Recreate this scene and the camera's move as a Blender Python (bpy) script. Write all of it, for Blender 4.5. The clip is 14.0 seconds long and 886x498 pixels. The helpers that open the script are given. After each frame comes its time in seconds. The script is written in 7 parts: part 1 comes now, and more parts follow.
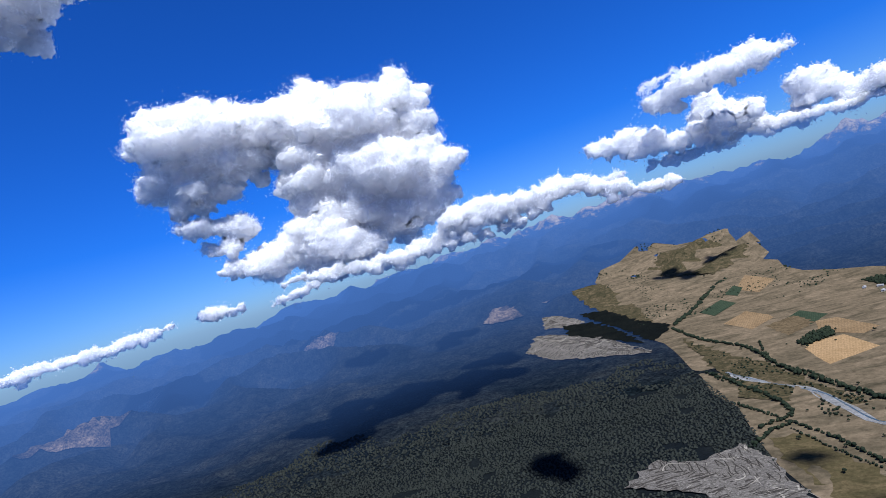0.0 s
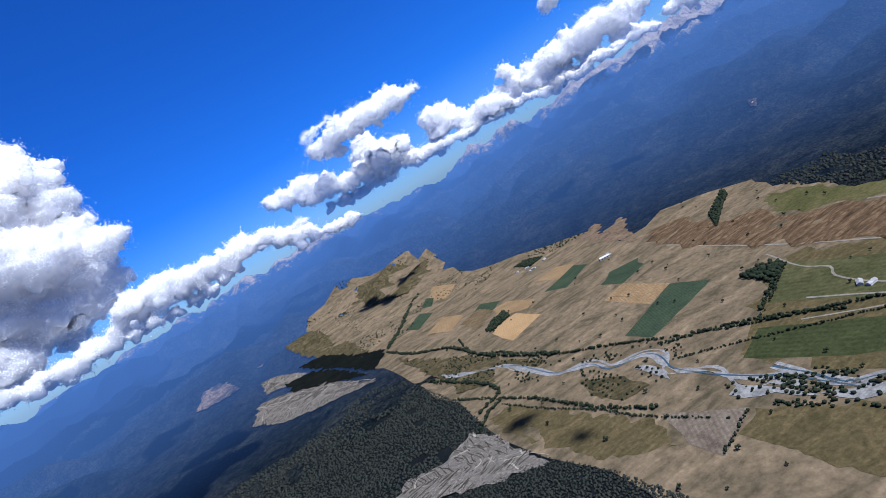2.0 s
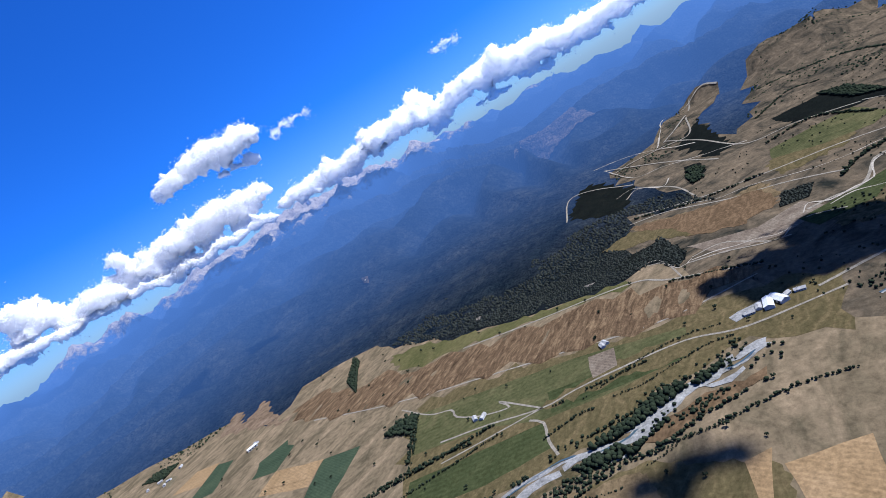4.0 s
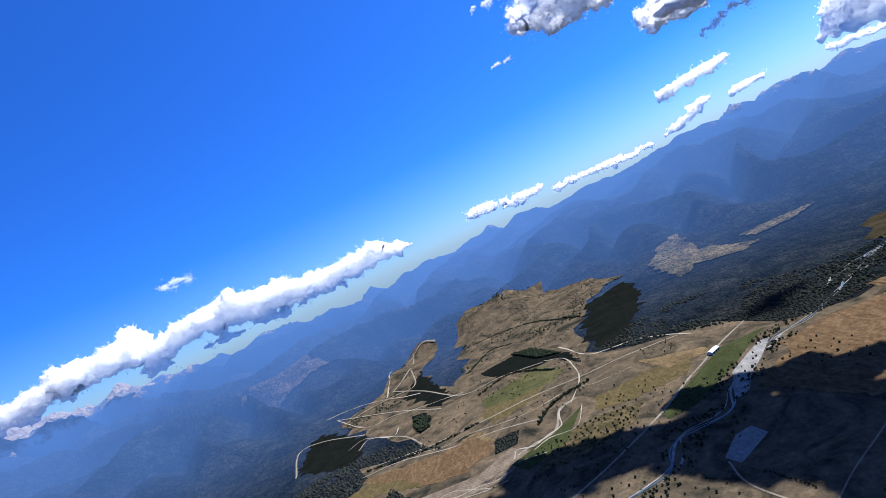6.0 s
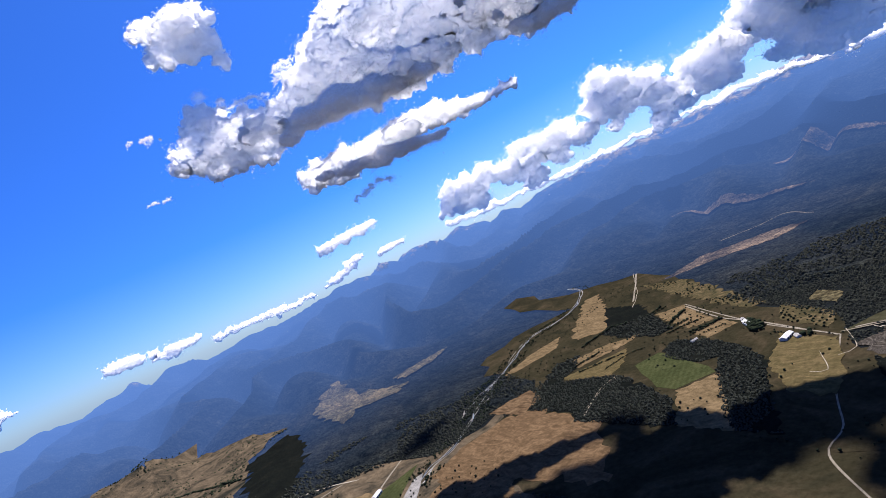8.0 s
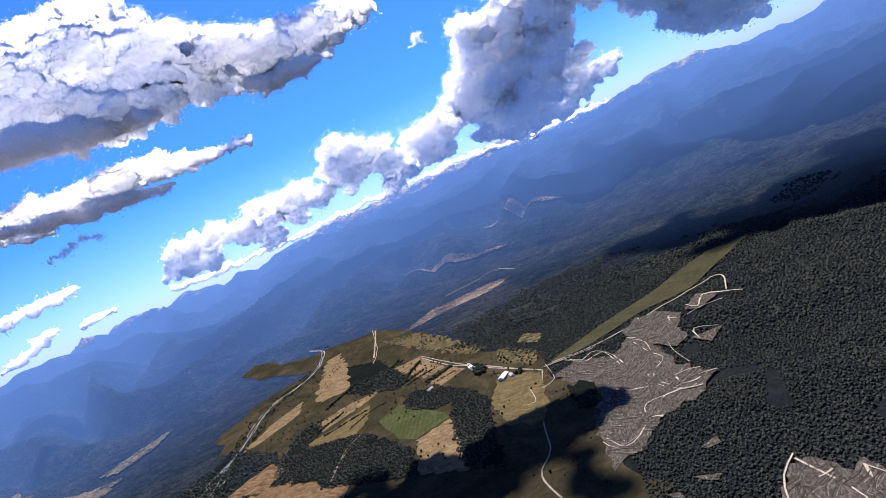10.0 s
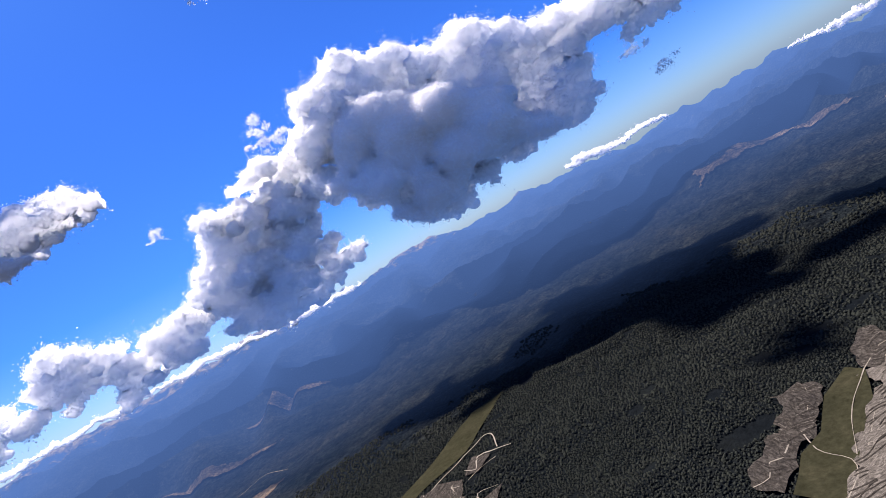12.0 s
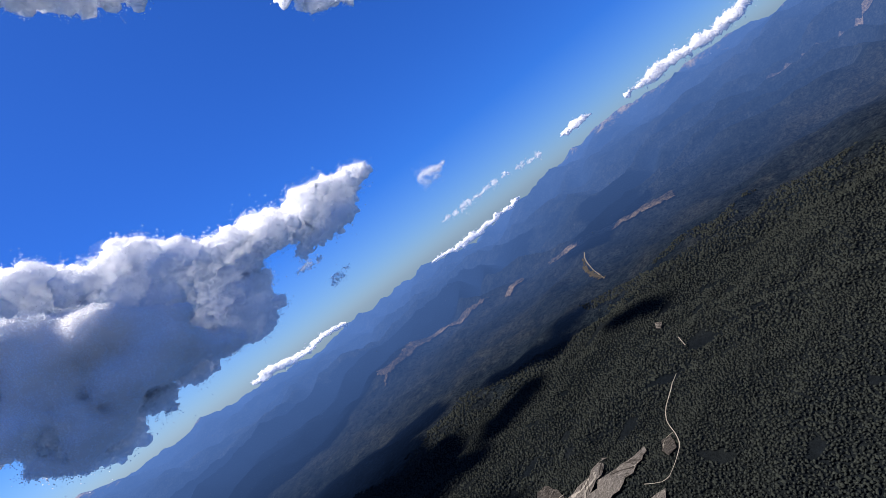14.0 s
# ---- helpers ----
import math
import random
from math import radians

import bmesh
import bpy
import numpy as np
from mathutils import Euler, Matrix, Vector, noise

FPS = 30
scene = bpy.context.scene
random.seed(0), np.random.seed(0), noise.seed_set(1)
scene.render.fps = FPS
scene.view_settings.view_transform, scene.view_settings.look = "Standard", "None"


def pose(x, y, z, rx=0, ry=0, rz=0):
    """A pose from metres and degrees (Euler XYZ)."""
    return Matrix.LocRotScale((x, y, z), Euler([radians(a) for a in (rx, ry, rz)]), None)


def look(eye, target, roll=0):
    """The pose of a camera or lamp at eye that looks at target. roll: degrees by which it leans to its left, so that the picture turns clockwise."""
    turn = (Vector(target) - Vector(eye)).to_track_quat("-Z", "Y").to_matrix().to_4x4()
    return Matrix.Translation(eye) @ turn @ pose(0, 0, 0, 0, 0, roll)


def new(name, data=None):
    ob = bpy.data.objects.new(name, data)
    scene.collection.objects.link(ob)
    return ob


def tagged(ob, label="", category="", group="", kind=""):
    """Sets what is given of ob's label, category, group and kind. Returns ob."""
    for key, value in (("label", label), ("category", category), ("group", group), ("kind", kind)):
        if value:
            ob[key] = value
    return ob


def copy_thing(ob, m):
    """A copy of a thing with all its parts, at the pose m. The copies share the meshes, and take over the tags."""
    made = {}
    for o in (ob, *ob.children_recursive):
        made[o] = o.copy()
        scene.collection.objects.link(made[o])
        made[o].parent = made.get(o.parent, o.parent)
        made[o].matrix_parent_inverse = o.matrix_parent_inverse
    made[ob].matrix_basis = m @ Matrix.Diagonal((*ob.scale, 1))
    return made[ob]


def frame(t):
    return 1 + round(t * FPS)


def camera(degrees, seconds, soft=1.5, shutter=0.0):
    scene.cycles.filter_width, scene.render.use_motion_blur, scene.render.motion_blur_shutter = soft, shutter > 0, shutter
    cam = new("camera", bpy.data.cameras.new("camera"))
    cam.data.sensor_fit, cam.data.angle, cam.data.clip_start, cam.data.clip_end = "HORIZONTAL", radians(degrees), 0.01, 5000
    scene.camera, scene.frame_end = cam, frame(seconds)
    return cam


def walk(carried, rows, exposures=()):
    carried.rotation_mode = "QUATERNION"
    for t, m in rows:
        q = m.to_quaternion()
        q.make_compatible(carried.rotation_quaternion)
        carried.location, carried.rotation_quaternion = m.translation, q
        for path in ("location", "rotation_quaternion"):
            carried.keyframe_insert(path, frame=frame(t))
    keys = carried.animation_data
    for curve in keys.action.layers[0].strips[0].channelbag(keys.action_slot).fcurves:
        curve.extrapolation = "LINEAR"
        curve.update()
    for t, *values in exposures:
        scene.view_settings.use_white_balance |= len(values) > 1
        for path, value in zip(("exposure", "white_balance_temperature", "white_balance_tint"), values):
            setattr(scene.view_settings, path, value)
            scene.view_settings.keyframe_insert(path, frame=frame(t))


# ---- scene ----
from mathutils import geometry

# The camera turns under a slow descending curve, high above a river valley.
cam = camera(77.0, 14.0, soft=0.7)
walk(cam, [
    (0.0, pose(0.0, 0.0, 500.0, 90.88, 17.20, 16.19)),
    (0.5, pose(-2.2, 7.8, 497.1, 90.06, 19.54, 6.71)),
    (1.0, pose(-3.8, 15.2, 494.5, 88.19, 21.30, -1.41)),
    (1.5, pose(-4.8, 22.1, 492.1, 85.49, 24.48, -9.62)),
    (2.0, pose(-5.3, 28.6, 489.9, 82.31, 29.70, -17.71)),
    (2.5, pose(-5.3, 34.6, 487.8, 81.89, 31.41, -27.11)),
    (3.0, pose(-4.9, 40.1, 486.0, 79.68, 33.78, -39.13)),
    (3.5, pose(-4.1, 45.1, 484.3, 79.03, 32.83, -50.15)),
    (3.7, pose(-3.7, 47.0, 483.7, 78.97, 31.72, -54.38)),
    (5.8, pose(3.6, 61.8, 478.3, 87.23, 26.63, -87.10)),
    (6.0, pose(4.5, 62.7, 477.9, 90.09, 25.54, -89.72)),
    (6.5, pose(6.8, 64.6, 477.0, 91.22, 32.29, -99.26)),
    (7.0, pose(9.3, 66.0, 476.1, 89.96, 32.39, -108.02)),
    (7.5, pose(11.8, 66.9, 475.3, 88.90, 28.58, -117.16)),
    (8.0, pose(14.3, 67.2, 474.6, 89.14, 25.14, -126.74)),
    (8.5, pose(16.8, 67.0, 473.8, 89.07, 24.21, -135.94)),
    (8.7, pose(17.8, 66.7, 473.6, 89.35, 22.41, -139.65)),
    (10.8, pose(27.1, 58.3, 470.7, 80.13, 29.06, -164.18)),
    (11.0, pose(27.8, 56.9, 470.4, 82.04, 29.43, -165.92)),
    (11.5, pose(29.3, 53.1, 469.7, 87.06, 29.10, -172.47)),
    (12.0, pose(30.6, 48.6, 468.9, 88.96, 30.09, 176.81)),
    (12.5, pose(31.5, 43.6, 468.1, 94.85, 28.45, 166.50)),
    (13.0, pose(32.1, 37.9, 467.2, 92.38, 31.16, 157.57)),
    (13.5, pose(32.2, 31.5, 466.2, 91.27, 35.02, 148.58)),
    (14.0, pose(31.8, 24.5, 465.1, 89.87, 35.78, 139.66)),
], exposures=[(0, 0.62, 5600, 10), (3.5, 0.98, 5600, 11), (6.0, 1.17, 6050, 10), (7.0, 1.05, 6250, 13), (8.5, 1.18, 6550, 16), (11.0, 1.46, 6500, 18), (11.5, 1.33, 6600, 18), (12.5, 0.84, 6800, 17), (14, 0.76, 6500, 13)])

# ---- world and sun ----
SUN_AZ, SUN_EL = 146.0, 57.0
world = bpy.data.worlds.new("world")
scene.world = world
world.use_nodes = True
sky = world.node_tree.nodes.new("ShaderNodeTexSky")
sky.sky_type, sky.sun_disc = "NISHITA", False
sky.sun_elevation, sky.sun_rotation = radians(SUN_EL), radians(SUN_AZ)
sky.altitude, sky.air_density, sky.dust_density, sky.ozone_density = 900, 1.0, 0.9, 3.0
backgr = world.node_tree.nodes["Background"]
backgr.inputs["Strength"].default_value = 0.070
tint = world.node_tree.nodes.new("ShaderNodeMix")
tint.data_type, tint.blend_type = "RGBA", "MULTIPLY"
tint.inputs[0].default_value = 1.0
where = world.node_tree.nodes.new("ShaderNodeTexCoord")
split = world.node_tree.nodes.new("ShaderNodeSeparateXYZ")
shades = world.node_tree.nodes.new("ShaderNodeValToRGB")
shades.color_ramp.elements[0].position, shades.color_ramp.elements[0].color = 0.0, (0.47, 0.69, 1.10, 1)
shades.color_ramp.elements[1].position, shades.color_ramp.elements[1].color = 0.16, (0.15, 0.475, 1.19, 1)
for at, tone in ((0.72, (0.17, 0.495, 1.19, 1)), (0.95, (0.75, 0.86, 1.05, 1))):
    shades.color_ramp.elements.new(at).color = tone
world.node_tree.links.new(where.outputs["Generated"], split.inputs[0])
world.node_tree.links.new(split.outputs[2], shades.inputs[0])
world.node_tree.links.new(shades.outputs[0], tint.inputs[7])
world.node_tree.links.new(sky.outputs[0], tint.inputs[6])
world.node_tree.links.new(tint.outputs[2], backgr.inputs["Color"])
sun_dir = Vector((math.sin(radians(SUN_AZ)) * math.cos(radians(SUN_EL)), math.cos(radians(SUN_AZ)) * math.cos(radians(SUN_EL)), math.sin(radians(SUN_EL))))
sun = new("sun", bpy.data.lights.new("sun", "SUN"))
sun.data.energy, sun.data.angle, sun.data.color = 5.0, radians(0.5), (1.0, 0.95, 0.87)
sun.matrix_world = look(sun_dir * 4000, (0, 0, 0))


# ---- materials ----
def material(name):
    m = bpy.data.materials.new(name)
    m.use_nodes = True
    nt = m.node_tree
    nt.nodes.clear()
    out = nt.nodes.new("ShaderNodeOutputMaterial")
    return m, nt, out


def node(nt, kind, **values):
    n = nt.nodes.new(kind)
    for key, value in values.items():
        n.inputs[key.replace("_", " ")].default_value = value
    return n


def ramp(nt, source, stops):
    r = nt.nodes.new("ShaderNodeValToRGB")
    while len(r.color_ramp.elements) < len(stops):
        r.color_ramp.elements.new(0.5)
    for e, (at, c) in zip(r.color_ramp.elements, stops):
        e.position, e.color = at, (*c, 1)
    nt.links.new(source, r.inputs[0])
    return r.outputs[0]


def blend(nt, fac, a, b, kind="MIX"):
    x = nt.nodes.new("ShaderNodeMix")
    x.data_type, x.blend_type = "RGBA", kind
    for i, v in ((0, fac), (6, a), (7, b)):
        if isinstance(v, (int, float)):
            x.inputs[i].default_value = v
        elif isinstance(v, tuple):
            x.inputs[i].default_value = (*v, 1)
        else:
            nt.links.new(v, x.inputs[i])
    return x.outputs[2]


def noise_at(nt, metres, detail=4.0, rough=0.6, stretch=None, warp=0.0):
    """Noise in world space whose lumps are about that many metres across."""
    geo = nt.nodes.new("ShaderNodeNewGeometry")
    where = geo.outputs["Position"]
    if stretch:
        mp = nt.nodes.new("ShaderNodeMapping")
        mp.inputs["Rotation"].default_value = (0, 0, radians(stretch[2]))
        mp.inputs["Scale"].default_value = (stretch[0], stretch[1], 1)
        nt.links.new(where, mp.inputs[0])
        where = mp.outputs[0]
    n = node(nt, "ShaderNodeTexNoise", Scale=1.0 / metres, Detail=detail, Roughness=rough, Distortion=warp)
    nt.links.new(where, n.inputs["Vector"])
    return n.outputs[0]


def surface(nt, out, colour, rough=0.9, bump=None, strength=0.5, distance=1.0, spec=0.0):
    b = node(nt, "ShaderNodeBsdfPrincipled", Roughness=rough)
    b.inputs["Specular IOR Level"].default_value = spec
    if isinstance(colour, tuple):
        b.inputs["Base Color"].default_value = (*colour, 1)
    else:
        nt.links.new(colour, b.inputs["Base Color"])
    if bump is not None:
        bm_ = node(nt, "ShaderNodeBump", Strength=strength, Distance=distance)
        nt.links.new(bump, bm_.inputs["Height"])
        nt.links.new(bm_.outputs[0], b.inputs["Normal"])
    nt.links.new(b.outputs[0], out.inputs[0])
    return b


def mottled(name, dark, mid, light, metres, fine, rough=0.92, relief=1.5, rows=None, stretch=None, warp=0.6):
    """Ground cover: broad patches, finer grain, and sometimes rows of a crop."""
    m, nt, out = material(name)
    dark, mid, light = (tuple(0.69 * c for c in tone) for tone in (dark, mid, light))
    broad = ramp(nt, noise_at(nt, metres, 5, 0.62, stretch, warp), [(0.3, dark), (0.5, mid), (0.7, light)])
    grain = noise_at(nt, fine, 6, 0.72)
    grey = ramp(nt, grain, [(0.3, (0.40, 0.40, 0.40)), (0.7, (1.2, 1.2, 1.2))])
    col = blend(nt, 0.75, broad, grey, "MULTIPLY")
    if rows:
        angle, width, depth = rows
        geo = nt.nodes.new("ShaderNodeNewGeometry")
        mp = nt.nodes.new("ShaderNodeMapping")
        mp.inputs["Rotation"].default_value = (0, 0, radians(angle))
        w = node(nt, "ShaderNodeTexWave", Scale=0.314 / width, Distortion=1.5, Detail=2.0)
        nt.links.new(geo.outputs["Position"], mp.inputs[0])
        nt.links.new(mp.outputs[0], w.inputs[0])
        lines = ramp(nt, w.outputs[1], [(0.2, (1 - depth,) * 3), (0.8, (1, 1, 1))])
        col = blend(nt, 1.0, col, lines, "MULTIPLY")
    surface(nt, out, col, rough, grain, 0.6, relief)
    return m


FOREST = mottled("forest", (0.009, 0.012, 0.015), (0.013, 0.016, 0.018), (0.019, 0.022, 0.021), 190, 9, relief=9)


def canopy(name, dark, light):
    """Leaves of trees that differ a little from one to the next."""
    m, nt, out = material(name)
    geo = nt.nodes.new("ShaderNodeNewGeometry")
    col = ramp(nt, geo.outputs["Random Per Island"], [(0.0, dark), (1.0, light)])
    grain = noise_at(nt, 2.2, 3)
    tone = ramp(nt, grain, [(0.3, (0.75, 0.75, 0.75)), (0.7, (1.2, 1.2, 1.2))])
    surface(nt, out, blend(nt, 0.8, col, tone, "MULTIPLY"), 0.85, grain, 0.8, 1.2)
    return m


PINE = canopy("pine_canopy", (0.020, 0.0225, 0.020), (0.029, 0.0325, 0.027))
HEDGE = canopy("hedge_leaves", (0.011, 0.016, 0.011), (0.024, 0.031, 0.018))
BARK = mottled("bark", (0.05, 0.035, 0.025), (0.09, 0.07, 0.05), (0.14, 0.11, 0.08), 2, 0.4, relief=0.1)
MATS = {
    "valley": mottled("dry_grassland", (0.090, 0.074, 0.045), (0.178, 0.136, 0.084), (0.270, 0.200, 0.125), 150, 14, stretch=(1.0, 2.2, 40), warp=1.5),
    "hill_farm": mottled("hill_grass", (0.022, 0.024, 0.020), (0.105, 0.083, 0.056), (0.175, 0.132, 0.086), 120, 12, warp=2.0, relief=4),
    "near_farm": mottled("rough_pasture", (0.020, 0.020, 0.013), (0.036, 0.032, 0.019), (0.066, 0.051, 0.031), 140, 11, warp=1.5),
    "wheat": mottled("wheat_stubble", (0.400, 0.255, 0.120), (0.450, 0.290, 0.140), (0.480, 0.310, 0.155), 60, 6, rows=(20, 6, 0.1)),
    "stubble": mottled("stubble", (0.250, 0.165, 0.084), (0.300, 0.200, 0.104), (0.340, 0.230, 0.124), 70, 7, rows=(20, 7, 0.1)),
    "crop_dark": mottled("leafy_crop", (0.040, 0.060, 0.036), (0.052, 0.074, 0.044), (0.066, 0.088, 0.050), 60, 6, rows=(20, 6, 0.15)),
    "pasture_green": mottled("green_pasture", (0.038, 0.047, 0.020), (0.052, 0.062, 0.026), (0.070, 0.078, 0.033), 70, 8, rows=(-20, 12, 0.12)),
    "pasture": mottled("pasture", (0.058, 0.062, 0.027), (0.084, 0.085, 0.037), (0.126, 0.112, 0.053), 80, 9, rows=(-20, 14, 0.1), warp=1.0),
    "pasture_olive": mottled("olive_pasture", (0.074, 0.062, 0.029), (0.106, 0.084, 0.040), (0.152, 0.114, 0.057), 60, 8, stretch=(1, 2.5, 60), warp=2.0),
    "pasture_tan": mottled("tan_pasture", (0.095, 0.070, 0.038), (0.158, 0.114, 0.062), (0.225, 0.160, 0.090), 60, 7, stretch=(1, 2.0, 50), warp=2.0),
    "strip_green": mottled("strip_pasture", (0.036, 0.036, 0.021), (0.048, 0.047, 0.027), (0.064, 0.060, 0.035), 60, 8),
    "terrace": mottled("terrace_grass", (0.068, 0.070, 0.027), (0.098, 0.093, 0.037), (0.145, 0.122, 0.057), 90, 9),
    "ploughed": mottled("ploughed_earth", (0.130, 0.100, 0.075), (0.190, 0.150, 0.112), (0.250, 0.205, 0.155), 40, 6, rows=(30, 7, 0.15)),
    "scarp": mottled("bare_scarp", (0.060, 0.040, 0.024), (0.135, 0.088, 0.050), (0.240, 0.165, 0.094), 30, 7, stretch=(0.55, 2.6, -8), warp=1.2, relief=6),
    "slip": mottled("slip_face", (0.120, 0.085, 0.055), (0.185, 0.130, 0.085), (0.240, 0.175, 0.120), 40, 8, relief=5),
    "clearing": mottled("logged_slope", (0.070, 0.062, 0.053), (0.180, 0.160, 0.137), (0.380, 0.340, 0.290), 15, 3, warp=3.0, relief=5, stretch=(1.0, 2.6, 25)),
    "clearing_grey": mottled("old_logged_slope", (0.026, 0.024, 0.022), (0.078, 0.069, 0.060), (0.175, 0.155, 0.130), 17, 4, warp=2.5, relief=6, stretch=(2.4, 1.0, 20)),
    "forest_block": mottled("pine_block", (0.007, 0.008, 0.008), (0.009, 0.011, 0.010), (0.013, 0.014, 0.012), 60, 8, relief=6),
    "earth_field": mottled("earth_pasture", (0.082, 0.054, 0.030), (0.132, 0.086, 0.048), (0.190, 0.125, 0.070), 70, 8, stretch=(1, 2.4, 40), warp=2.5),
    "pond": mottled("silt_flat", (0.200, 0.195, 0.190), (0.260, 0.255, 0.245), (0.300, 0.290, 0.280), 30, 6),
    "river": mottled("river_gravel", (0.170, 0.165, 0.158), (0.270, 0.262, 0.250), (0.380, 0.370, 0.352), 18, 4),
    "road": mottled("gravel_road", (0.190, 0.165, 0.132), (0.265, 0.234, 0.188), (0.340, 0.302, 0.246), 12, 2),
    "skid": mottled("pale_clay_track", (0.290, 0.255, 0.205), (0.400, 0.355, 0.290), (0.500, 0.445, 0.365), 9, 2),
    "slash": mottled("slash_heap", (0.030, 0.027, 0.024), (0.066, 0.058, 0.050), (0.120, 0.105, 0.088), 6, 1.5, relief=1.0),
    "scrub": mottled("scrubland", (0.040, 0.040, 0.022), (0.085, 0.070, 0.036), (0.170, 0.125, 0.070), 40, 8, warp=2.0, relief=4),
    "farmyard": mottled("yard", (0.10, 0.09, 0.05), (0.16, 0.13, 0.08), (0.22, 0.18, 0.12), 20, 4),
}


def water_material():
    m, nt, out = material("river_water")
    b = surface(nt, out, (0.030, 0.050, 0.062), 0.3, noise_at(nt, 3, 3), 0.15, 0.2, 0.5)
    return m


def cloud_material(name, depth, white, relief=0.8):
    """Deep white mist: light wanders far inside before it comes out."""
    m, nt, out = material(name)
    b = node(nt, "ShaderNodeBsdfPrincipled", Roughness=1.0)
    b.subsurface_method = "RANDOM_WALK"
    b.inputs["Base Color"].default_value = (*white, 1)
    b.inputs["Subsurface Weight"].default_value = 1.0
    b.inputs["Subsurface Radius"].default_value = (1.0, 1.0, 1.0)
    b.inputs["Subsurface Scale"].default_value = depth
    b.inputs["Specular IOR Level"].default_value = 0.0
    bp = node(nt, "ShaderNodeBump", Strength=relief, Distance=7.0)
    nt.links.new(noise_at(nt, 30, 6, 0.6), bp.inputs["Height"])
    nt.links.new(bp.outputs[0], b.inputs["Normal"])
    nt.links.new(b.outputs[0], out.inputs[0])
    return m


def fleece_material(name, white):
    """Loose flocks of mist at a cloud's edge, lit from both sides."""
    m, nt, out = material(name)
    d = node(nt, "ShaderNodeBsdfDiffuse", Color=(white, white, white, 1), Roughness=1.0)
    tl = node(nt, "ShaderNodeBsdfTranslucent", Color=(white, white, white, 1))
    m1 = node(nt, "ShaderNodeMixShader", Fac=0.5)
    nt.links.new(d.outputs[0], m1.inputs[1])
    nt.links.new(tl.outputs[0], m1.inputs[2])
    nt.links.new(m1.outputs[0], out.inputs[0])
    return m


def distance_material(name, stops):
    """The far ranges of the backdrop: forest, bare rock on the crests, and blue haze painted in as emission by
    distance.
    """
    m, nt, out = material(name)
    broad = ramp(nt, noise_at(nt, 260, 5, 0.6, warp=0.8), stops)
    # Cool dark and warm light noise paints relief shading into the ranges' colour.
    gullies = ramp(nt, noise_at(nt, 70, 5, 0.65, warp=1.2), [(0.32, (0.45, 0.48, 0.52)), (0.66, (1.5, 1.45, 1.35))])
    broad = blend(nt, 1.0, broad, gullies, "MULTIPLY")
    crowns = ramp(nt, noise_at(nt, 10, 3, 0.6), [(0.36, (0.45, 0.45, 0.47)), (0.62, (1.45, 1.45, 1.4))])
    broad = blend(nt, 1.0, broad, crowns, "MULTIPLY")
    geo = nt.nodes.new("ShaderNodeNewGeometry")
    xyz = nt.nodes.new("ShaderNodeSeparateXYZ")
    nt.links.new(geo.outputs["Position"], xyz.inputs[0])
    high = nt.nodes.new("ShaderNodeMath")
    high.operation = "MULTIPLY_ADD"
    nt.links.new(noise_at(nt, 90, 5, 0.7), high.inputs[0])
    high.inputs[1].default_value = 330
    nt.links.new(xyz.outputs[2], high.inputs[2])
    rock = nt.nodes.new("ShaderNodeMapRange")
    rock.inputs[1].default_value, rock.inputs[2].default_value = 655, 720
    nt.links.new(high.outputs[0], rock.inputs[0])
    col = blend(nt, rock.outputs[0], broad, (0.33, 0.28, 0.235))
    b = surface(nt, out, col, 0.95, noise_at(nt, 75, 6, 0.65), 1.0, 70)
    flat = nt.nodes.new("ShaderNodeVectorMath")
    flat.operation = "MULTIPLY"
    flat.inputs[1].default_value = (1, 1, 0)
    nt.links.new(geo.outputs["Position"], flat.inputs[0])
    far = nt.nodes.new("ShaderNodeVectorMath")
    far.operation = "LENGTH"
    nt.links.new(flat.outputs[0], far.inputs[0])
    # Painted haze: share of emission over the land rises with distance from the origin.
    haze_ramp = nt.nodes.new("ShaderNodeMapRange")
    haze_ramp.inputs[1].default_value, haze_ramp.inputs[2].default_value = FAR_R - 20, 4700
    haze_ramp.inputs[3].default_value, haze_ramp.inputs[4].default_value = 0.0, 1.0
    nt.links.new(far.outputs["Value"], haze_ramp.inputs[0])
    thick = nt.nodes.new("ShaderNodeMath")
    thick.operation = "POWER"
    nt.links.new(haze_ramp.outputs[0], thick.inputs[0])
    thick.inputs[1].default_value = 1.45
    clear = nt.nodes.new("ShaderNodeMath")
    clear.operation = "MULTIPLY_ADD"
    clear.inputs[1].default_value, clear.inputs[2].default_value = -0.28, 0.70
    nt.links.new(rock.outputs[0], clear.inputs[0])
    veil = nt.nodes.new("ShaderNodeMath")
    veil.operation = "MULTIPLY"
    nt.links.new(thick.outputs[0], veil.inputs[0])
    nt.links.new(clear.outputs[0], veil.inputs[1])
    # Blue emission stands in for lit air; the land itself is no lamp.
    haze_glow = node(nt, "ShaderNodeEmission", Color=(0.079, 0.175, 0.450, 1), Strength=1.0)
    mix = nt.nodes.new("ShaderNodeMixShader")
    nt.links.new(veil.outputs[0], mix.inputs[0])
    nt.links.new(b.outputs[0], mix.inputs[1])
    nt.links.new(haze_glow.outputs[0], mix.inputs[2])
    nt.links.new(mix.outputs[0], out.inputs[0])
    return m


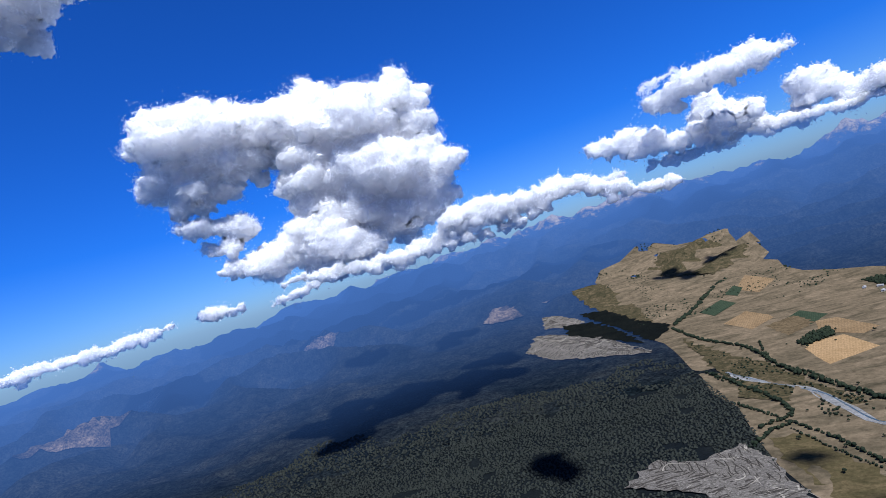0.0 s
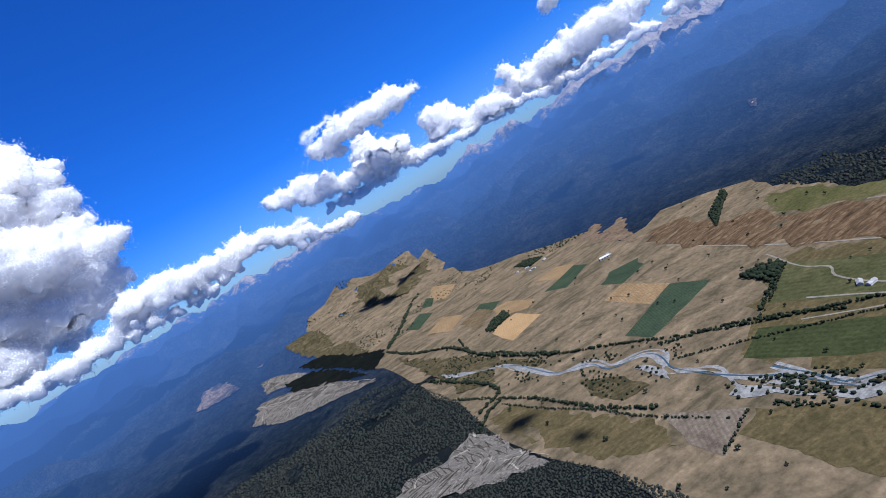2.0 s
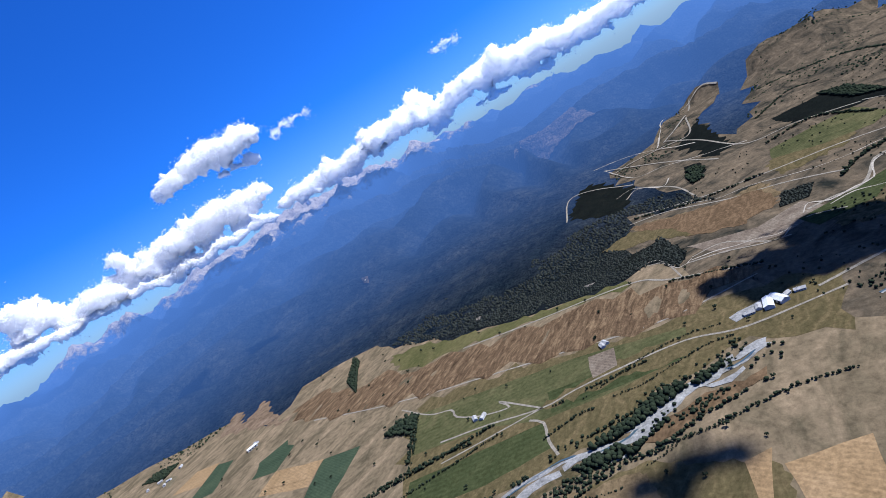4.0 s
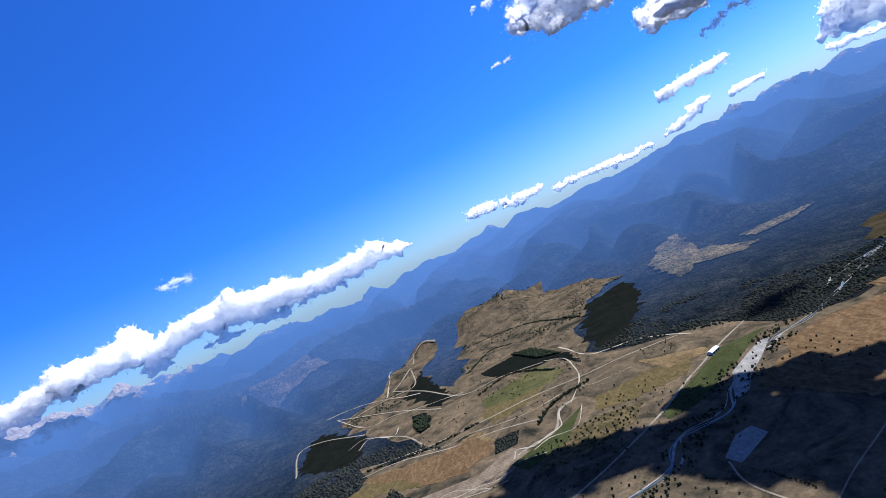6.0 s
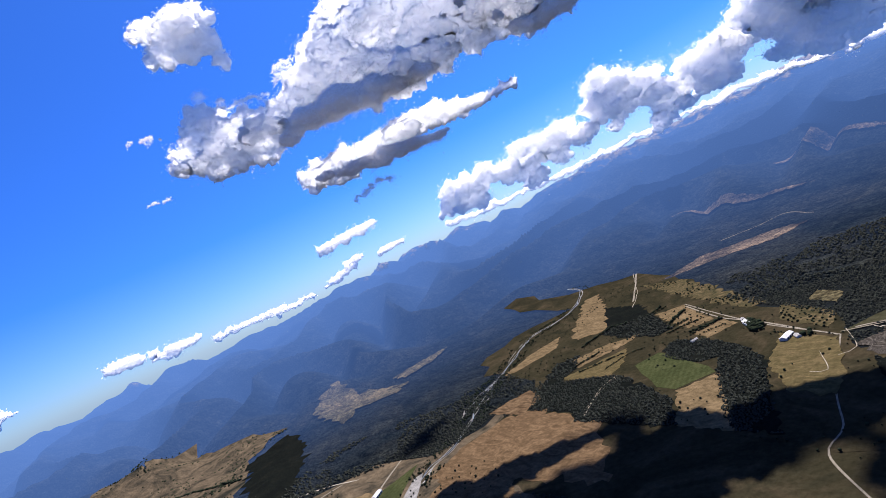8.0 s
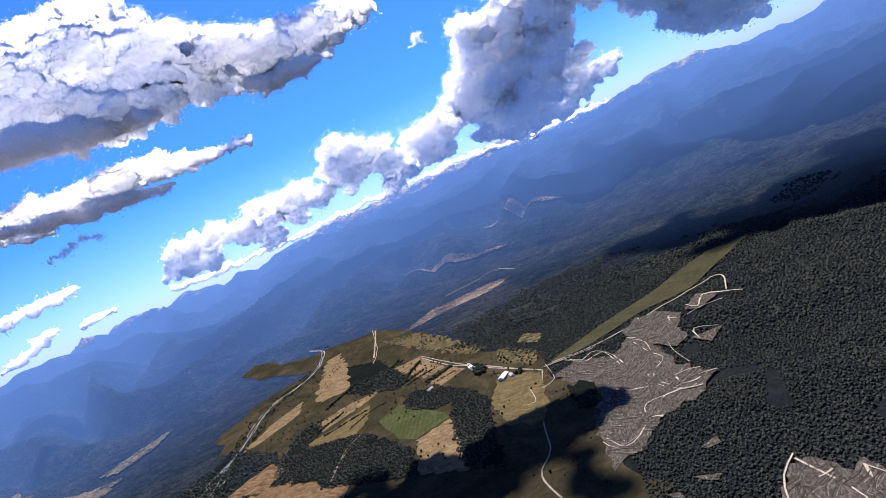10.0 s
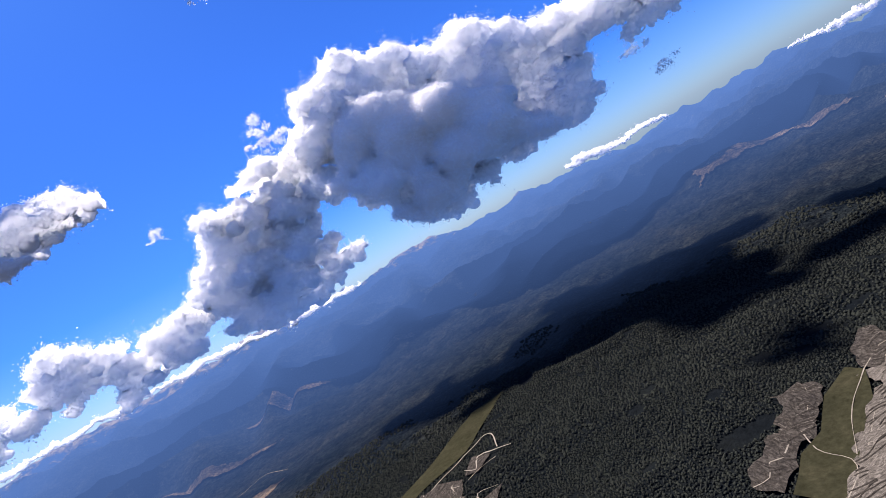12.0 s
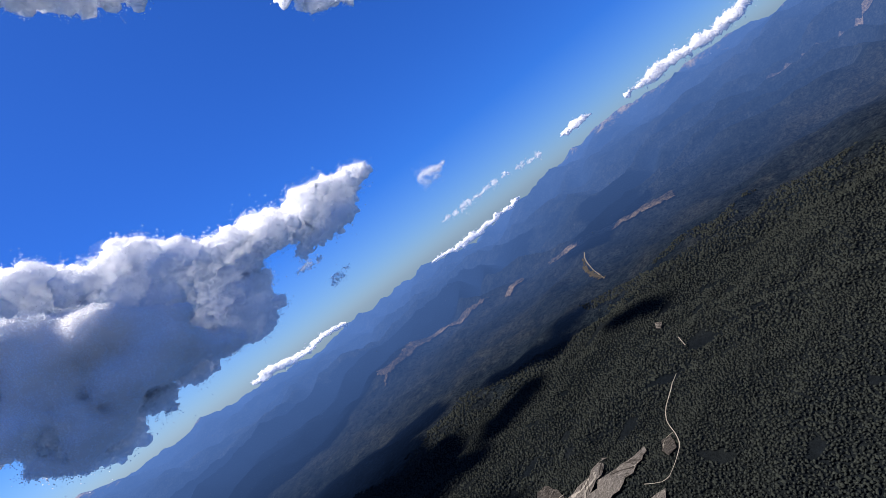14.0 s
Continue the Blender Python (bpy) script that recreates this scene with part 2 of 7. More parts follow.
EYE_Z, VALLEY_R, RANGE_R = 500.0, 2300.0, 4550.0
SKY_AZ = [0, 6, 12, 18, 24, 30, 36, 42, 48, 54, 60, 66, 72, 78, 84, 90, 96, 102, 108, 114, 120, 126, 132, 138, 144, 150, 156, 162, 168, 174, 180, 186, 192, 198, 204, 210, 216, 222, 228, 234, 240, 246, 252, 258, 264, 300, 306, 312, 318, 324, 330, 336, 342, 348, 354]
SKY_EL = [-0.45, -0.45, -0.45, -0.8, -0.26, 0.16, 0.48, 0.35, 0.15, -0.36, -0.72, -1.02, -1.49, -1.92, -1.89, -1.7, -1.57, -1.44, -1.29, -0.52, -0.6, -0.47, -0.75, -0.5, -0.24, -0.01, 0.03, 0.12, -0.33, -0.46, -0.68, -1.0, -1.57, -1.76, -1.87, -2.12, -1.58, -2.07, -1.8, -0.68, -0.81, -0.69, -0.52, -0.79, -0.96, -2.03, -1.82, -1.95, -1.97, -1.51, -1.26, -1.09, -0.76, -0.76, -0.64]
SPUR_AZ = [-70, -30, 0, 12, 30, 100, 150, 165, 185, 260, 290]
SPUR_H = [45, 35, 12, 0, 0, 0, 0, 8, 30, 50, 50]
RANGE_AZ = [0, 30, 60, 130, 150, 200, 250, 300, 340]
RANGE_H = [60, 60, 95, 95, 60, 40, 50, 60, 60]
PEAK_AZ = [0, 10, 25, 55, 75, 150, 160, 175, 340]
PEAK_H = [60, 90, 185, 175, 60, 30, 50, 30, 50]


def vnoise(x, y, seed=0):
    """Smooth lattice noise in 0..1."""
    ix, iy = np.floor(x).astype(np.int64), np.floor(y).astype(np.int64)
    fx, fy = x - ix, y - iy
    fx, fy = fx * fx * (3 - 2 * fx), fy * fy * (3 - 2 * fy)

    def corner(a, b):
        h = (a * 374761393 + b * 668265263 + seed * 974711) & 0xFFFFFFFF
        h = ((h ^ (h >> 13)) * 1274126177) & 0xFFFFFFFF
        return ((h ^ (h >> 16)) & 0xFFFFFF) / float(0xFFFFFF)

    top = corner(ix, iy) * (1 - fx) + corner(ix + 1, iy) * fx
    low = corner(ix, iy + 1) * (1 - fx) + corner(ix + 1, iy + 1) * fx
    return top * (1 - fy) + low * fy


def fbm(x, y, seed=0, octaves=4):
    total, amp, scale = 0.0, 0.5, 1.0
    for k in range(octaves):
        total = total + amp * vnoise(x * scale, y * scale, seed + k)
        amp, scale = amp * 0.5, scale * 2.03
    return total


def ridged(x, y, seed=0, octaves=4):
    """Sharp crests and gullies, 0..1."""
    total, amp, scale = 0.0, 0.55, 1.0
    for k in range(octaves):
        total = total + amp * (1 - np.abs(2 * vnoise(x * scale, y * scale, seed + k) - 1))
        amp, scale = amp * 0.5, scale * 2.1
    return total


def smooth(a, b, v):
    s = np.clip((v - a) / (b - a), 0, 1)
    return s * s * (3 - 2 * s)


def terrain(x, y):
    """Height of the land: a flat valley floor, forested spurs, mountains all round."""
    x, y = np.asarray(x, float), np.asarray(y, float)
    r = np.hypot(x, y)
    az = np.degrees(np.arctan2(x, y))
    crest = np.interp(az, SKY_AZ, SKY_EL, period=360)
    s = np.clip((r - VALLEY_R) / (RANGE_R - VALLEY_R), 0, 1)
    rise = (EYE_Z + RANGE_R * np.tan(np.radians(crest))) * s ** 1.5
    spur = np.interp(az, SPUR_AZ, SPUR_H, period=360) * smooth(250, 900, r)
    far = smooth(0.05, 0.9, s)
    relief = (ridged(x / 620, y / 620, 3) - 0.5) * (100 * far + 1.3 * spur)
    relief = relief + (ridged(x / 210, y / 210, 9, 3) - 0.5) * (50 * far + 0.7 * spur)
    range_h = np.interp(az, RANGE_AZ, RANGE_H, period=360) * smooth(2500, 3300, r)
    wave = r / 520 + 3.2 * vnoise(x / 900, y / 900, 21) + 1.2 * vnoise(x / 300, y / 300, 22)
    crestline = 1 - np.abs(2 * (wave - np.floor(wave)) - 1)
    middle = 1 + 0.8 * smooth(2500, 3000, r) * (1 - smooth(3700, 4200, r)) * smooth(20, 50, np.abs(az - 12))
    relief = relief + range_h * middle * (crestline - 0.5) * (0.5 + vnoise(x / 500, y / 500, 23))
    peaks = np.interp(az, PEAK_AZ, PEAK_H, period=360) * smooth(3700, 4300, r)
    relief = relief + peaks * (ridged(x / 260, y / 260, 51, 4) - 0.45)
    drop = np.clip((r - RANGE_R - 120) / 400, 0, 1)
    return rise + relief + spur * 0.4 - 160 * drop


FAR_R = 1500.0
WATER, FLEECE = water_material(), fleece_material("cloud_fleece", 0.97)
DISTANCE = distance_material("hazed_range", [(0.3, (0.006, 0.009, 0.011)), (0.5, (0.011, 0.014, 0.016)), (0.68, (0.019, 0.021, 0.020))])
# Far clearings and bare hills carry the same painted haze emission.
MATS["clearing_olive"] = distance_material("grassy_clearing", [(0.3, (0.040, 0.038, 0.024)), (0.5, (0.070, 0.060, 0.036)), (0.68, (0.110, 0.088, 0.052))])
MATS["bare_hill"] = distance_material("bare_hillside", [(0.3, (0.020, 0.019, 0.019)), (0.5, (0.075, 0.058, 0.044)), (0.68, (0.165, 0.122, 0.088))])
# Sunward clouds get full white, the rest a duller one, evening out backlight.
CLOUD, BRIGHT_CLOUD = cloud_material("dulled_cloud", 600.0, (0.62, 0.61, 0.615), 0.4), cloud_material("backlit_cloud", 600.0, (0.997, 0.99, 0.985), 0.3)
SUNLIT_CLOUD = cloud_material("sunlit_cloud", 420.0, (0.997, 0.992, 0.988), 0.4)
# Warmer, less white mist that paints the shaded undersides of clouds.
GREY_CLOUD = cloud_material("shaded_cloud_base", 220.0, (0.90, 0.85, 0.80), 0.15)


def cover(x, y):
    """How far land cover must stand off the coarse ground: little on the flats, more on slopes."""
    x, y = np.asarray(x, float), np.asarray(y, float)
    r, az = np.hypot(x, y), np.degrees(np.arctan2(x, y))
    spur = np.interp(az, SPUR_AZ, SPUR_H, period=360) * smooth(250, 900, r)
    return 0.2 + 0.8 * np.clip(spur / 15 + smooth(2100, 2350, r), 0, 1)


def mesh_from(name, verts, faces, mats, smooth_shade=True):
    me = bpy.data.meshes.new(name)
    if isinstance(verts, np.ndarray) and isinstance(faces, np.ndarray):
        count, sides = faces.shape
        me.vertices.add(len(verts))
        me.vertices.foreach_set("co", np.ascontiguousarray(verts, np.float32).ravel())
        me.loops.add(count * sides)
        me.loops.foreach_set("vertex_index", np.ascontiguousarray(faces, np.int32).ravel())
        me.polygons.add(count)
        me.polygons.foreach_set("loop_start", np.arange(0, count * sides, sides, dtype=np.int32))
        me.update(calc_edges=True)
    else:
        me.from_pydata([tuple(v) for v in verts], [], [list(f) for f in faces])
    for m in mats if isinstance(mats, list) else [mats]:
        me.materials.append(m)
    if smooth_shade:
        me.shade_smooth()
    return me


def sheet(name, radii, steps, mat):
    """A ring of land from the first to the last radius, draped on the terrain."""
    a = np.linspace(0, 2 * math.pi, steps, endpoint=False)
    rr, aa = np.meshgrid(radii, a, indexing="ij")
    x, y = rr * np.sin(aa), rr * np.cos(aa)
    v = np.stack([x, y, terrain(x, y)], -1).reshape(-1, 3)
    i, j = np.meshgrid(np.arange(len(radii) - 1), np.arange(steps), indexing="ij")
    k = (j + 1) % steps
    f = np.stack([i * steps + j, (i + 1) * steps + j, (i + 1) * steps + k, i * steps + k], -1).reshape(-1, 4)
    return new(name, mesh_from(name, v, f, mat))


# ---- the land ----
near_radii = np.concatenate([[0.01], np.geomspace(40, FAR_R, 135)])
tagged(sheet("ground", near_radii, 720, FOREST), "dark green forested valley floor and spurs", "ground", kind="structure")
# The far land's haze is emission in its material, not air.
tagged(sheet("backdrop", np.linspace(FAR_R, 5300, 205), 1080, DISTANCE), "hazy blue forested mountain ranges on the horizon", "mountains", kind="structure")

LAYER = [0]
GULLIED = {"scarp": 7.0, "slip": 6.0, "clearing_grey": 5.5, "clearing": 4.5}
BROAD = ("valley", "hill_farm", "near_farm")
PATCHES, WOODS, BRUSH, SHAPES = [], [], [], []


def inside(px, py, ring):
    """Which points lie inside a closed ring."""
    hit = np.zeros(px.shape, bool)
    n = len(ring)
    for i in range(n):
        (x0, y0), (x1, y1) = ring[i], ring[(i + 1) % n]
        if y0 != y1:
            hit ^= ((y0 > py) != (y1 > py)) & (px < (x1 - x0) * (py - y0) / (y1 - y0) + x0)
    return hit


def uneven(ring, step, wobble, seed):
    """The ring with its sides cut into short pieces and roughened."""
    rng = np.random.default_rng(seed)
    out = []
    for (x0, y0), (x1, y1) in zip(ring, ring[1:] + ring[:1]):
        d = math.hypot(x1 - x0, y1 - y0)
        n = max(1, int(d / step))
        for k in range(n):
            q = k / n
            g = rng.normal(0, wobble) if k else rng.normal(0, wobble * 0.3)
            out.append((x0 + (x1 - x0) * q - (y1 - y0) / d * g, y0 + (y1 - y0) * q + (x1 - x0) / d * g))
    return out


def drape(name, ring, mat, lift, cell, gully=0.0):
    """A patch of land cover over the terrain, with a skirt's worth of height above it."""
    xs, ys = [p[0] for p in ring], [p[1] for p in ring]
    gx, gy = np.meshgrid(np.arange(min(xs), max(xs), cell), np.arange(min(ys), max(ys), cell))
    gx, gy = gx.ravel(), gy.ravel()
    keep = inside(gx, gy, ring)
    pts = [Vector(p) for p in ring] + [Vector((float(a), float(b))) for a, b in zip(gx[keep], gy[keep])]
    n = len(ring)
    vs, _, fs, *_ = geometry.delaunay_2d_cdt(pts, [], [list(range(n))], 1, 0.01)
    v = np.array([(p.x, p.y) for p in vs])
    c = v.mean(0)
    edge = np.array(ring)
    axis = np.linalg.svd(v - c, full_matrices=False)[2][0]

    def height(q):
        z = terrain(q[:, 0], q[:, 1]) + lift * cover(q[:, 0], q[:, 1]) + 5.0 * smooth(VALLEY_R * 0.9, VALLEY_R + 500, np.hypot(q[:, 0], q[:, 1]))
        if gully:
            along, across = (q - c) @ axis, (q - c) @ np.array([-axis[1], axis[0]])
            inner = smooth(0, 24, np.sqrt(((q[:, None] - edge[None]) ** 2).sum(-1).min(1)))
            z = z + inner * gully * (ridged(along / 26 + 0.4 * vnoise(along / 15, across / 40, 5), across / 160, 6, 3) - 0.35)
        return z

    SHAPES.append((height, c, axis))
    z = height(v)
    z0 = float(z.mean())
    ob = new(name, mesh_from(name, np.stack([v[:, 0] - c[0], v[:, 1] - c[1], z - z0], 1), [list(f) for f in fs], mat))
    ob.location = (c[0], c[1], z0)
    return ob


def patch(name, key, label, category, ring, wobble=None):
    LAYER[0] += 1
    far = min(math.hypot(*p) for p in ring)
    size = max(math.hypot(p[0] - ring[0][0], p[1] - ring[0][1]) for p in ring)
    soft = key in ("clearing_grey", "valley", "hill_farm", "near_farm", "clearing", "clearing_olive", "bare_hill", "forest_block", "scarp", "slip", "scrub", "terrace", "earth_field", "pasture_tan", "pasture_olive")
    w = wobble if wobble is not None else (size * 0.016 if soft else 1.0)
    rough = uneven(ring, max(10, size * 0.035) if soft else 30, min(w, 22), LAYER[0])
    (WOODS if key == "forest_block" else BRUSH if key == "scrub" else PATCHES).append(ring)
    ob = drape(name, rough, MATS[key], 2.0 + 0.02 * LAYER[0] + (0.0 if key in BROAD else 1.0), 7 if key in GULLIED else max(18, size / 30), GULLIED.get(key, 0.0))
    return tagged(ob, label, category, kind="structure")


def centre_line(pts, step):
    """A smooth line through the points."""
    p = np.array(pts, float)
    p = np.vstack([2 * p[0] - p[1], p, 2 * p[-1] - p[-2]])
    out = []
    for i in range(1, len(p) - 2):
        n = max(2, int(np.linalg.norm(p[i + 1] - p[i]) / step))
        for k in range(n):
            t = k / n
            out.append(0.5 * (2 * p[i] + (p[i + 1] - p[i - 1]) * t + (2 * p[i - 1] - 5 * p[i] + 4 * p[i + 1] - p[i + 2]) * t * t + (3 * p[i] - p[i - 1] - 3 * p[i + 1] + p[i + 2]) * t ** 3))
    out.append(p[-2])
    return np.array(out)


def ribbon(name, pts, width, mat, label, category, vary=0.1, lift=5.0, seed=1, meander=0.0, kind="structure"):
    """A strip of even or changing width along a line, draped on the land."""
    line = centre_line(pts, 14)
    d = np.gradient(line, axis=0)
    d /= np.linalg.norm(d, axis=1)[:, None] + 1e-9
    nrm = np.stack([-d[:, 1], d[:, 0]], 1)
    s = np.arange(len(line)) * 1.0
    line = line + nrm * ((vnoise(s / 5, s * 0, seed) - 0.5) * meander)[:, None]
    l = width * (0.5 + vary * (vnoise(s / 2.6, s * 0 + 7, seed) - 0.5) * 2)
    r = width * (0.5 + vary * (vnoise(s / 2.6, s * 0 + 17, seed) - 0.5) * 2)
    edge = [line + nrm * l[:, None], line + nrm * (l * 0.3)[:, None], line - nrm * (r * 0.3)[:, None], line - nrm * r[:, None]]
    xy = np.stack(edge, 1).reshape(-1, 2)
    rad = np.hypot(xy[:, 0], xy[:, 1])
    z = terrain(xy[:, 0], xy[:, 1]) + lift * cover(xy[:, 0], xy[:, 1]) + 6.0 * smooth(VALLEY_R * 0.9, VALLEY_R + 500, rad)
    c = np.array([xy[:, 0].mean(), xy[:, 1].mean(), z.mean()])
    f = [[4 * i + k, 4 * i + k + 1, 4 * i + k + 5, 4 * i + k + 4] for i in range(len(line) - 1) for k in range(3)]
    ob = new(name, mesh_from(name, np.column_stack([xy, z]) - c, f, mat))
    ob.location = c
    return tagged(ob, label, category, kind=kind)


def slash_rows(ring, seed, gap=8.5):
    """Low windrows of slash and the pale strips between them, herringboned off the spine of a logged slope."""
    height, c, axis = SHAPES[-1]
    side_way = np.array([-axis[1], axis[0]])
    rng = np.random.default_rng(seed)
    reach = max(math.hypot(x - c[0], y - c[1]) for x, y in ring)
    for mat, shift, wide, rise, label in ((MATS["slash"], 0.0, 1.9, 1.1, "grey windrows of logging slash"), (MATS["clearing"], 0.5, 1.2, 0.35, "pale strips of bare clay between slash rows")):
        strips, f, base = [], [], 0
        for k in np.arange(-reach, reach, gap):
            for turn_way in (1, -1):
                d = axis * 0.62 + side_way * 0.78 * turn_way
                across = np.array([-d[1], d[0]])
                start = c + axis * (k + shift * gap + rng.normal(0, 0.8))
                steps = np.arange(0, reach * 1.3, 5.0)
                line = start + d * steps[:, None]
                line = line[inside(line[:, 0], line[:, 1], ring)]
                if len(line) < 2:
                    continue
                along = line @ d
                line = line + across * (14.0 * (vnoise(along / 28, along * 0 + k, seed) - 0.5))[:, None]
                ok = inside(line[:, 0], line[:, 1], ring) & (vnoise(line[:, 0] / 17, line[:, 1] / 17, seed + 3) > (0.42 if shift == 0 else 0.58))
                w = wide * (0.35 + 0.5 * vnoise(line[:, 0] / 9, line[:, 1] / 9, seed + 5))[:, None]
                strips.append(np.stack([line - across * w, line, line + across * w], 1))
                near = np.hypot(*(line[1:] - line[:-1]).T) < 9
                for i in np.nonzero(ok[:-1] & ok[1:] & near)[0]:
                    a = base + 3 * int(i)
                    f += [(a, a + 1, a + 4, a + 3), (a + 1, a + 2, a + 5, a + 4)]
                base += 3 * len(line)
        if f:
            xy = np.concatenate(strips).reshape(-1, 2)
            used = np.unique(np.array(f))
            back = np.zeros(base, int)
            back[used] = np.arange(len(used))
            xy, crest = xy[used], used % 3 == 1
            v = np.column_stack([xy, height(xy) + np.where(crest, rise, -0.2)])
            mid = v.mean(0)
            ob = new("slash_rows", mesh_from("slash_rows", v - mid, back[np.array(f)], mat))
            ob.location = mid
            tagged(ob, label, "slash", kind="stuff")


def skid_tracks(ring, seed):
    """Pale clay tracks that branch and wind over a logged slope."""
    slash_rows(ring, seed)
    rng = np.random.default_rng(seed)
    xs, ys = [p[0] for p in ring], [p[1] for p in ring]
    area = abs(sum(x0 * y1 - x1 * y0 for (x0, y0), (x1, y1) in zip(ring, ring[1:] + ring[:1]))) / 2
    for k in range(min(18, 2 + int(area / 1500))):
        p = np.array([rng.uniform(min(xs), max(xs)), rng.uniform(min(ys), max(ys))])
        h, line = rng.uniform(0, 6.28), []
        for step in range(rng.integers(5, 13)):
            if not inside(p[:1], p[1:], ring)[0]:
                break
            line.append((float(p[0]), float(p[1])))
            h += rng.normal(0, 0.5)
            p = p + rng.uniform(9, 15) * np.array([math.cos(h), math.sin(h)])
        if len(line) > 2:
            ribbon("skid_track", line, rng.uniform(1.7, 3.4), MATS["skid"], "pale clay logging track on a bare slope", "track", 0.3, 6.0, seed + k, 2)


patch("grassland", "valley", "dry brown grassland on the flat valley floor", "grassland", [(-95, 2800), (-21, 2516), (73, 1976), (120, 1534), (157, 1295), (154, 1119), (152, 1009), (180, 879), (226, 748), (363, 36), (1194, 1105), (1195, 1284), (1309, 1436), (1255, 1574), (1165, 1709), (1042, 1650), (938, 1667), (1050, 2018), (937, 2185), (852, 2334), (677, 2503), (633, 2818), (711, 3127), (636, 3384), (359, 3430), (144, 3435), (-81, 3299), (-132, 3202)])
patch("grassland", "valley", "dry brown grassland on the flat valley floor", "grassland", [(784, 1477), (509, 734), (181, -145), (1129, 51), (1113, 260), (1174, 350), (1208, 445), (1175, 494), (1144, 656), (1151, 815), (1202, 1170), (1298, 1463), (1190, 1666)])
patch("olive_pasture", "pasture_olive", "olive green dry pasture with faint streaks", "field", [(694, 864), (528, 773), (521, 648), (554, 560), (596, 490), (636, 403), (735, 333), (805, 231), (768, 103), (944, 85), (964, 235), (921, 379), (901, 580), (879, 846), (833, 932)])
patch("hill_farmland", "hill_farm", "rough brown grazing land on low hills", "farmland", [(1314, 493), (1145, 366), (996, 224), (477, -217), (1228, -777), (1227, -618), (1281, -550), (1381, -525), (1524, -407), (1578, -307), (1736, -195), (2026, -232), (2422, -388), (2514, -611), (2926, -332), (3114, -346), (3017, -147), (3122, 33), (2842, 205), (2311, 208), (1974, 263), (2541, 407), (2896, 318), (3046, 482), (2774, 546), (2480, 592), (2305, 767), (1975, 605), (1497, 303), (1646, 575), (1534, 540), (1417, 571)])
patch("farmland", "near_farm", "olive and tan pasture between dark pine blocks", "farmland", [(253, -586), (299, -656), (322, -723), (351, -820), (398, -925), (456, -986), (504, -1103), (638, -1216), (718, -1259), (864, -1363), (1097, -1609), (1464, -1856), (1649, -1809), (1766, -1745), (2127, -1773), (2134, -1683), (1608, -1564), (1739, -1341), (1693, -1088)])
patch("farmland", "near_farm", "olive and tan pasture between dark pine blocks", "farmland", [(209, -499), (347, -965), (423, -968), (658, -1017), (850, -1016), (940, -902), (1103, -789), (1178, -739), (1189, -613), (1169, -476)])
patch("wheat_field", "wheat", "pale gold harvested wheat field beside a tree belt", "field", [(381, 1655), (391, 1457), (516, 1512), (496, 1659)])
patch("stubble_field", "stubble", "tan stubble field on the valley floor", "field", [(616, 1311), (624, 1129), (708, 1159), (688, 1336)])
patch("stubble_field", "stubble", "tan stubble field on the valley floor", "field", [(698, 1696), (801, 1751), (775, 1852), (677, 1845)])
patch("stubble_field", "stubble", "tan stubble field on the valley floor", "field", [(424, 2491), (481, 2380), (574, 2493), (501, 2648)])
patch("stubble_field", "stubble", "tan stubble field on the valley floor", "field", [(336, 1904), (434, 2011), (377, 2160), (281, 2051)])
patch("crop_field", "crop_dark", "dark blue-green leafy crop field among dry fields", "field", [(503, 1074), (517, 996), (575, 1007), (737, 1050), (712, 1159)])
patch("crop_field", "crop_dark", "dark blue-green leafy crop field among dry fields", "field", [(658, 1583), (798, 1666), (789, 1745), (670, 1692), (622, 1675)])
patch("crop_field", "crop_dark", "dark blue-green leafy crop field among dry fields", "field", [(699, 1336), (800, 1368), (812, 1422), (765, 1454), (682, 1426)])
patch("crop_field", "crop_dark", "dark blue-green leafy crop field among dry fields", "field", [(772, 1364), (835, 1436), (753, 1475), (681, 1410)])
patch("crop_field", "crop_dark", "dark blue-green leafy crop field among dry fields", "field", [(280, 2188), (382, 2309), (345, 2401), (244, 2297)])
patch("crop_field", "crop_dark", "dark blue-green leafy crop field among dry fields", "field", [(409, 2399), (451, 2491), (428, 2550), (374, 2457)])
patch("crop_field", "crop_dark", "dark blue-green leafy crop field among dry fields", "field", [(472, 1819), (543, 1891), (501, 2009), (432, 1941)])
patch("green_pasture", "pasture_green", "bright green irrigated pasture near the river", "field", [(521, 728), (564, 616), (629, 515), (695, 552), (593, 799), (514, 762)])
patch("pasture", "pasture", "green and yellowish pasture crossed by farm tracks", "field", [(667, 844), (711, 672), (702, 555), (744, 428), (812, 321), (888, 332), (882, 521), (848, 701), (807, 918)])
patch("green_pasture", "pasture_green", "bright green irrigated pasture near the river", "field", [(715, 545), (752, 430), (797, 319), (837, 325), (816, 448), (782, 576)])
patch("olive_pasture", "pasture_olive", "olive green dry pasture with faint streaks", "field", [(740, 572), (733, 547), (763, 452), (795, 342), (810, 241), (845, 233), (859, 360), (840, 449)])
patch("ploughed_field", "ploughed", "greyish brown ploughed field with faint tracks", "field", [(794, 486), (818, 445), (880, 464), (869, 514)])
patch("scarp", "scarp", "long bare brown terrace scarp cut by gullies", "scarp", [(904, 1386), (893, 1102), (891, 852), (912, 583), (931, 381), (1005, 236), (1039, 202), (1062, 340), (1122, 471), (1085, 637), (1072, 782), (1051, 914), (1044, 1010), (1034, 1122), (1042, 1358), (1046, 1525), (989, 1585)])
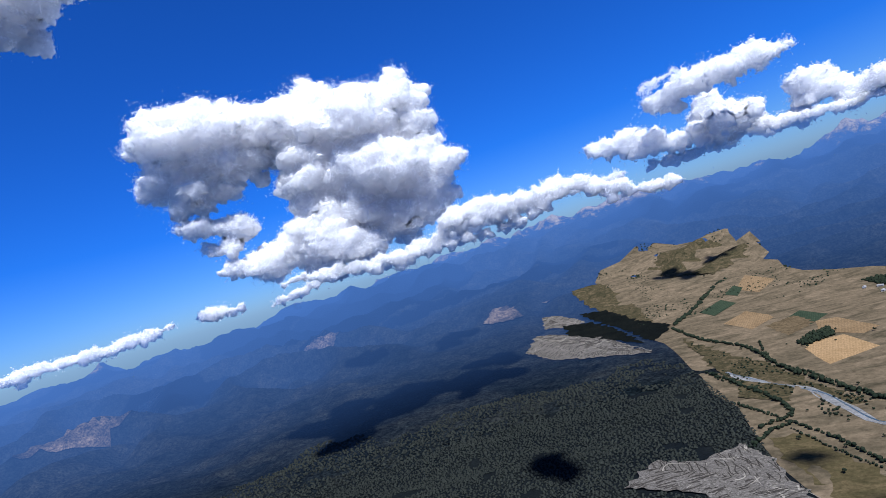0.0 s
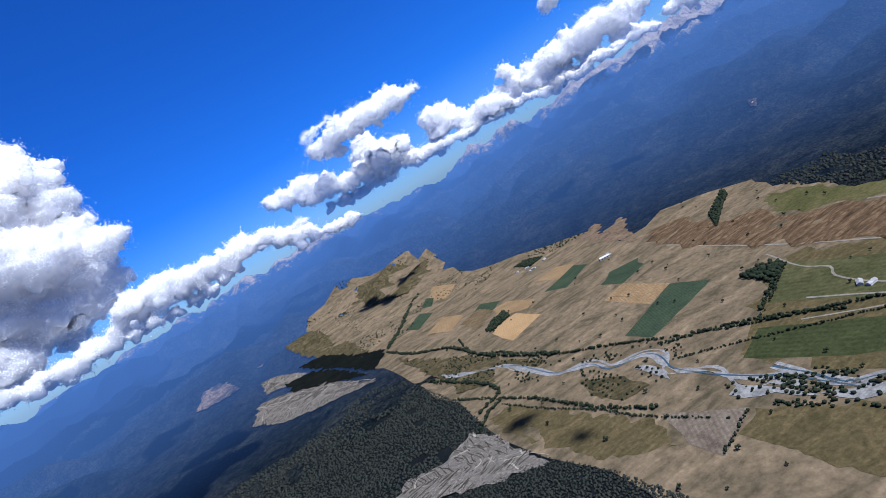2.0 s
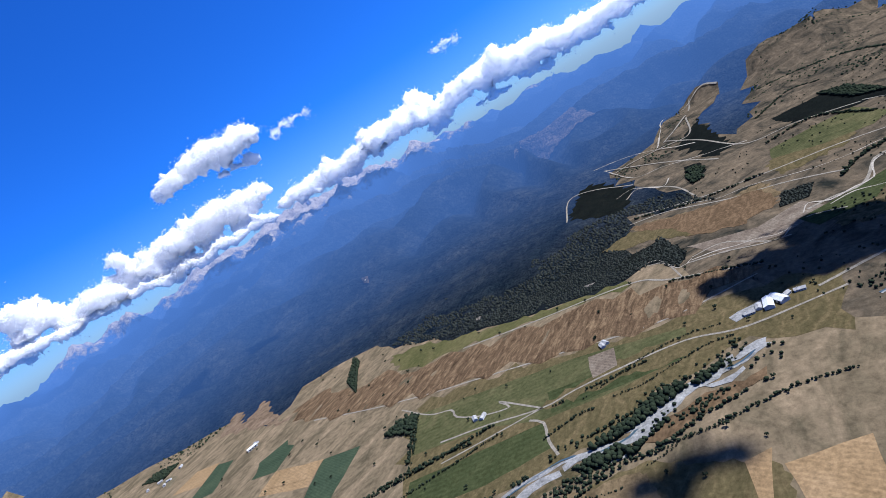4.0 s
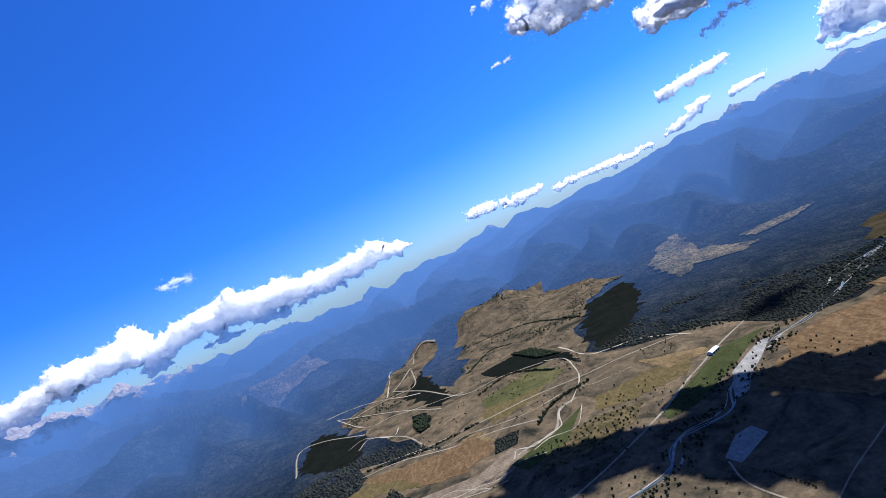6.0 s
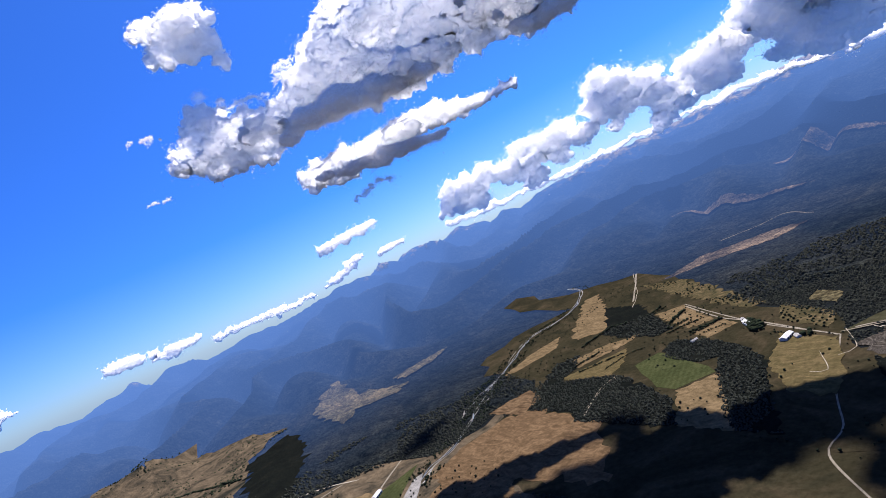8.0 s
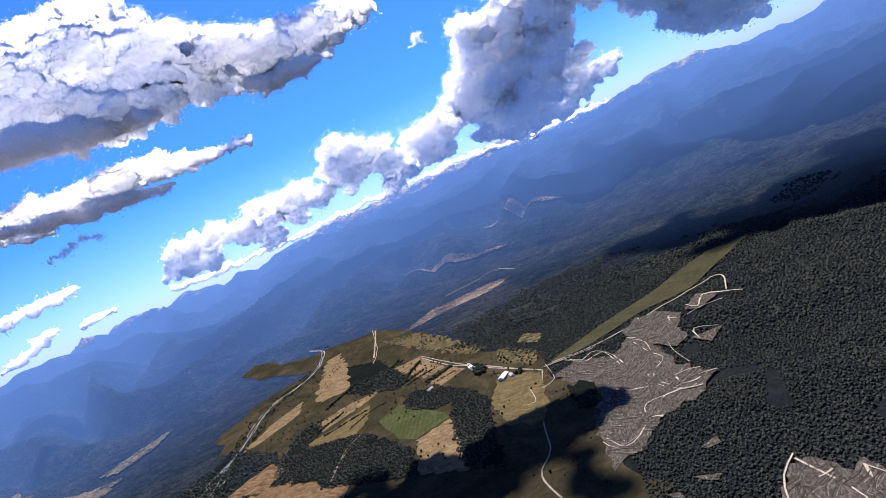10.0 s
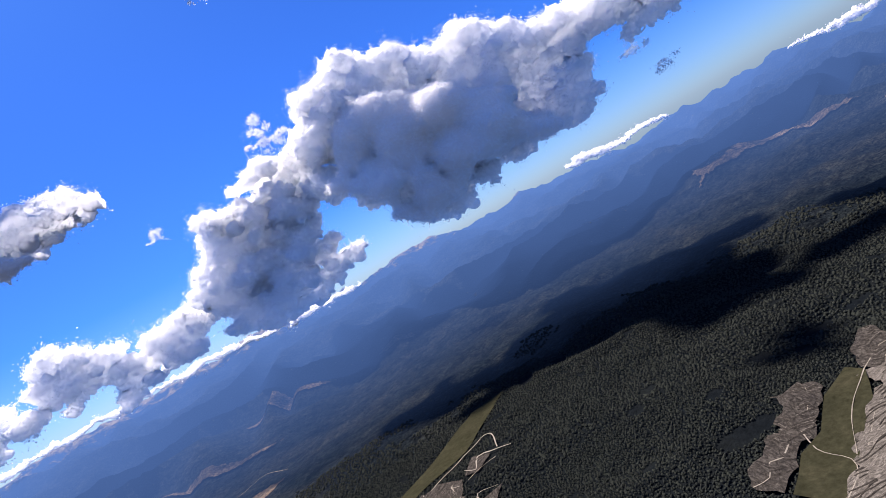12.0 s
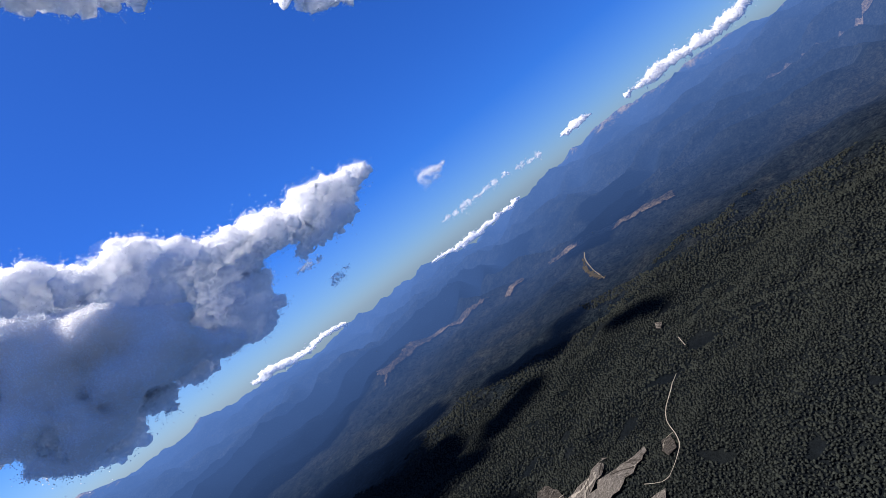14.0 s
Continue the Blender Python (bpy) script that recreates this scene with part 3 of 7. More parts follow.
patch("terrace_pasture", "terrace", "green terrace pasture above a brown scarp", "field", [(1051, 1134), (1060, 1020), (1075, 917), (1109, 659), (1136, 473), (1163, 491), (1144, 813), (1190, 1162), (1176, 1268)])
patch("slip_face", "slip", "bare brown triangular slip faces under the forest", "scarp", [(940, 1558), (1016, 1705), (1143, 1933), (1018, 1888), (1133, 2082), (961, 1981)])
patch("olive_pasture", "pasture_olive", "olive green dry pasture with faint streaks", "field", [(499, 456), (479, 299), (451, 173), (543, 199), (574, 356), (525, 457)])
patch("stubble_field", "stubble", "tan stubble field on the valley floor", "field", [(448, 167), (452, 103), (572, 112), (542, 197)])
patch("olive_pasture", "pasture_olive", "olive green dry pasture with faint streaks", "field", [(369, 641), (390, 423), (517, 477), (421, 657)])
patch("tan_pasture", "pasture_tan", "tan dried-out pasture with darker streaks", "field", [(391, 415), (396, 280), (482, 318), (554, 364), (524, 470)])
patch("ploughed_field", "ploughed", "greyish brown ploughed field with faint tracks", "field", [(322, 684), (328, 625), (419, 666), (352, 779)])
patch("olive_pasture", "pasture_olive", "olive green dry pasture with faint streaks", "field", [(178, 1004), (233, 779), (317, 692), (335, 779), (224, 1121), (169, 1127)])
patch("logged_clearing", "clearing", "pale grey logged clearing with slash and tracks", "clearing", [(-323, 2108), (-193, 2002), (-74, 1950), (36, 1890), (-78, 2174), (-115, 2317), (-278, 2416), (-351, 2464), (-416, 2487), (-445, 2282)])
skid_tracks(PATCHES[-1], 31)
patch("logged_clearing", "clearing", "pale grey logged clearing with slash and tracks", "clearing", [(-379, 2568), (-300, 2524), (-194, 2566), (-324, 2750), (-407, 2783)])
skid_tracks(PATCHES[-1], 62)
patch("bare_hillside", "bare_hill", "distant pale brown bare strip of hillside", "hillside", [(-674, 2829), (-575, 2848), (-509, 2869), (-612, 3043), (-685, 3023), (-728, 2868)])
patch("bare_hillside", "bare_hill", "distant pale brown bare strip of hillside", "hillside", [(-511, 3416), (-436, 3433), (-496, 3468), (-560, 3428)])
patch("bare_hillside", "bare_hill", "distant pale brown bare strip of hillside", "hillside", [(-390, 3073), (-328, 3112), (-366, 3116), (-428, 3074)])
patch("logged_clearing", "clearing", "pale grey logged clearing with slash and tracks", "clearing", [(180, 861), (148, 1051), (118, 1120), (39, 1065), (-38, 1098), (-99, 1004)])
skid_tracks(PATCHES[-1], 93)
patch("logged_clearing", "clearing_grey", "grey-brown logged slope with slash rows and tracks", "clearing", [(404, -930), (361, -920), (321, -835), (331, -774), (301, -697), (280, -628), (237, -675), (209, -743), (160, -774), (126, -838), (193, -894), (248, -1020), (298, -1070), (320, -998), (411, -1033), (449, -981)])
skid_tracks(PATCHES[-1], 124)
patch("logged_clearing", "clearing_grey", "grey-brown logged slope with slash rows and tracks", "clearing", [(272, -1058), (194, -1005), (182, -1112), (246, -1162), (286, -1133)])
skid_tracks(PATCHES[-1], 155)
patch("logged_clearing", "clearing_grey", "grey-brown logged slope with slash rows and tracks", "clearing", [(130, -941), (107, -989), (166, -977)])
skid_tracks(PATCHES[-1], 186)
patch("logged_clearing", "clearing_grey", "grey-brown logged slope with slash rows and tracks", "clearing", [(144, -1098), (107, -1144), (150, -1181), (175, -1117)])
skid_tracks(PATCHES[-1], 217)
patch("logged_clearing", "clearing_grey", "grey-brown logged slope with slash rows and tracks", "clearing", [(78, -489), (47, -471), (13, -474), (-58, -471), (-114, -480), (-144, -560), (-116, -594), (-88, -565), (-50, -583), (-38, -532), (-6, -581), (7, -561), (37, -593), (68, -588), (86, -510)])
skid_tracks(PATCHES[-1], 248)
patch("grass_strip", "strip_green", "long narrow green grass strip between dark woods", "field", [(460, -1045), (378, -1093), (287, -1178), (162, -1240), (58, -1386), (8, -1488), (114, -1446), (246, -1303), (332, -1224), (447, -1098), (491, -1032)])
patch("olive_pasture", "pasture_olive", "olive green dry pasture with faint streaks", "field", [(-88, -366), (-100, -447), (-12, -432)])
patch("pine_plantation", "forest_block", "dark green pine plantation block among fields", "plantation", [(1687, 597), (1957, 597), (2260, 823), (2227, 879), (1904, 853)])
patch("grassy_clearing", "clearing_olive", "olive grassy clearing in dark hill forest", "clearing", [(2093, -687), (2195, -791), (2039, -921), (2095, -1014), (2360, -898), (2677, -965), (2626, -845), (2457, -713)])
patch("grassy_clearing", "clearing_olive", "olive grassy clearing in dark hill forest", "clearing", [(2165, -1046), (2138, -1199), (2184, -1320), (2236, -1176), (2261, -1034)])
patch("grassy_clearing", "clearing_olive", "olive grassy clearing in dark hill forest", "clearing", [(538, -1197), (541, -1254), (609, -1300), (611, -1241)])
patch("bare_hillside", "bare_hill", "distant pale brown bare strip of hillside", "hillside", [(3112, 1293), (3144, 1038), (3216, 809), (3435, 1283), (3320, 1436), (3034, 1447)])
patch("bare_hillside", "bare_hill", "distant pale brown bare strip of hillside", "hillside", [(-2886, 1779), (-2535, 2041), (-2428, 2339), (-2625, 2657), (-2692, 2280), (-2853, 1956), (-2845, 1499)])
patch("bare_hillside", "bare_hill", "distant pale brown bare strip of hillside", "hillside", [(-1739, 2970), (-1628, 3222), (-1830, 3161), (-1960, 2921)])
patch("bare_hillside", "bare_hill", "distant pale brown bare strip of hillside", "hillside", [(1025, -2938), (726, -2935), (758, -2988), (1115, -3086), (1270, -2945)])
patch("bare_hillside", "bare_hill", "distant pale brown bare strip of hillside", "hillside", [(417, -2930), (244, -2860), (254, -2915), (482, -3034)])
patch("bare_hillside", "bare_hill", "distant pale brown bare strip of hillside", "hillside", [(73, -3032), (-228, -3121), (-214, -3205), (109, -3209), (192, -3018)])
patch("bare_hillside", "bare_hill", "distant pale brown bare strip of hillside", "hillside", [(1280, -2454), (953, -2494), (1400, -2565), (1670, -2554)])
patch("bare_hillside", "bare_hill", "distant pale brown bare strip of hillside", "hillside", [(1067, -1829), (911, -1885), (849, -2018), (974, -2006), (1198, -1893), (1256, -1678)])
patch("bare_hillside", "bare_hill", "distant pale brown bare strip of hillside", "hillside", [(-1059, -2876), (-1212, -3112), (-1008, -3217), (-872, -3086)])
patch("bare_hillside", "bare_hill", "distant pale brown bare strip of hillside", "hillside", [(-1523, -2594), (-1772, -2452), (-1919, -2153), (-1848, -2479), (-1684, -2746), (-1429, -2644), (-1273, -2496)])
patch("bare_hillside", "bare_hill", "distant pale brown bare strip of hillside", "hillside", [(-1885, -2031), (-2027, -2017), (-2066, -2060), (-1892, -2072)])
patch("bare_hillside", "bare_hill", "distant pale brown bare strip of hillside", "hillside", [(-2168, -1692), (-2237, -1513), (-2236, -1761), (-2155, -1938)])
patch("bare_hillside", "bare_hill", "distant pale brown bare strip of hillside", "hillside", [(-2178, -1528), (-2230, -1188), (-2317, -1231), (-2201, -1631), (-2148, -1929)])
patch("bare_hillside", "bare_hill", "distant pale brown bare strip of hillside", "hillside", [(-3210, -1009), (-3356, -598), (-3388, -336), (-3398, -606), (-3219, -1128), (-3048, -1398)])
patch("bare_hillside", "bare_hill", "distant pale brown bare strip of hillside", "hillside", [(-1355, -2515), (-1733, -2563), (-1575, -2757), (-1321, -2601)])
patch("silt_flat", "pond", "pale grey silt flat in a dark field", "field", [(834, -198), (879, -271), (919, -264), (913, -233), (865, -187)])
ribbon("river_bed", [(187, 1537), (234, 1427), (312, 1305), (330, 1211), (342, 1121), (393, 1065), (408, 1001), (463, 965), (467, 916), (450, 859), (468, 787), (473, 708), (509, 652), (505, 553)], 13.3, MATS["river"], "pale grey braided gravel bed of the river", "river", 0.6, 4.6, 9, 10)
ribbon("river_bar", [(187, 1537), (234, 1427), (312, 1305), (330, 1211), (342, 1121), (393, 1065), (408, 1001), (463, 965), (467, 916), (450, 859), (468, 787), (473, 708), (509, 652), (505, 553)], 5.5, MATS["river"], "pale gravel bar beside the main channel", "gravel", 0.9, 4.4, 89, 40)
ribbon("river_water", [(187, 1537), (234, 1427), (312, 1305), (330, 1211), (342, 1121), (393, 1065), (408, 1001), (463, 965), (467, 916), (450, 859), (468, 787), (473, 708), (509, 652), (505, 553)], 3.1, WATER, "narrow dark channel of river water on gravel", "water", 0.4, 4.9, 49, 22)
ribbon("river_bed", [(517, 703), (516, 645), (514, 591), (548, 557), (589, 488), (603, 438), (627, 392), (658, 373), (696, 337), (721, 297), (740, 246), (789, 213)], 14.4, MATS["river"], "pale grey braided gravel bed of the river", "river", 0.6, 4.6, 10, 10)
ribbon("river_bar", [(517, 703), (516, 645), (514, 591), (548, 557), (589, 488), (603, 438), (627, 392), (658, 373), (696, 337), (721, 297), (740, 246), (789, 213)], 5.9, MATS["river"], "pale gravel bar beside the main channel", "gravel", 0.9, 4.4, 90, 40)
ribbon("river_water", [(517, 703), (516, 645), (514, 591), (548, 557), (589, 488), (603, 438), (627, 392), (658, 373), (696, 337), (721, 297), (740, 246), (789, 213)], 3.4, WATER, "narrow dark channel of river water on gravel", "water", 0.4, 4.9, 50, 22)
ribbon("river_bed", [(842, 58), (871, 8), (887, -57), (910, -117), (983, -169), (994, -269), (1091, -333), (1196, -465), (1258, -640), (1464, -983)], 3.0, MATS["river"], "pale grey braided gravel bed of the river", "river", 0.6, 4.6, 11, 10)
ribbon("river_bar", [(842, 58), (871, 8), (887, -57), (910, -117), (983, -169), (994, -269), (1091, -333), (1196, -465), (1258, -640), (1464, -983)], 2.8, MATS["river"], "pale gravel bar beside the main channel", "gravel", 0.9, 4.4, 91, 40)
ribbon("river_water", [(842, 58), (871, 8), (887, -57), (910, -117), (983, -169), (994, -269), (1091, -333), (1196, -465), (1258, -640), (1464, -983)], 2.6, WATER, "narrow dark channel of river water on gravel", "water", 0.4, 4.9, 51, 22)
ribbon("farm_track", [(1073, 925), (1101, 716), (1141, 474), (1100, 379), (1047, 202)], 6.2, MATS["road"], "pale gravel farm track", "track", 0.12, 5.2, 12, 3)
ribbon("farm_track", [(904, 1386), (885, 1096), (891, 852), (912, 583), (931, 381), (1011, 214)], 4.9, MATS["road"], "pale gravel farm track", "track", 0.12, 5.2, 13, 3)
ribbon("farm_track", [(693, 784), (718, 680), (736, 570), (769, 516), (804, 442), (844, 329), (842, 233), (891, 91)], 4.9, MATS["road"], "pale gravel farm track", "track", 0.12, 5.2, 14, 3)
ribbon("farm_track", [(844, 991), (797, 876), (795, 814), (765, 783), (752, 709), (761, 650), (787, 687), (736, 570)], 4.4, MATS["road"], "pale gravel farm track", "track", 0.12, 5.2, 15, 3)
ribbon("farm_track", [(707, 587), (694, 553), (646, 527), (609, 499)], 5.4, MATS["road"], "pale gravel farm track", "track", 0.12, 5.2, 16, 3)
ribbon("farm_track", [(630, 746), (680, 661), (736, 570)], 3.9, MATS["road"], "pale gravel farm track", "track", 0.12, 5.2, 17, 3)
ribbon("farm_track", [(1381, -525), (1290, -394), (1167, -249), (1095, -167), (999, -29), (909, 128)], 6.0, MATS["road"], "pale gravel farm track", "track", 0.12, 5.2, 18, 3)
ribbon("farm_track", [(852, -186), (775, -177), (661, -212), (637, -175), (477, -217)], 3.3, MATS["road"], "pale gravel farm track", "track", 0.12, 5.2, 19, 3)
ribbon("farm_track", [(661, -212), (719, -290), (793, -418)], 2.6, MATS["road"], "pale gravel farm track", "track", 0.12, 5.2, 20, 3)
ribbon("farm_track", [(1227, 116), (1244, 73), (1261, 16), (1378, -23), (1397, -72)], 7.8, MATS["road"], "pale gravel farm track", "track", 0.12, 5.2, 21, 3)
ribbon("farm_track", [(1610, 533), (1559, 354), (1551, 187), (1559, 20), (1538, -124), (1535, -240), (1503, -398)], 6.2, MATS["road"], "pale gravel farm track", "track", 0.12, 5.2, 22, 3)
ribbon("farm_track", [(1177, 341), (1199, 276), (1127, 178), (1169, 149)], 3.6, MATS["road"], "pale gravel farm track", "track", 0.12, 5.2, 23, 3)
ribbon("farm_track", [(485, -1027), (440, -827), (399, -718), (398, -645), (314, -544)], 2.9, MATS["road"], "pale gravel farm track", "track", 0.12, 5.2, 24, 3)
ribbon("farm_track", [(993, -1371), (746, -1185), (485, -1027)], 3.6, MATS["road"], "pale gravel farm track", "track", 0.12, 5.2, 25, 3)
ribbon("farm_track", [(489, -1040), (367, -1067)], 3.0, MATS["road"], "pale gravel farm track", "track", 0.12, 5.2, 26, 3)
ribbon("farm_track", [(467, -1051), (325, -1099), (119, -1258)], 4.9, MATS["road"], "pale gravel farm track", "track", 0.12, 5.2, 27, 3)
ribbon("farm_track", [(-1977, -1560), (-1879, -1504), (-1587, -1250)], 4.5, MATS["road"], "pale gravel farm track", "track", 0.12, 5.2, 28, 3)
ribbon("farm_track", [(-376, 2368), (-234, 2295), (-109, 2035), (-13, 1959)], 6.2, MATS["road"], "pale gravel farm track", "track", 0.12, 5.2, 29, 3)
patch("scrubland", "scrub", "patchy brown and dark green riverside scrub", "scrub", [(164, 1577), (197, 1461), (275, 1409), (343, 1210), (371, 1207), (323, 1372), (290, 1546), (215, 1714), (136, 1975)])
patch("scrubland", "scrub", "patchy brown and dark green riverside scrub", "scrub", [(-135, 2678), (1, 2289), (85, 2200), (11, 2744), (-132, 3112), (-253, 3008)])
patch("scrubland", "scrub", "patchy brown and dark green riverside scrub", "scrub", [(507, 530), (544, 481), (585, 407), (607, 379), (576, 474), (530, 550)])
patch("scrubland", "scrub", "patchy brown and dark green riverside scrub", "scrub", [(1096, 74), (1087, -7), (1122, -127), (1200, -182), (1232, -58), (1200, 81)])
patch("scrubland", "scrub", "patchy brown and dark green riverside scrub", "scrub", [(242, 2904), (396, 2765), (590, 2904), (651, 3155), (398, 3304), (155, 3185)])
patch("farmyard", "farmyard", "farmyard ground with worn grass", "yard", [(723, 1942), (777, 1979), (781, 2059), (743, 2057)])
patch("logged_clearing", "clearing_grey", "grey-brown logged slope with slash rows and tracks", "clearing", [(195, -555), (184, -554), (191, -566), (208, -565)])
skid_tracks(PATCHES[-1], 930)
patch("logged_clearing", "clearing_grey", "grey-brown logged slope with slash rows and tracks", "clearing", [(154, -639), (136, -647), (140, -663), (162, -646)])
skid_tracks(PATCHES[-1], 961)
patch("logged_clearing", "clearing_grey", "grey-brown logged slope with slash rows and tracks", "clearing", [(163, -582), (145, -576), (140, -588), (174, -590)])
skid_tracks(PATCHES[-1], 992)
patch("logged_clearing", "clearing_grey", "grey-brown logged slope with slash rows and tracks", "clearing", [(112, -516), (106, -532), (118, -520)])
skid_tracks(PATCHES[-1], 1023)
patch("bare_hillside", "bare_hill", "distant pale brown bare strip of hillside", "hillside", [(2002, 2007), (1998, 1970), (2052, 2005), (2045, 2049)])
patch("logged_clearing", "clearing", "pale grey logged clearing with slash and tracks", "clearing", [(1231, 960), (1225, 941), (1253, 951), (1250, 969)])
skid_tracks(PATCHES[-1], 1054)
patch("logged_clearing", "clearing", "pale grey logged clearing with slash and tracks", "clearing", [(1202, 603), (1207, 585), (1218, 580), (1217, 610)])
skid_tracks(PATCHES[-1], 1085)
patch("logged_clearing", "clearing", "pale grey logged clearing with slash and tracks", "clearing", [(-991, -744), (-988, -732), (-1013, -737), (-1014, -756)])
skid_tracks(PATCHES[-1], 1116)
ribbon("farm_track", [(2261, 737), (2320, 647), (2345, 528), (2364, 432), (2619, 453)], 7.0, MATS["road"], "pale gravel farm track", "track", 0.12, 5.2, 37, 3)
ribbon("farm_track", [(2423, 534), (2210, 379), (1915, 227), (1912, 83), (1846, -66)], 6.0, MATS["road"], "pale gravel farm track", "track", 0.12, 5.2, 38, 3)
ribbon("farm_track", [(1555, 546), (1542, 427), (1459, 265), (1431, 144), (1366, 24)], 5.9, MATS["road"], "pale gravel farm track", "track", 0.12, 5.2, 39, 3)
ribbon("farm_track", [(1152, 348), (1149, 273), (1131, 200), (1131, 151)], 4.7, MATS["road"], "pale gravel farm track", "track", 0.12, 5.2, 40, 3)
ribbon("farm_track", [(1208, 445), (1192, 403), (1095, 355)], 3.7, MATS["road"], "pale gravel farm track", "track", 0.12, 5.2, 41, 3)
ribbon("farm_track", [(1188, 121), (1191, 107), (1174, 54)], 3.6, MATS["road"], "pale gravel farm track", "track", 0.12, 5.2, 42, 3)
ribbon("farm_track", [(979, -1351), (808, -1217), (684, -1151), (490, -1027)], 4.2, MATS["road"], "pale gravel farm track", "track", 0.12, 5.2, 43, 3)
ribbon("farm_track", [(1466, -1848), (1261, -1500)], 6.3, MATS["road"], "pale gravel farm track", "track", 0.12, 5.2, 44, 3)
ribbon("farm_track", [(-416, 2449), (-268, 2305), (-135, 2221), (-22, 1966)], 6.5, MATS["road"], "pale gravel farm track", "track", 0.12, 5.2, 45, 3)
patch("pine_plantation", "forest_block", "dark green pine plantation block among fields", "plantation", [(919, -720), (661, -709), (727, -811), (905, -917), (945, -931), (1078, -914)])
patch("pine_plantation", "forest_block", "dark green pine plantation block among fields", "plantation", [(682, -914), (590, -747), (550, -699), (470, -691), (545, -833), (601, -953), (664, -1025), (722, -1015)])
patch("pine_plantation", "forest_block", "dark green pine plantation block among fields", "plantation", [(821, -991), (742, -966), (715, -982), (673, -1028), (761, -1078), (843, -1084), (866, -1017)])
patch("pine_plantation", "forest_block", "dark green pine plantation block among fields", "plantation", [(1192, -1218), (1070, -1164), (956, -1152), (932, -1188), (1203, -1450), (1382, -1490)])
patch("pine_plantation", "forest_block", "dark green pine plantation block among fields", "plantation", [(369, -823), (332, -821), (336, -868), (407, -926)])
patch("pine_plantation", "forest_block", "dark green pine plantation block among fields", "plantation", [(1098, -766), (927, -760), (952, -932), (1126, -919), (1126, -994), (1186, -1085), (1238, -1031), (1148, -818)])
patch("green_pasture", "pasture_green", "bright green irrigated pasture near the river", "field", [(792, -861), (739, -847), (682, -914), (712, -942), (889, -1040), (922, -976)])
patch("tan_pasture", "pasture_tan", "tan dried-out pasture with darker streaks", "field", [(661, -709), (550, -699), (627, -823), (673, -912), (735, -840)])
patch("tan_pasture", "pasture_tan", "tan dried-out pasture with darker streaks", "field", [(1353, -1248), (1293, -1209), (1221, -1248), (1280, -1368), (1550, -1685), (1591, -1630)])
patch("tan_pasture", "pasture_tan", "tan dried-out pasture with darker streaks", "field", [(1119, -993), (1049, -1114), (1035, -1185), (1123, -1132), (1186, -1045)])
patch("tan_pasture", "pasture_tan", "tan dried-out pasture with darker streaks", "field", [(970, -968), (1018, -1069), (1029, -1053), (1094, -933)])
patch("tan_pasture", "pasture_tan", "tan dried-out pasture with darker streaks", "field", [(878, -1172), (826, -1213), (997, -1369), (1069, -1321)])
patch("tan_pasture", "pasture_tan", "tan dried-out pasture with darker streaks", "field", [(788, -1094), (743, -1165), (801, -1205), (852, -1141)])
patch("brown_pasture", "earth_field", "reddish brown dry pasture beside the river", "field", [(692, -539), (840, -720), (997, -755), (1091, -775), (1172, -734), (1189, -613), (1174, -479)])
patch("tan_pasture", "pasture_tan", "tan dried-out pasture with darker streaks", "field", [(1397, -1013), (1352, -1162), (1425, -1266), (1454, -1136), (1434, -986)])
ribbon("river_bed", [(1362, -729), (1411, -848), (1473, -1023), (1610, -1299), (1577, -1464), (1633, -1646), (1707, -1767), (1821, -1812)], 3.4, MATS["river"], "pale grey braided gravel bed of the river", "river", 0.6, 4.6, 46, 10)
ribbon("river_bar", [(1362, -729), (1411, -848), (1473, -1023), (1610, -1299), (1577, -1464), (1633, -1646), (1707, -1767), (1821, -1812)], 2.8, MATS["river"], "pale gravel bar beside the main channel", "gravel", 0.9, 4.4, 126, 40)
ribbon("river_water", [(1362, -729), (1411, -848), (1473, -1023), (1610, -1299), (1577, -1464), (1633, -1646), (1707, -1767), (1821, -1812)], 2.4, WATER, "narrow dark channel of river water on gravel", "water", 0.4, 4.9, 86, 22)
ribbon("farm_track", [(908, -746), (951, -867), (945, -931)], 3.9, MATS["road"], "pale gravel farm track", "track", 0.12, 5.2, 47, 3)
ribbon("skid_track", [(425, -1039), (389, -1018), (376, -1046), (341, -1031), (291, -945), (261, -906), (233, -899), (230, -858), (189, -815), (178, -830), (127, -836)], 1.9, MATS["skid"], "pale clay logging track winding over bare ground", "track", 0.45, 6.0, 48, 6)
ribbon("skid_track", [(278, -1036), (246, -972), (218, -931), (226, -904), (233, -899)], 2.2, MATS["skid"], "pale clay logging track winding over bare ground", "track", 0.45, 6.0, 49, 6)
ribbon("skid_track", [(295, -1065), (223, -1023), (196, -946), (171, -884)], 1.3, MATS["skid"], "pale clay logging track winding over bare ground", "track", 0.45, 6.0, 50, 6)
ribbon("skid_track", [(184, -805), (240, -783), (237, -740), (245, -700), (268, -678), (299, -713)], 1.3, MATS["skid"], "pale clay logging track winding over bare ground", "track", 0.45, 6.0, 51, 6)
ribbon("skid_track", [(173, -1134), (147, -1108), (134, -1156), (103, -1141), (58, -1118)], 2.9, MATS["skid"], "pale clay logging track winding over bare ground", "track", 0.45, 6.0, 52, 6)
ribbon("skid_track", [(118, -1262), (92, -1250), (89, -1143)], 3.0, MATS["skid"], "pale clay logging track winding over bare ground", "track", 0.45, 6.0, 53, 6)
ribbon("skid_track", [(160, -999), (148, -961), (156, -1006), (113, -990)], 1.6, MATS["skid"], "pale clay logging track winding over bare ground", "track", 0.45, 6.0, 54, 6)
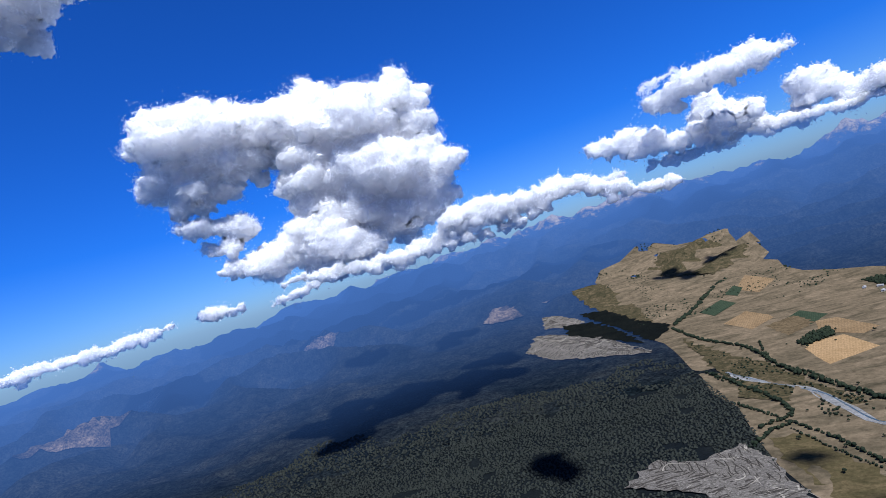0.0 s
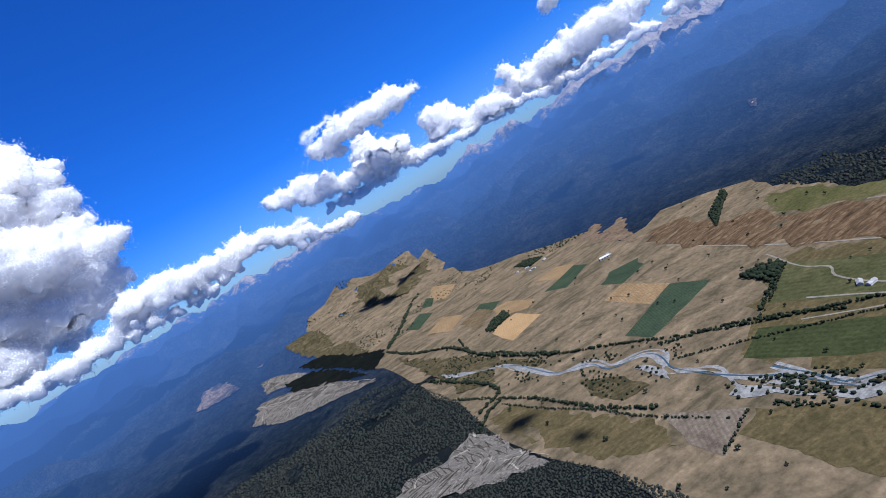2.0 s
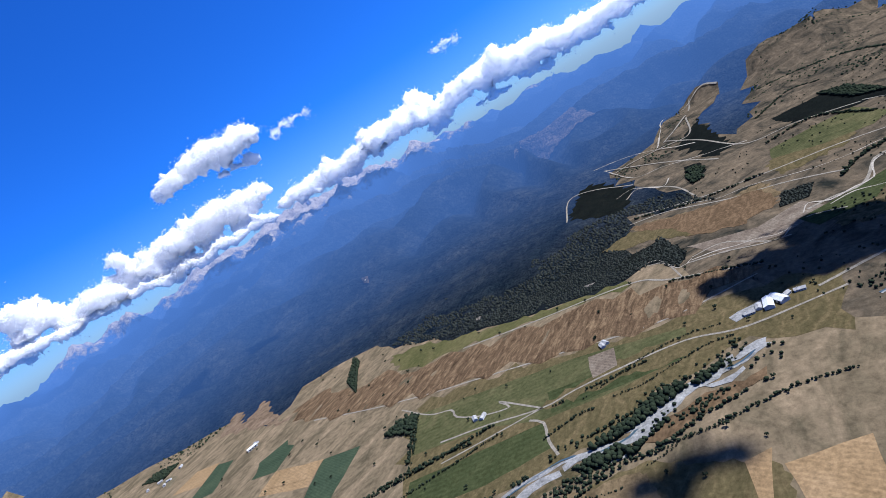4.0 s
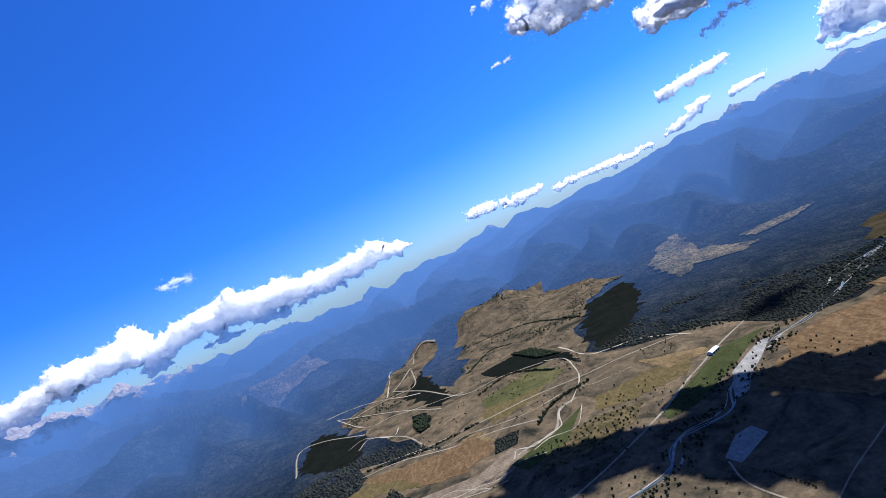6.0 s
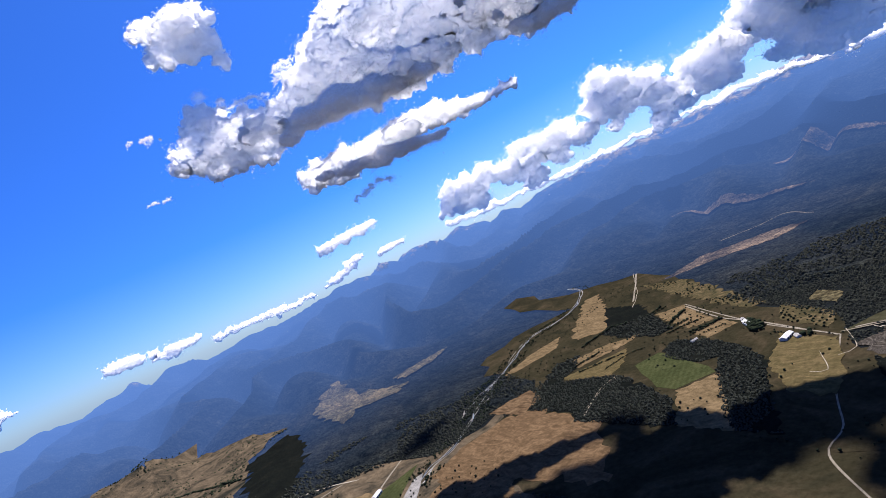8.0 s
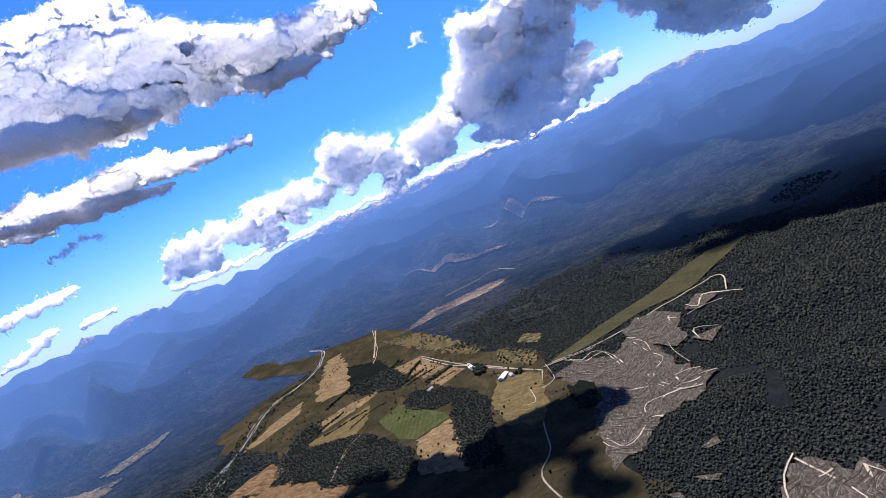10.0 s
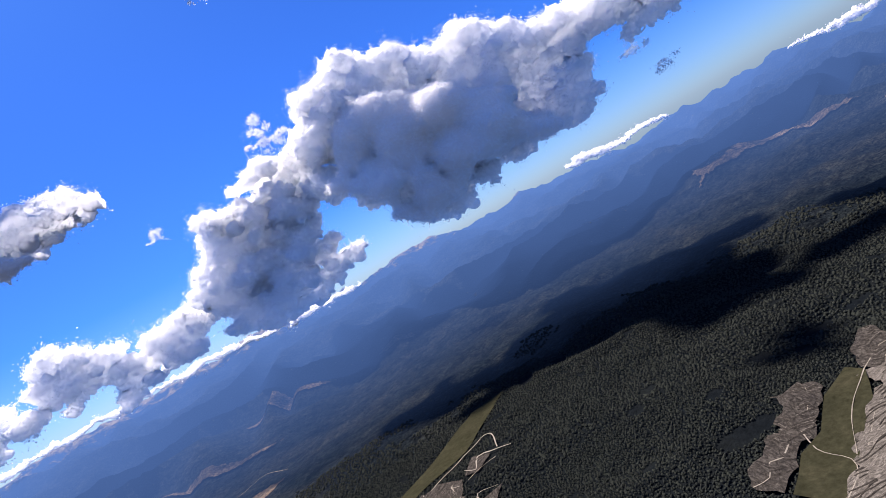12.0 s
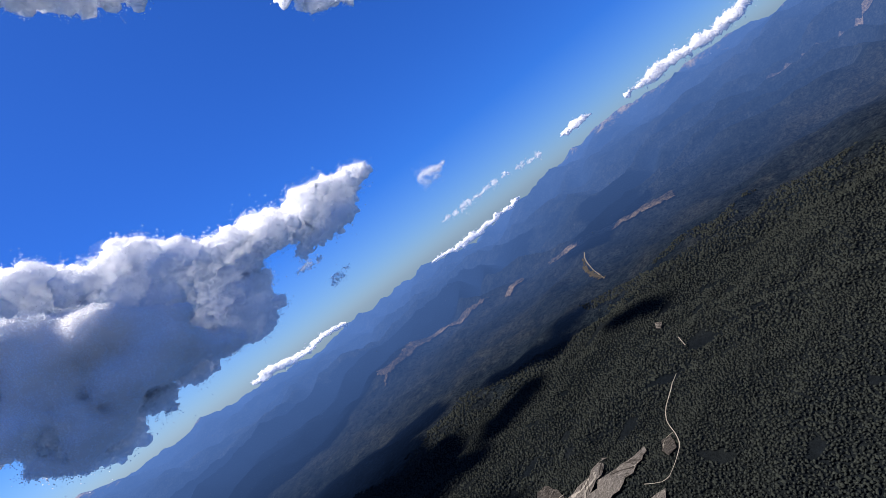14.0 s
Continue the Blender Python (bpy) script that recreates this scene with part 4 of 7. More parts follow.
ribbon("skid_track", [(44, -474), (18, -475), (-6, -484), (-41, -491), (-71, -494), (-101, -506), (-97, -527)], 1.6, MATS["skid"], "pale clay logging track winding over bare ground", "track", 0.45, 6.0, 55, 6)
ribbon("skid_track", [(60, -604), (76, -568), (78, -527), (70, -495)], 1.5, MATS["skid"], "pale clay logging track winding over bare ground", "track", 0.45, 6.0, 56, 6)
ribbon("skid_track", [(57, -595), (28, -552), (8, -518), (5, -492), (21, -477)], 1.7, MATS["skid"], "pale clay logging track winding over bare ground", "track", 0.45, 6.0, 57, 6)
ribbon("skid_track", [(-4, -568), (-30, -538), (-46, -502)], 1.3, MATS["skid"], "pale clay logging track winding over bare ground", "track", 0.45, 6.0, 58, 6)
ribbon("skid_track", [(-54, -584), (-78, -549), (-85, -521), (-71, -494)], 1.3, MATS["skid"], "pale clay logging track winding over bare ground", "track", 0.45, 6.0, 59, 6)
ribbon("skid_track", [(-93, -426), (-79, -412), (-63, -396)], 1.5, MATS["skid"], "pale clay logging track winding over bare ground", "track", 0.45, 6.0, 60, 6)
patch("pine_plantation", "forest_block", "dark green pine plantation block among fields", "plantation", [(1703, -335), (2175, -554), (2421, -573), (2358, -369), (1855, -208)])
patch("pine_plantation", "forest_block", "dark green pine plantation block among fields", "plantation", [(1901, 305), (1974, 263), (2541, 407), (2243, 474)])
patch("pine_plantation", "forest_block", "dark green pine plantation block among fields", "plantation", [(1145, 366), (1219, 356), (1378, 440), (1251, 456)])
patch("pine_plantation", "forest_block", "dark green pine plantation block among fields", "plantation", [(1928, 100), (1824, -44), (1843, -126), (2118, 14), (2080, 151)])
patch("green_pasture", "pasture_green", "bright green irrigated pasture near the river", "field", [(1070, -182), (1076, -247), (1167, -374), (1287, -520), (1288, -408), (1106, -184)])
patch("olive_pasture", "pasture_olive", "olive green dry pasture with faint streaks", "field", [(1262, -93), (1229, -165), (1236, -294), (1311, -358), (1356, -240), (1343, -102)])
patch("tan_pasture", "pasture_tan", "tan dried-out pasture with darker streaks", "field", [(1318, -285), (1290, -394), (1343, -389), (1450, -259)])
patch("olive_pasture", "pasture_olive", "olive green dry pasture with faint streaks", "field", [(1488, 144), (1537, 8), (1683, -54), (1809, 55), (1598, 184)])
patch("tan_pasture", "pasture_tan", "tan dried-out pasture with darker streaks", "field", [(1405, 442), (1273, 303), (1371, 155), (1498, 191), (1447, 303), (1519, 487), (1511, 537)])
patch("ploughed_field", "ploughed", "greyish brown ploughed field with faint tracks", "field", [(1144, 277), (1141, 165), (1206, 80), (1282, 122), (1220, 209), (1244, 357)])
patch("green_pasture", "pasture_green", "bright green irrigated pasture near the river", "field", [(1132, 104), (1175, 9), (1336, -71), (1255, 18), (1192, 134)])
patch("brown_pasture", "earth_field", "reddish brown dry pasture beside the river", "field", [(909, -394), (824, -441), (1142, -703), (1131, -485), (1050, -350)])
ribbon("farm_track", [(2361, 789), (2226, 618), (2071, 461), (1868, 305)], 6.3, MATS["road"], "pale gravel farm track", "track", 0.12, 5.2, 61, 3)
ribbon("farm_track", [(2405, 535), (2632, 464), (2948, 455)], 7.7, MATS["road"], "pale gravel farm track", "track", 0.12, 5.2, 62, 3)
ribbon("farm_track", [(1861, 844), (2154, 912), (2154, 801), (1997, 609)], 6.2, MATS["road"], "pale gravel farm track", "track", 0.12, 5.2, 63, 3)
ribbon("farm_track", [(1833, 605), (1906, 574), (1761, 438), (1583, 355)], 5.3, MATS["road"], "pale gravel farm track", "track", 0.12, 5.2, 64, 3)
patch("scrubland", "scrub", "patchy brown and dark green riverside scrub", "scrub", [(1034, -1447), (758, -1255), (715, -1271), (920, -1460), (1134, -1633), (1330, -1675)])
patch("scrubland", "scrub", "patchy brown and dark green riverside scrub", "scrub", [(637, -1144), (515, -1066), (527, -1154), (677, -1254)])
patch("logged_clearing", "clearing_grey", "grey-brown logged slope with slash rows and tracks", "clearing", [(-428, -703), (-431, -676), (-464, -672), (-494, -715), (-511, -765), (-501, -781), (-454, -749)])
skid_tracks(PATCHES[-1], 2015)
patch("logged_clearing", "clearing_grey", "grey-brown logged slope with slash rows and tracks", "clearing", [(-199, -578), (-221, -598), (-256, -626), (-297, -639), (-334, -679), (-371, -709), (-361, -748), (-329, -737), (-308, -745), (-309, -710), (-286, -702), (-277, -682), (-245, -676), (-225, -652), (-197, -645), (-181, -618)])
skid_tracks(PATCHES[-1], 2046)
patch("grass_strip", "strip_green", "long narrow green grass strip between dark woods", "field", [(-356, -691), (-300, -635), (-258, -622), (-203, -569), (-231, -517), (-285, -563), (-319, -590), (-375, -627), (-426, -693), (-421, -726)])
patch("logged_clearing", "clearing", "pale grey logged clearing with slash and tracks", "clearing", [(-353, -617), (-308, -591), (-283, -568), (-229, -521), (-268, -394), (-468, -634), (-444, -659), (-384, -637)])
skid_tracks(PATCHES[-1], 2077)
patch("logged_clearing", "clearing", "pale grey logged clearing with slash and tracks", "clearing", [(-415, -615), (-440, -607), (-487, -583), (-554, -577), (-586, -589), (-525, -622), (-483, -637), (-526, -633), (-576, -675), (-508, -652), (-468, -689), (-409, -692)])
skid_tracks(PATCHES[-1], 2108)
patch("logged_clearing", "clearing", "pale grey logged clearing with slash and tracks", "clearing", [(-424, -494), (-457, -490), (-484, -501), (-453, -551), (-422, -571)])
skid_tracks(PATCHES[-1], 2139)
ribbon("skid_track", [(-229, -521), (-268, -547), (-282, -572), (-277, -594), (-274, -617), (-284, -651)], 1.2, MATS["skid"], "pale clay logging track winding over bare ground", "track", 0.45, 6.0, 70, 6)
ribbon("skid_track", [(-292, -574), (-340, -627), (-391, -668), (-426, -693), (-471, -708), (-483, -697)], 1.1, MATS["skid"], "pale clay logging track winding over bare ground", "track", 0.45, 6.0, 71, 6)
ribbon("skid_track", [(-267, -647), (-240, -631), (-222, -638), (-204, -616), (-182, -616)], 1.2, MATS["skid"], "pale clay logging track winding over bare ground", "track", 0.45, 6.0, 72, 6)
ribbon("skid_track", [(-300, -663), (-338, -698), (-357, -722)], 1.3, MATS["skid"], "pale clay logging track winding over bare ground", "track", 0.45, 6.0, 73, 6)
ribbon("skid_track", [(-309, -572), (-356, -606), (-388, -621)], 1.2, MATS["skid"], "pale clay logging track winding over bare ground", "track", 0.45, 6.0, 74, 6)
ribbon("skid_track", [(-293, -572), (-321, -524), (-358, -522)], 1.2, MATS["skid"], "pale clay logging track winding over bare ground", "track", 0.45, 6.0, 75, 6)
ribbon("skid_track", [(-373, -612), (-383, -581), (-394, -562)], 1.0, MATS["skid"], "pale clay logging track winding over bare ground", "track", 0.45, 6.0, 76, 6)
ribbon("skid_track", [(-248, -471), (-261, -476), (-292, -473), (-333, -492)], 1.9, MATS["skid"], "pale clay logging track winding over bare ground", "track", 0.45, 6.0, 77, 6)
ribbon("skid_track", [(-775, -604), (-725, -594), (-686, -591), (-648, -575), (-602, -533), (-557, -504), (-524, -500), (-502, -500)], 1.1, MATS["skid"], "pale clay logging track winding over bare ground", "track", 0.45, 6.0, 78, 6)
ribbon("skid_track", [(-905, -645), (-868, -619)], 1.3, MATS["skid"], "pale clay logging track winding over bare ground", "track", 0.45, 6.0, 79, 6)
ribbon("skid_track", [(-603, -537), (-591, -551), (-569, -545)], 1.1, MATS["skid"], "pale clay logging track winding over bare ground", "track", 0.45, 6.0, 80, 6)
ribbon("skid_track", [(-502, -500), (-493, -510), (-492, -541)], 1.0, MATS["skid"], "pale clay logging track winding over bare ground", "track", 0.45, 6.0, 81, 6)
patch("pine_plantation", "forest_block", "dark green pine plantation block among fields", "plantation", [(-270, 2417), (-178, 2322), (-51, 2135), (24, 2033), (-62, 2336), (-173, 2545), (-296, 2555)])
patch("pine_plantation", "forest_block", "dark green pine plantation block among fields", "plantation", [(-40, 2306), (45, 2035), (129, 2207), (-90, 2634), (-220, 2686)])
ribbon("skid_track", [(122, 1105), (110, 1028), (116, 950), (121, 928)], 1.9, MATS["skid"], "pale clay logging track winding over bare ground", "track", 0.45, 6.0, 82, 6)
ribbon("skid_track", [(119, 960), (155, 945), (189, 882)], 1.5, MATS["skid"], "pale clay logging track winding over bare ground", "track", 0.45, 6.0, 83, 6)
ribbon("skid_track", [(-30, 1042), (-16, 1073), (46, 1052), (101, 1058), (110, 1028)], 1.6, MATS["skid"], "pale clay logging track winding over bare ground", "track", 0.45, 6.0, 84, 6)
ribbon("skid_track", [(46, 1052), (43, 985)], 1.3, MATS["skid"], "pale clay logging track winding over bare ground", "track", 0.45, 6.0, 85, 6)
ribbon("skid_track", [(-404, 2431), (-313, 2317), (-246, 2366), (-134, 2167), (-17, 2026), (32, 1901)], 1.9, MATS["skid"], "pale clay logging track winding over bare ground", "track", 0.45, 6.0, 86, 6)
ribbon("skid_track", [(-242, 2139), (-177, 2141), (-111, 2207)], 1.9, MATS["skid"], "pale clay logging track winding over bare ground", "track", 0.45, 6.0, 87, 6)
patch("scrubland", "scrub", "patchy brown and dark green riverside scrub", "scrub", [(168, 1351), (256, 1281), (282, 1365), (195, 1467)])
patch("scrubland", "scrub", "patchy brown and dark green riverside scrub", "scrub", [(329, 957), (347, 875), (399, 863), (396, 950), (350, 1030)])
patch("brown_pasture", "earth_field", "reddish brown dry pasture beside the river", "field", [(1433, 477), (1301, 345), (1263, 247), (1319, 160), (1444, 194), (1458, 272), (1484, 417), (1534, 540)])
patch("olive_pasture", "pasture_olive", "olive green dry pasture with faint streaks", "field", [(1364, 531), (1374, 470), (1301, 345), (1402, 411), (1489, 533), (1411, 603)])
patch("pasture", "pasture", "green and yellowish pasture crossed by farm tracks", "field", [(1649, 163), (1605, 47), (1607, -56), (1657, -102), (1824, -44), (1791, 57), (1742, 165)])
patch("pine_plantation", "forest_block", "dark green pine plantation block among fields", "plantation", [(1286, 163), (1289, 107), (1366, 90), (1371, 155)])
patch("pine_plantation", "forest_block", "dark green pine plantation block among fields", "plantation", [(1885, 5), (1855, -89), (1657, -155), (1806, -156), (2041, -84), (2142, 11)])
patch("pine_plantation", "forest_block", "dark green pine plantation block among fields", "plantation", [(1750, -227), (1629, -254), (1651, -316), (1834, -352), (1885, -277)])
patch("pine_plantation", "forest_block", "dark green pine plantation block among fields", "plantation", [(1826, 407), (1754, 371), (1796, 339), (1916, 367), (1942, 420)])
patch("pine_plantation", "forest_block", "dark green pine plantation block among fields", "plantation", [(1208, 465), (1224, 425), (1175, 354), (1232, 370), (1341, 436), (1311, 507), (1259, 551)])
ribbon("skid_track", [(1555, 388), (1497, 303), (1504, 223), (1469, 130), (1453, 38), (1475, -76), (1434, -144), (1431, -237)], 2.6, MATS["skid"], "pale clay logging track winding over bare ground", "track", 0.45, 6.0, 88, 6)
ribbon("skid_track", [(1213, 124), (1257, 112), (1235, 75), (1261, 30), (1277, -1), (1364, -17), (1397, -57)], 3.8, MATS["skid"], "pale clay logging track winding over bare ground", "track", 0.45, 6.0, 89, 6)
ribbon("skid_track", [(1214, 78), (1239, 34), (1232, -31), (1343, -73)], 2.6, MATS["skid"], "pale clay logging track winding over bare ground", "track", 0.45, 6.0, 90, 6)
ribbon("skid_track", [(1163, 341), (1169, 289), (1160, 251), (1164, 213), (1153, 176), (1169, 149)], 3.2, MATS["skid"], "pale clay logging track winding over bare ground", "track", 0.45, 6.0, 91, 6)
ribbon("skid_track", [(1215, 472), (1224, 425), (1145, 366), (1171, 341)], 2.2, MATS["skid"], "pale clay logging track winding over bare ground", "track", 0.45, 6.0, 92, 6)
ribbon("skid_track", [(2361, 789), (2092, 623), (2066, 505), (2002, 370), (1942, 222)], 3.7, MATS["skid"], "pale clay logging track winding over bare ground", "track", 0.45, 6.0, 93, 6)
ribbon("skid_track", [(1894, 657), (1938, 600), (1817, 482), (1885, 468)], 3.4, MATS["skid"], "pale clay logging track winding over bare ground", "track", 0.45, 6.0, 94, 6)
ribbon("skid_track", [(2361, 557), (2789, 560), (2849, 497), (2949, 411), (2896, 318)], 5.6, MATS["skid"], "pale clay logging track winding over bare ground", "track", 0.45, 6.0, 95, 6)
ribbon("skid_track", [(2424, 852), (2421, 692), (2357, 582), (2205, 400)], 4.1, MATS["skid"], "pale clay logging track winding over bare ground", "track", 0.45, 6.0, 96, 6)
ribbon("skid_track", [(1379, -53), (1549, -119), (1765, -127), (1855, -69)], 2.9, MATS["skid"], "pale clay logging track winding over bare ground", "track", 0.45, 6.0, 97, 6)
ribbon("skid_track", [(1934, -146), (1709, -188), (1654, -262), (1626, -325), (1549, -383), (1456, -428)], 5.9, MATS["skid"], "pale clay logging track winding over bare ground", "track", 0.45, 6.0, 98, 6)
patch("olive_pasture", "pasture_olive", "olive green dry pasture with faint streaks", "field", [(1086, -923), (966, -934), (971, -1005), (1020, -1091), (1086, -996), (1142, -930)])
patch("pine_plantation", "forest_block", "dark green pine plantation block among fields", "plantation", [(767, -976), (699, -986), (778, -1089), (884, -1104), (884, -1044)])
patch("pine_plantation", "forest_block", "dark green pine plantation block among fields", "plantation", [(358, -818), (330, -826), (347, -908), (385, -933), (398, -898)])
patch("logged_clearing", "clearing_grey", "grey-brown logged slope with slash rows and tracks", "clearing", [(266, -1026), (192, -958), (171, -987), (214, -1116), (280, -1161), (310, -1097)])
skid_tracks(PATCHES[-1], 3069)
patch("olive_pasture", "pasture_olive", "olive green dry pasture with faint streaks", "field", [(579, -920), (506, -821), (431, -803), (437, -881), (488, -1018), (613, -1078)])
patch("scarp", "scarp", "long bare brown terrace scarp cut by gullies", "scarp", [(1122, -747), (1123, -830), (1210, -878), (1242, -823), (1257, -753)])
ribbon("skid_track", [(434, -1045), (378, -1008), (347, -1028), (301, -952), (251, -898), (223, -837), (180, -800), (160, -807)], 1.6, MATS["skid"], "pale clay logging track winding over bare ground", "track", 0.45, 6.0, 100, 6)
ribbon("skid_track", [(293, -1062), (254, -1019), (234, -941), (221, -912), (240, -893)], 1.3, MATS["skid"], "pale clay logging track winding over bare ground", "track", 0.45, 6.0, 101, 6)
ribbon("skid_track", [(251, -762), (239, -742), (250, -703), (282, -684), (304, -704)], 1.1, MATS["skid"], "pale clay logging track winding over bare ground", "track", 0.45, 6.0, 102, 6)
ribbon("skid_track", [(169, -1085), (138, -1101), (98, -1104)], 1.8, MATS["skid"], "pale clay logging track winding over bare ground", "track", 0.45, 6.0, 103, 6)
ribbon("skid_track", [(926, -769), (941, -853), (936, -917)], 1.2, MATS["skid"], "pale clay logging track winding over bare ground", "track", 0.45, 6.0, 104, 6)
ribbon("skid_track", [(1487, -1859), (1276, -1549), (1227, -1437)], 1.8, MATS["skid"], "pale clay logging track winding over bare ground", "track", 0.45, 6.0, 105, 6)
ribbon("skid_track", [(1184, -2036), (1061, -2113), (984, -2185), (859, -2097)], 2.0, MATS["skid"], "pale clay logging track winding over bare ground", "track", 0.45, 6.0, 106, 6)
ribbon("skid_track", [(486, -1055), (444, -967), (466, -941)], 1.1, MATS["skid"], "pale clay logging track winding over bare ground", "track", 0.45, 6.0, 107, 6)
ribbon("skid_track", [(503, -965), (468, -890), (496, -888)], 1.0, MATS["skid"], "pale clay logging track winding over bare ground", "track", 0.45, 6.0, 108, 6)
patch("logged_clearing", "clearing_grey", "grey-brown logged slope with slash rows and tracks", "clearing", [(-562, -541), (-542, -517), (-560, -511), (-599, -543), (-592, -558)])
skid_tracks(PATCHES[-1], 3379)
patch("logged_clearing", "clearing_grey", "grey-brown logged slope with slash rows and tracks", "clearing", [(-1820, -1496), (-1612, -1293), (-1592, -1247), (-1808, -1460), (-1928, -1554)])
skid_tracks(PATCHES[-1], 3410)
patch("stubble_field", "stubble", "tan stubble field on the valley floor", "field", [(652, 1147), (712, 1157), (700, 1335), (633, 1322)])
patch("stubble_field", "stubble", "tan stubble field on the valley floor", "field", [(462, 1725), (531, 1628), (581, 1665), (544, 1832), (491, 1842)])
patch("tan_pasture", "pasture_tan", "tan dried-out pasture with darker streaks", "field", [(392, 1760), (486, 1830), (472, 1962), (375, 1916)])
patch("stubble_field", "stubble", "tan stubble field on the valley floor", "field", [(552, 238), (569, 208), (479, 209), (474, 219)])
patch("tan_pasture", "pasture_tan", "tan dried-out pasture with darker streaks", "field", [(515, 461), (526, 385), (551, 355), (511, 335), (446, 320), (443, 437)])
patch("earth_pasture", "earth_field", "reddish brown dry pasture beside the river", "field", [(608, 365), (654, 336), (686, 298), (699, 259), (711, 229), (727, 208), (702, 208), (677, 246), (654, 282), (622, 312), (602, 343)])
patch("gravel_bar", "river", "pale grey gravel bar of the braided river", "gravel", [(480, 603), (494, 584), (508, 556), (532, 546), (550, 534), (564, 517), (575, 488), (564, 480), (552, 502), (537, 520), (519, 532), (500, 538), (486, 551), (479, 577)], 1.5)
patch("gravel_bar", "river", "pale grey gravel bar of the braided river", "gravel", [(453, 718), (466, 682), (472, 647), (476, 600), (465, 621), (459, 656), (443, 669), (431, 689), (430, 713)], 1.5)
patch("gravel_bar", "river", "pale grey gravel bar of the braided river", "gravel", [(473, 688), (486, 666), (498, 637), (487, 628), (476, 643)], 1.5)
patch("gravel_bar", "river", "pale grey gravel bar of the braided river", "gravel", [(424, 944), (440, 932), (444, 904), (440, 876), (425, 839)], 1.5)
patch("gravel_bar", "river", "pale grey gravel bar of the braided river", "gravel", [(583, 486), (603, 466), (610, 438), (615, 411), (599, 436), (587, 462), (571, 478)], 1.5)
patch("gravel_bar", "river", "pale grey gravel bar of the braided river", "gravel", [(575, 454), (582, 419), (585, 394), (599, 381), (625, 374), (651, 365), (670, 348), (690, 337), (701, 323), (717, 307), (711, 296), (694, 312), (683, 329), (659, 339), (631, 353), (608, 365), (591, 376), (580, 393), (572, 425)], 1.5)
patch("gravel_bar", "river", "pale grey gravel bar of the braided river", "gravel", [(633, 399), (639, 377), (657, 354), (687, 344), (708, 332), (692, 356), (652, 372)], 1.5)
patch("gravel_bar", "river", "pale grey gravel bar of the braided river", "gravel", [(706, 324), (721, 311), (731, 295), (743, 275), (766, 263), (774, 253), (760, 250), (742, 261), (720, 270), (708, 292)], 1.5)
patch("gravel_bar", "river", "pale grey gravel bar of the braided river", "gravel", [(708, 291), (715, 267), (727, 248), (738, 239), (730, 235), (706, 253), (702, 279)], 1.5)
patch("gravel_bar", "river", "pale grey gravel bar of the braided river", "gravel", [(754, 255), (783, 237), (796, 220), (799, 207), (779, 208), (771, 224), (757, 242)], 1.5)
patch("gravel_bar", "river", "pale grey gravel bar of the braided river", "gravel", [(881, 261), (894, 246), (902, 228), (915, 207), (888, 207), (879, 225), (861, 248)], 1.5)
patch("gravel_bar", "river", "pale grey gravel bar of the braided river", "gravel", [(1046, -306), (1138, -355), (1182, -410), (1227, -468), (1218, -489), (1140, -421), (1098, -376), (1036, -333), (1023, -305)], 1.5)

# ---- clouds ----
def ball(level):
    bm = bmesh.new()
    bmesh.ops.create_icosphere(bm, subdivisions=level, radius=1)
    v = np.array([w.co[:] for w in bm.verts])
    f = np.array([[w.index for w in t.verts] for t in bm.faces])
    bm.free()
    return v, f


def billow(level, seed):
    """A ball with cauliflower bulges on bulges."""
    v, f = ball(level)
    rng = np.random.default_rng(seed)
    h = np.zeros(len(v))
    for count, amp in ((14, 0.30), (60, 0.15), (260, 0.075)):
        s = rng.normal(size=(count, 3))
        s /= np.linalg.norm(s, axis=1)[:, None]
        d = np.sqrt(np.maximum(0, 2 - 2 * (v @ s.T))).min(1)
        h += amp * np.sqrt(np.maximum(0, 1 - (d / (2.6 / math.sqrt(count))) ** 2))
    return v * (0.72 + h)[:, None], f


SMOOTH_BALL = ball(3)
PUFFS = {lv: [billow(lv, 50 * lv + k) for k in range(5)] for lv in (2, 3, 4, 5)}


def turn(rng):
    q = rng.normal(size=4)
    q /= np.linalg.norm(q)
    return np.array(Euler(rng.uniform(-3, 3, 3)).to_matrix())


def vnoise3(p, seed=0):
    """Smooth lattice noise in space, 0..1."""
    i = np.floor(p).astype(np.int64)
    f = p - i
    f = f * f * (3 - 2 * f)
    total = 0.0
    for dx in (0, 1):
        for dy in (0, 1):
            for dz in (0, 1):
                h = ((i[:, 0] + dx) * 374761393 + (i[:, 1] + dy) * 668265263 + (i[:, 2] + dz) * 2147483647 + seed * 974711) & 0xFFFFFFFF
                h = ((h ^ (h >> 13)) * 1274126177) & 0xFFFFFFFF
                h = ((h ^ (h >> 16)) & 0xFFFFFF) / float(0xFFFFFF)
                w = (f[:, 0] if dx else 1 - f[:, 0]) * (f[:, 1] if dy else 1 - f[:, 1]) * (f[:, 2] if dz else 1 - f[:, 2])
                total = total + h * w
    return total


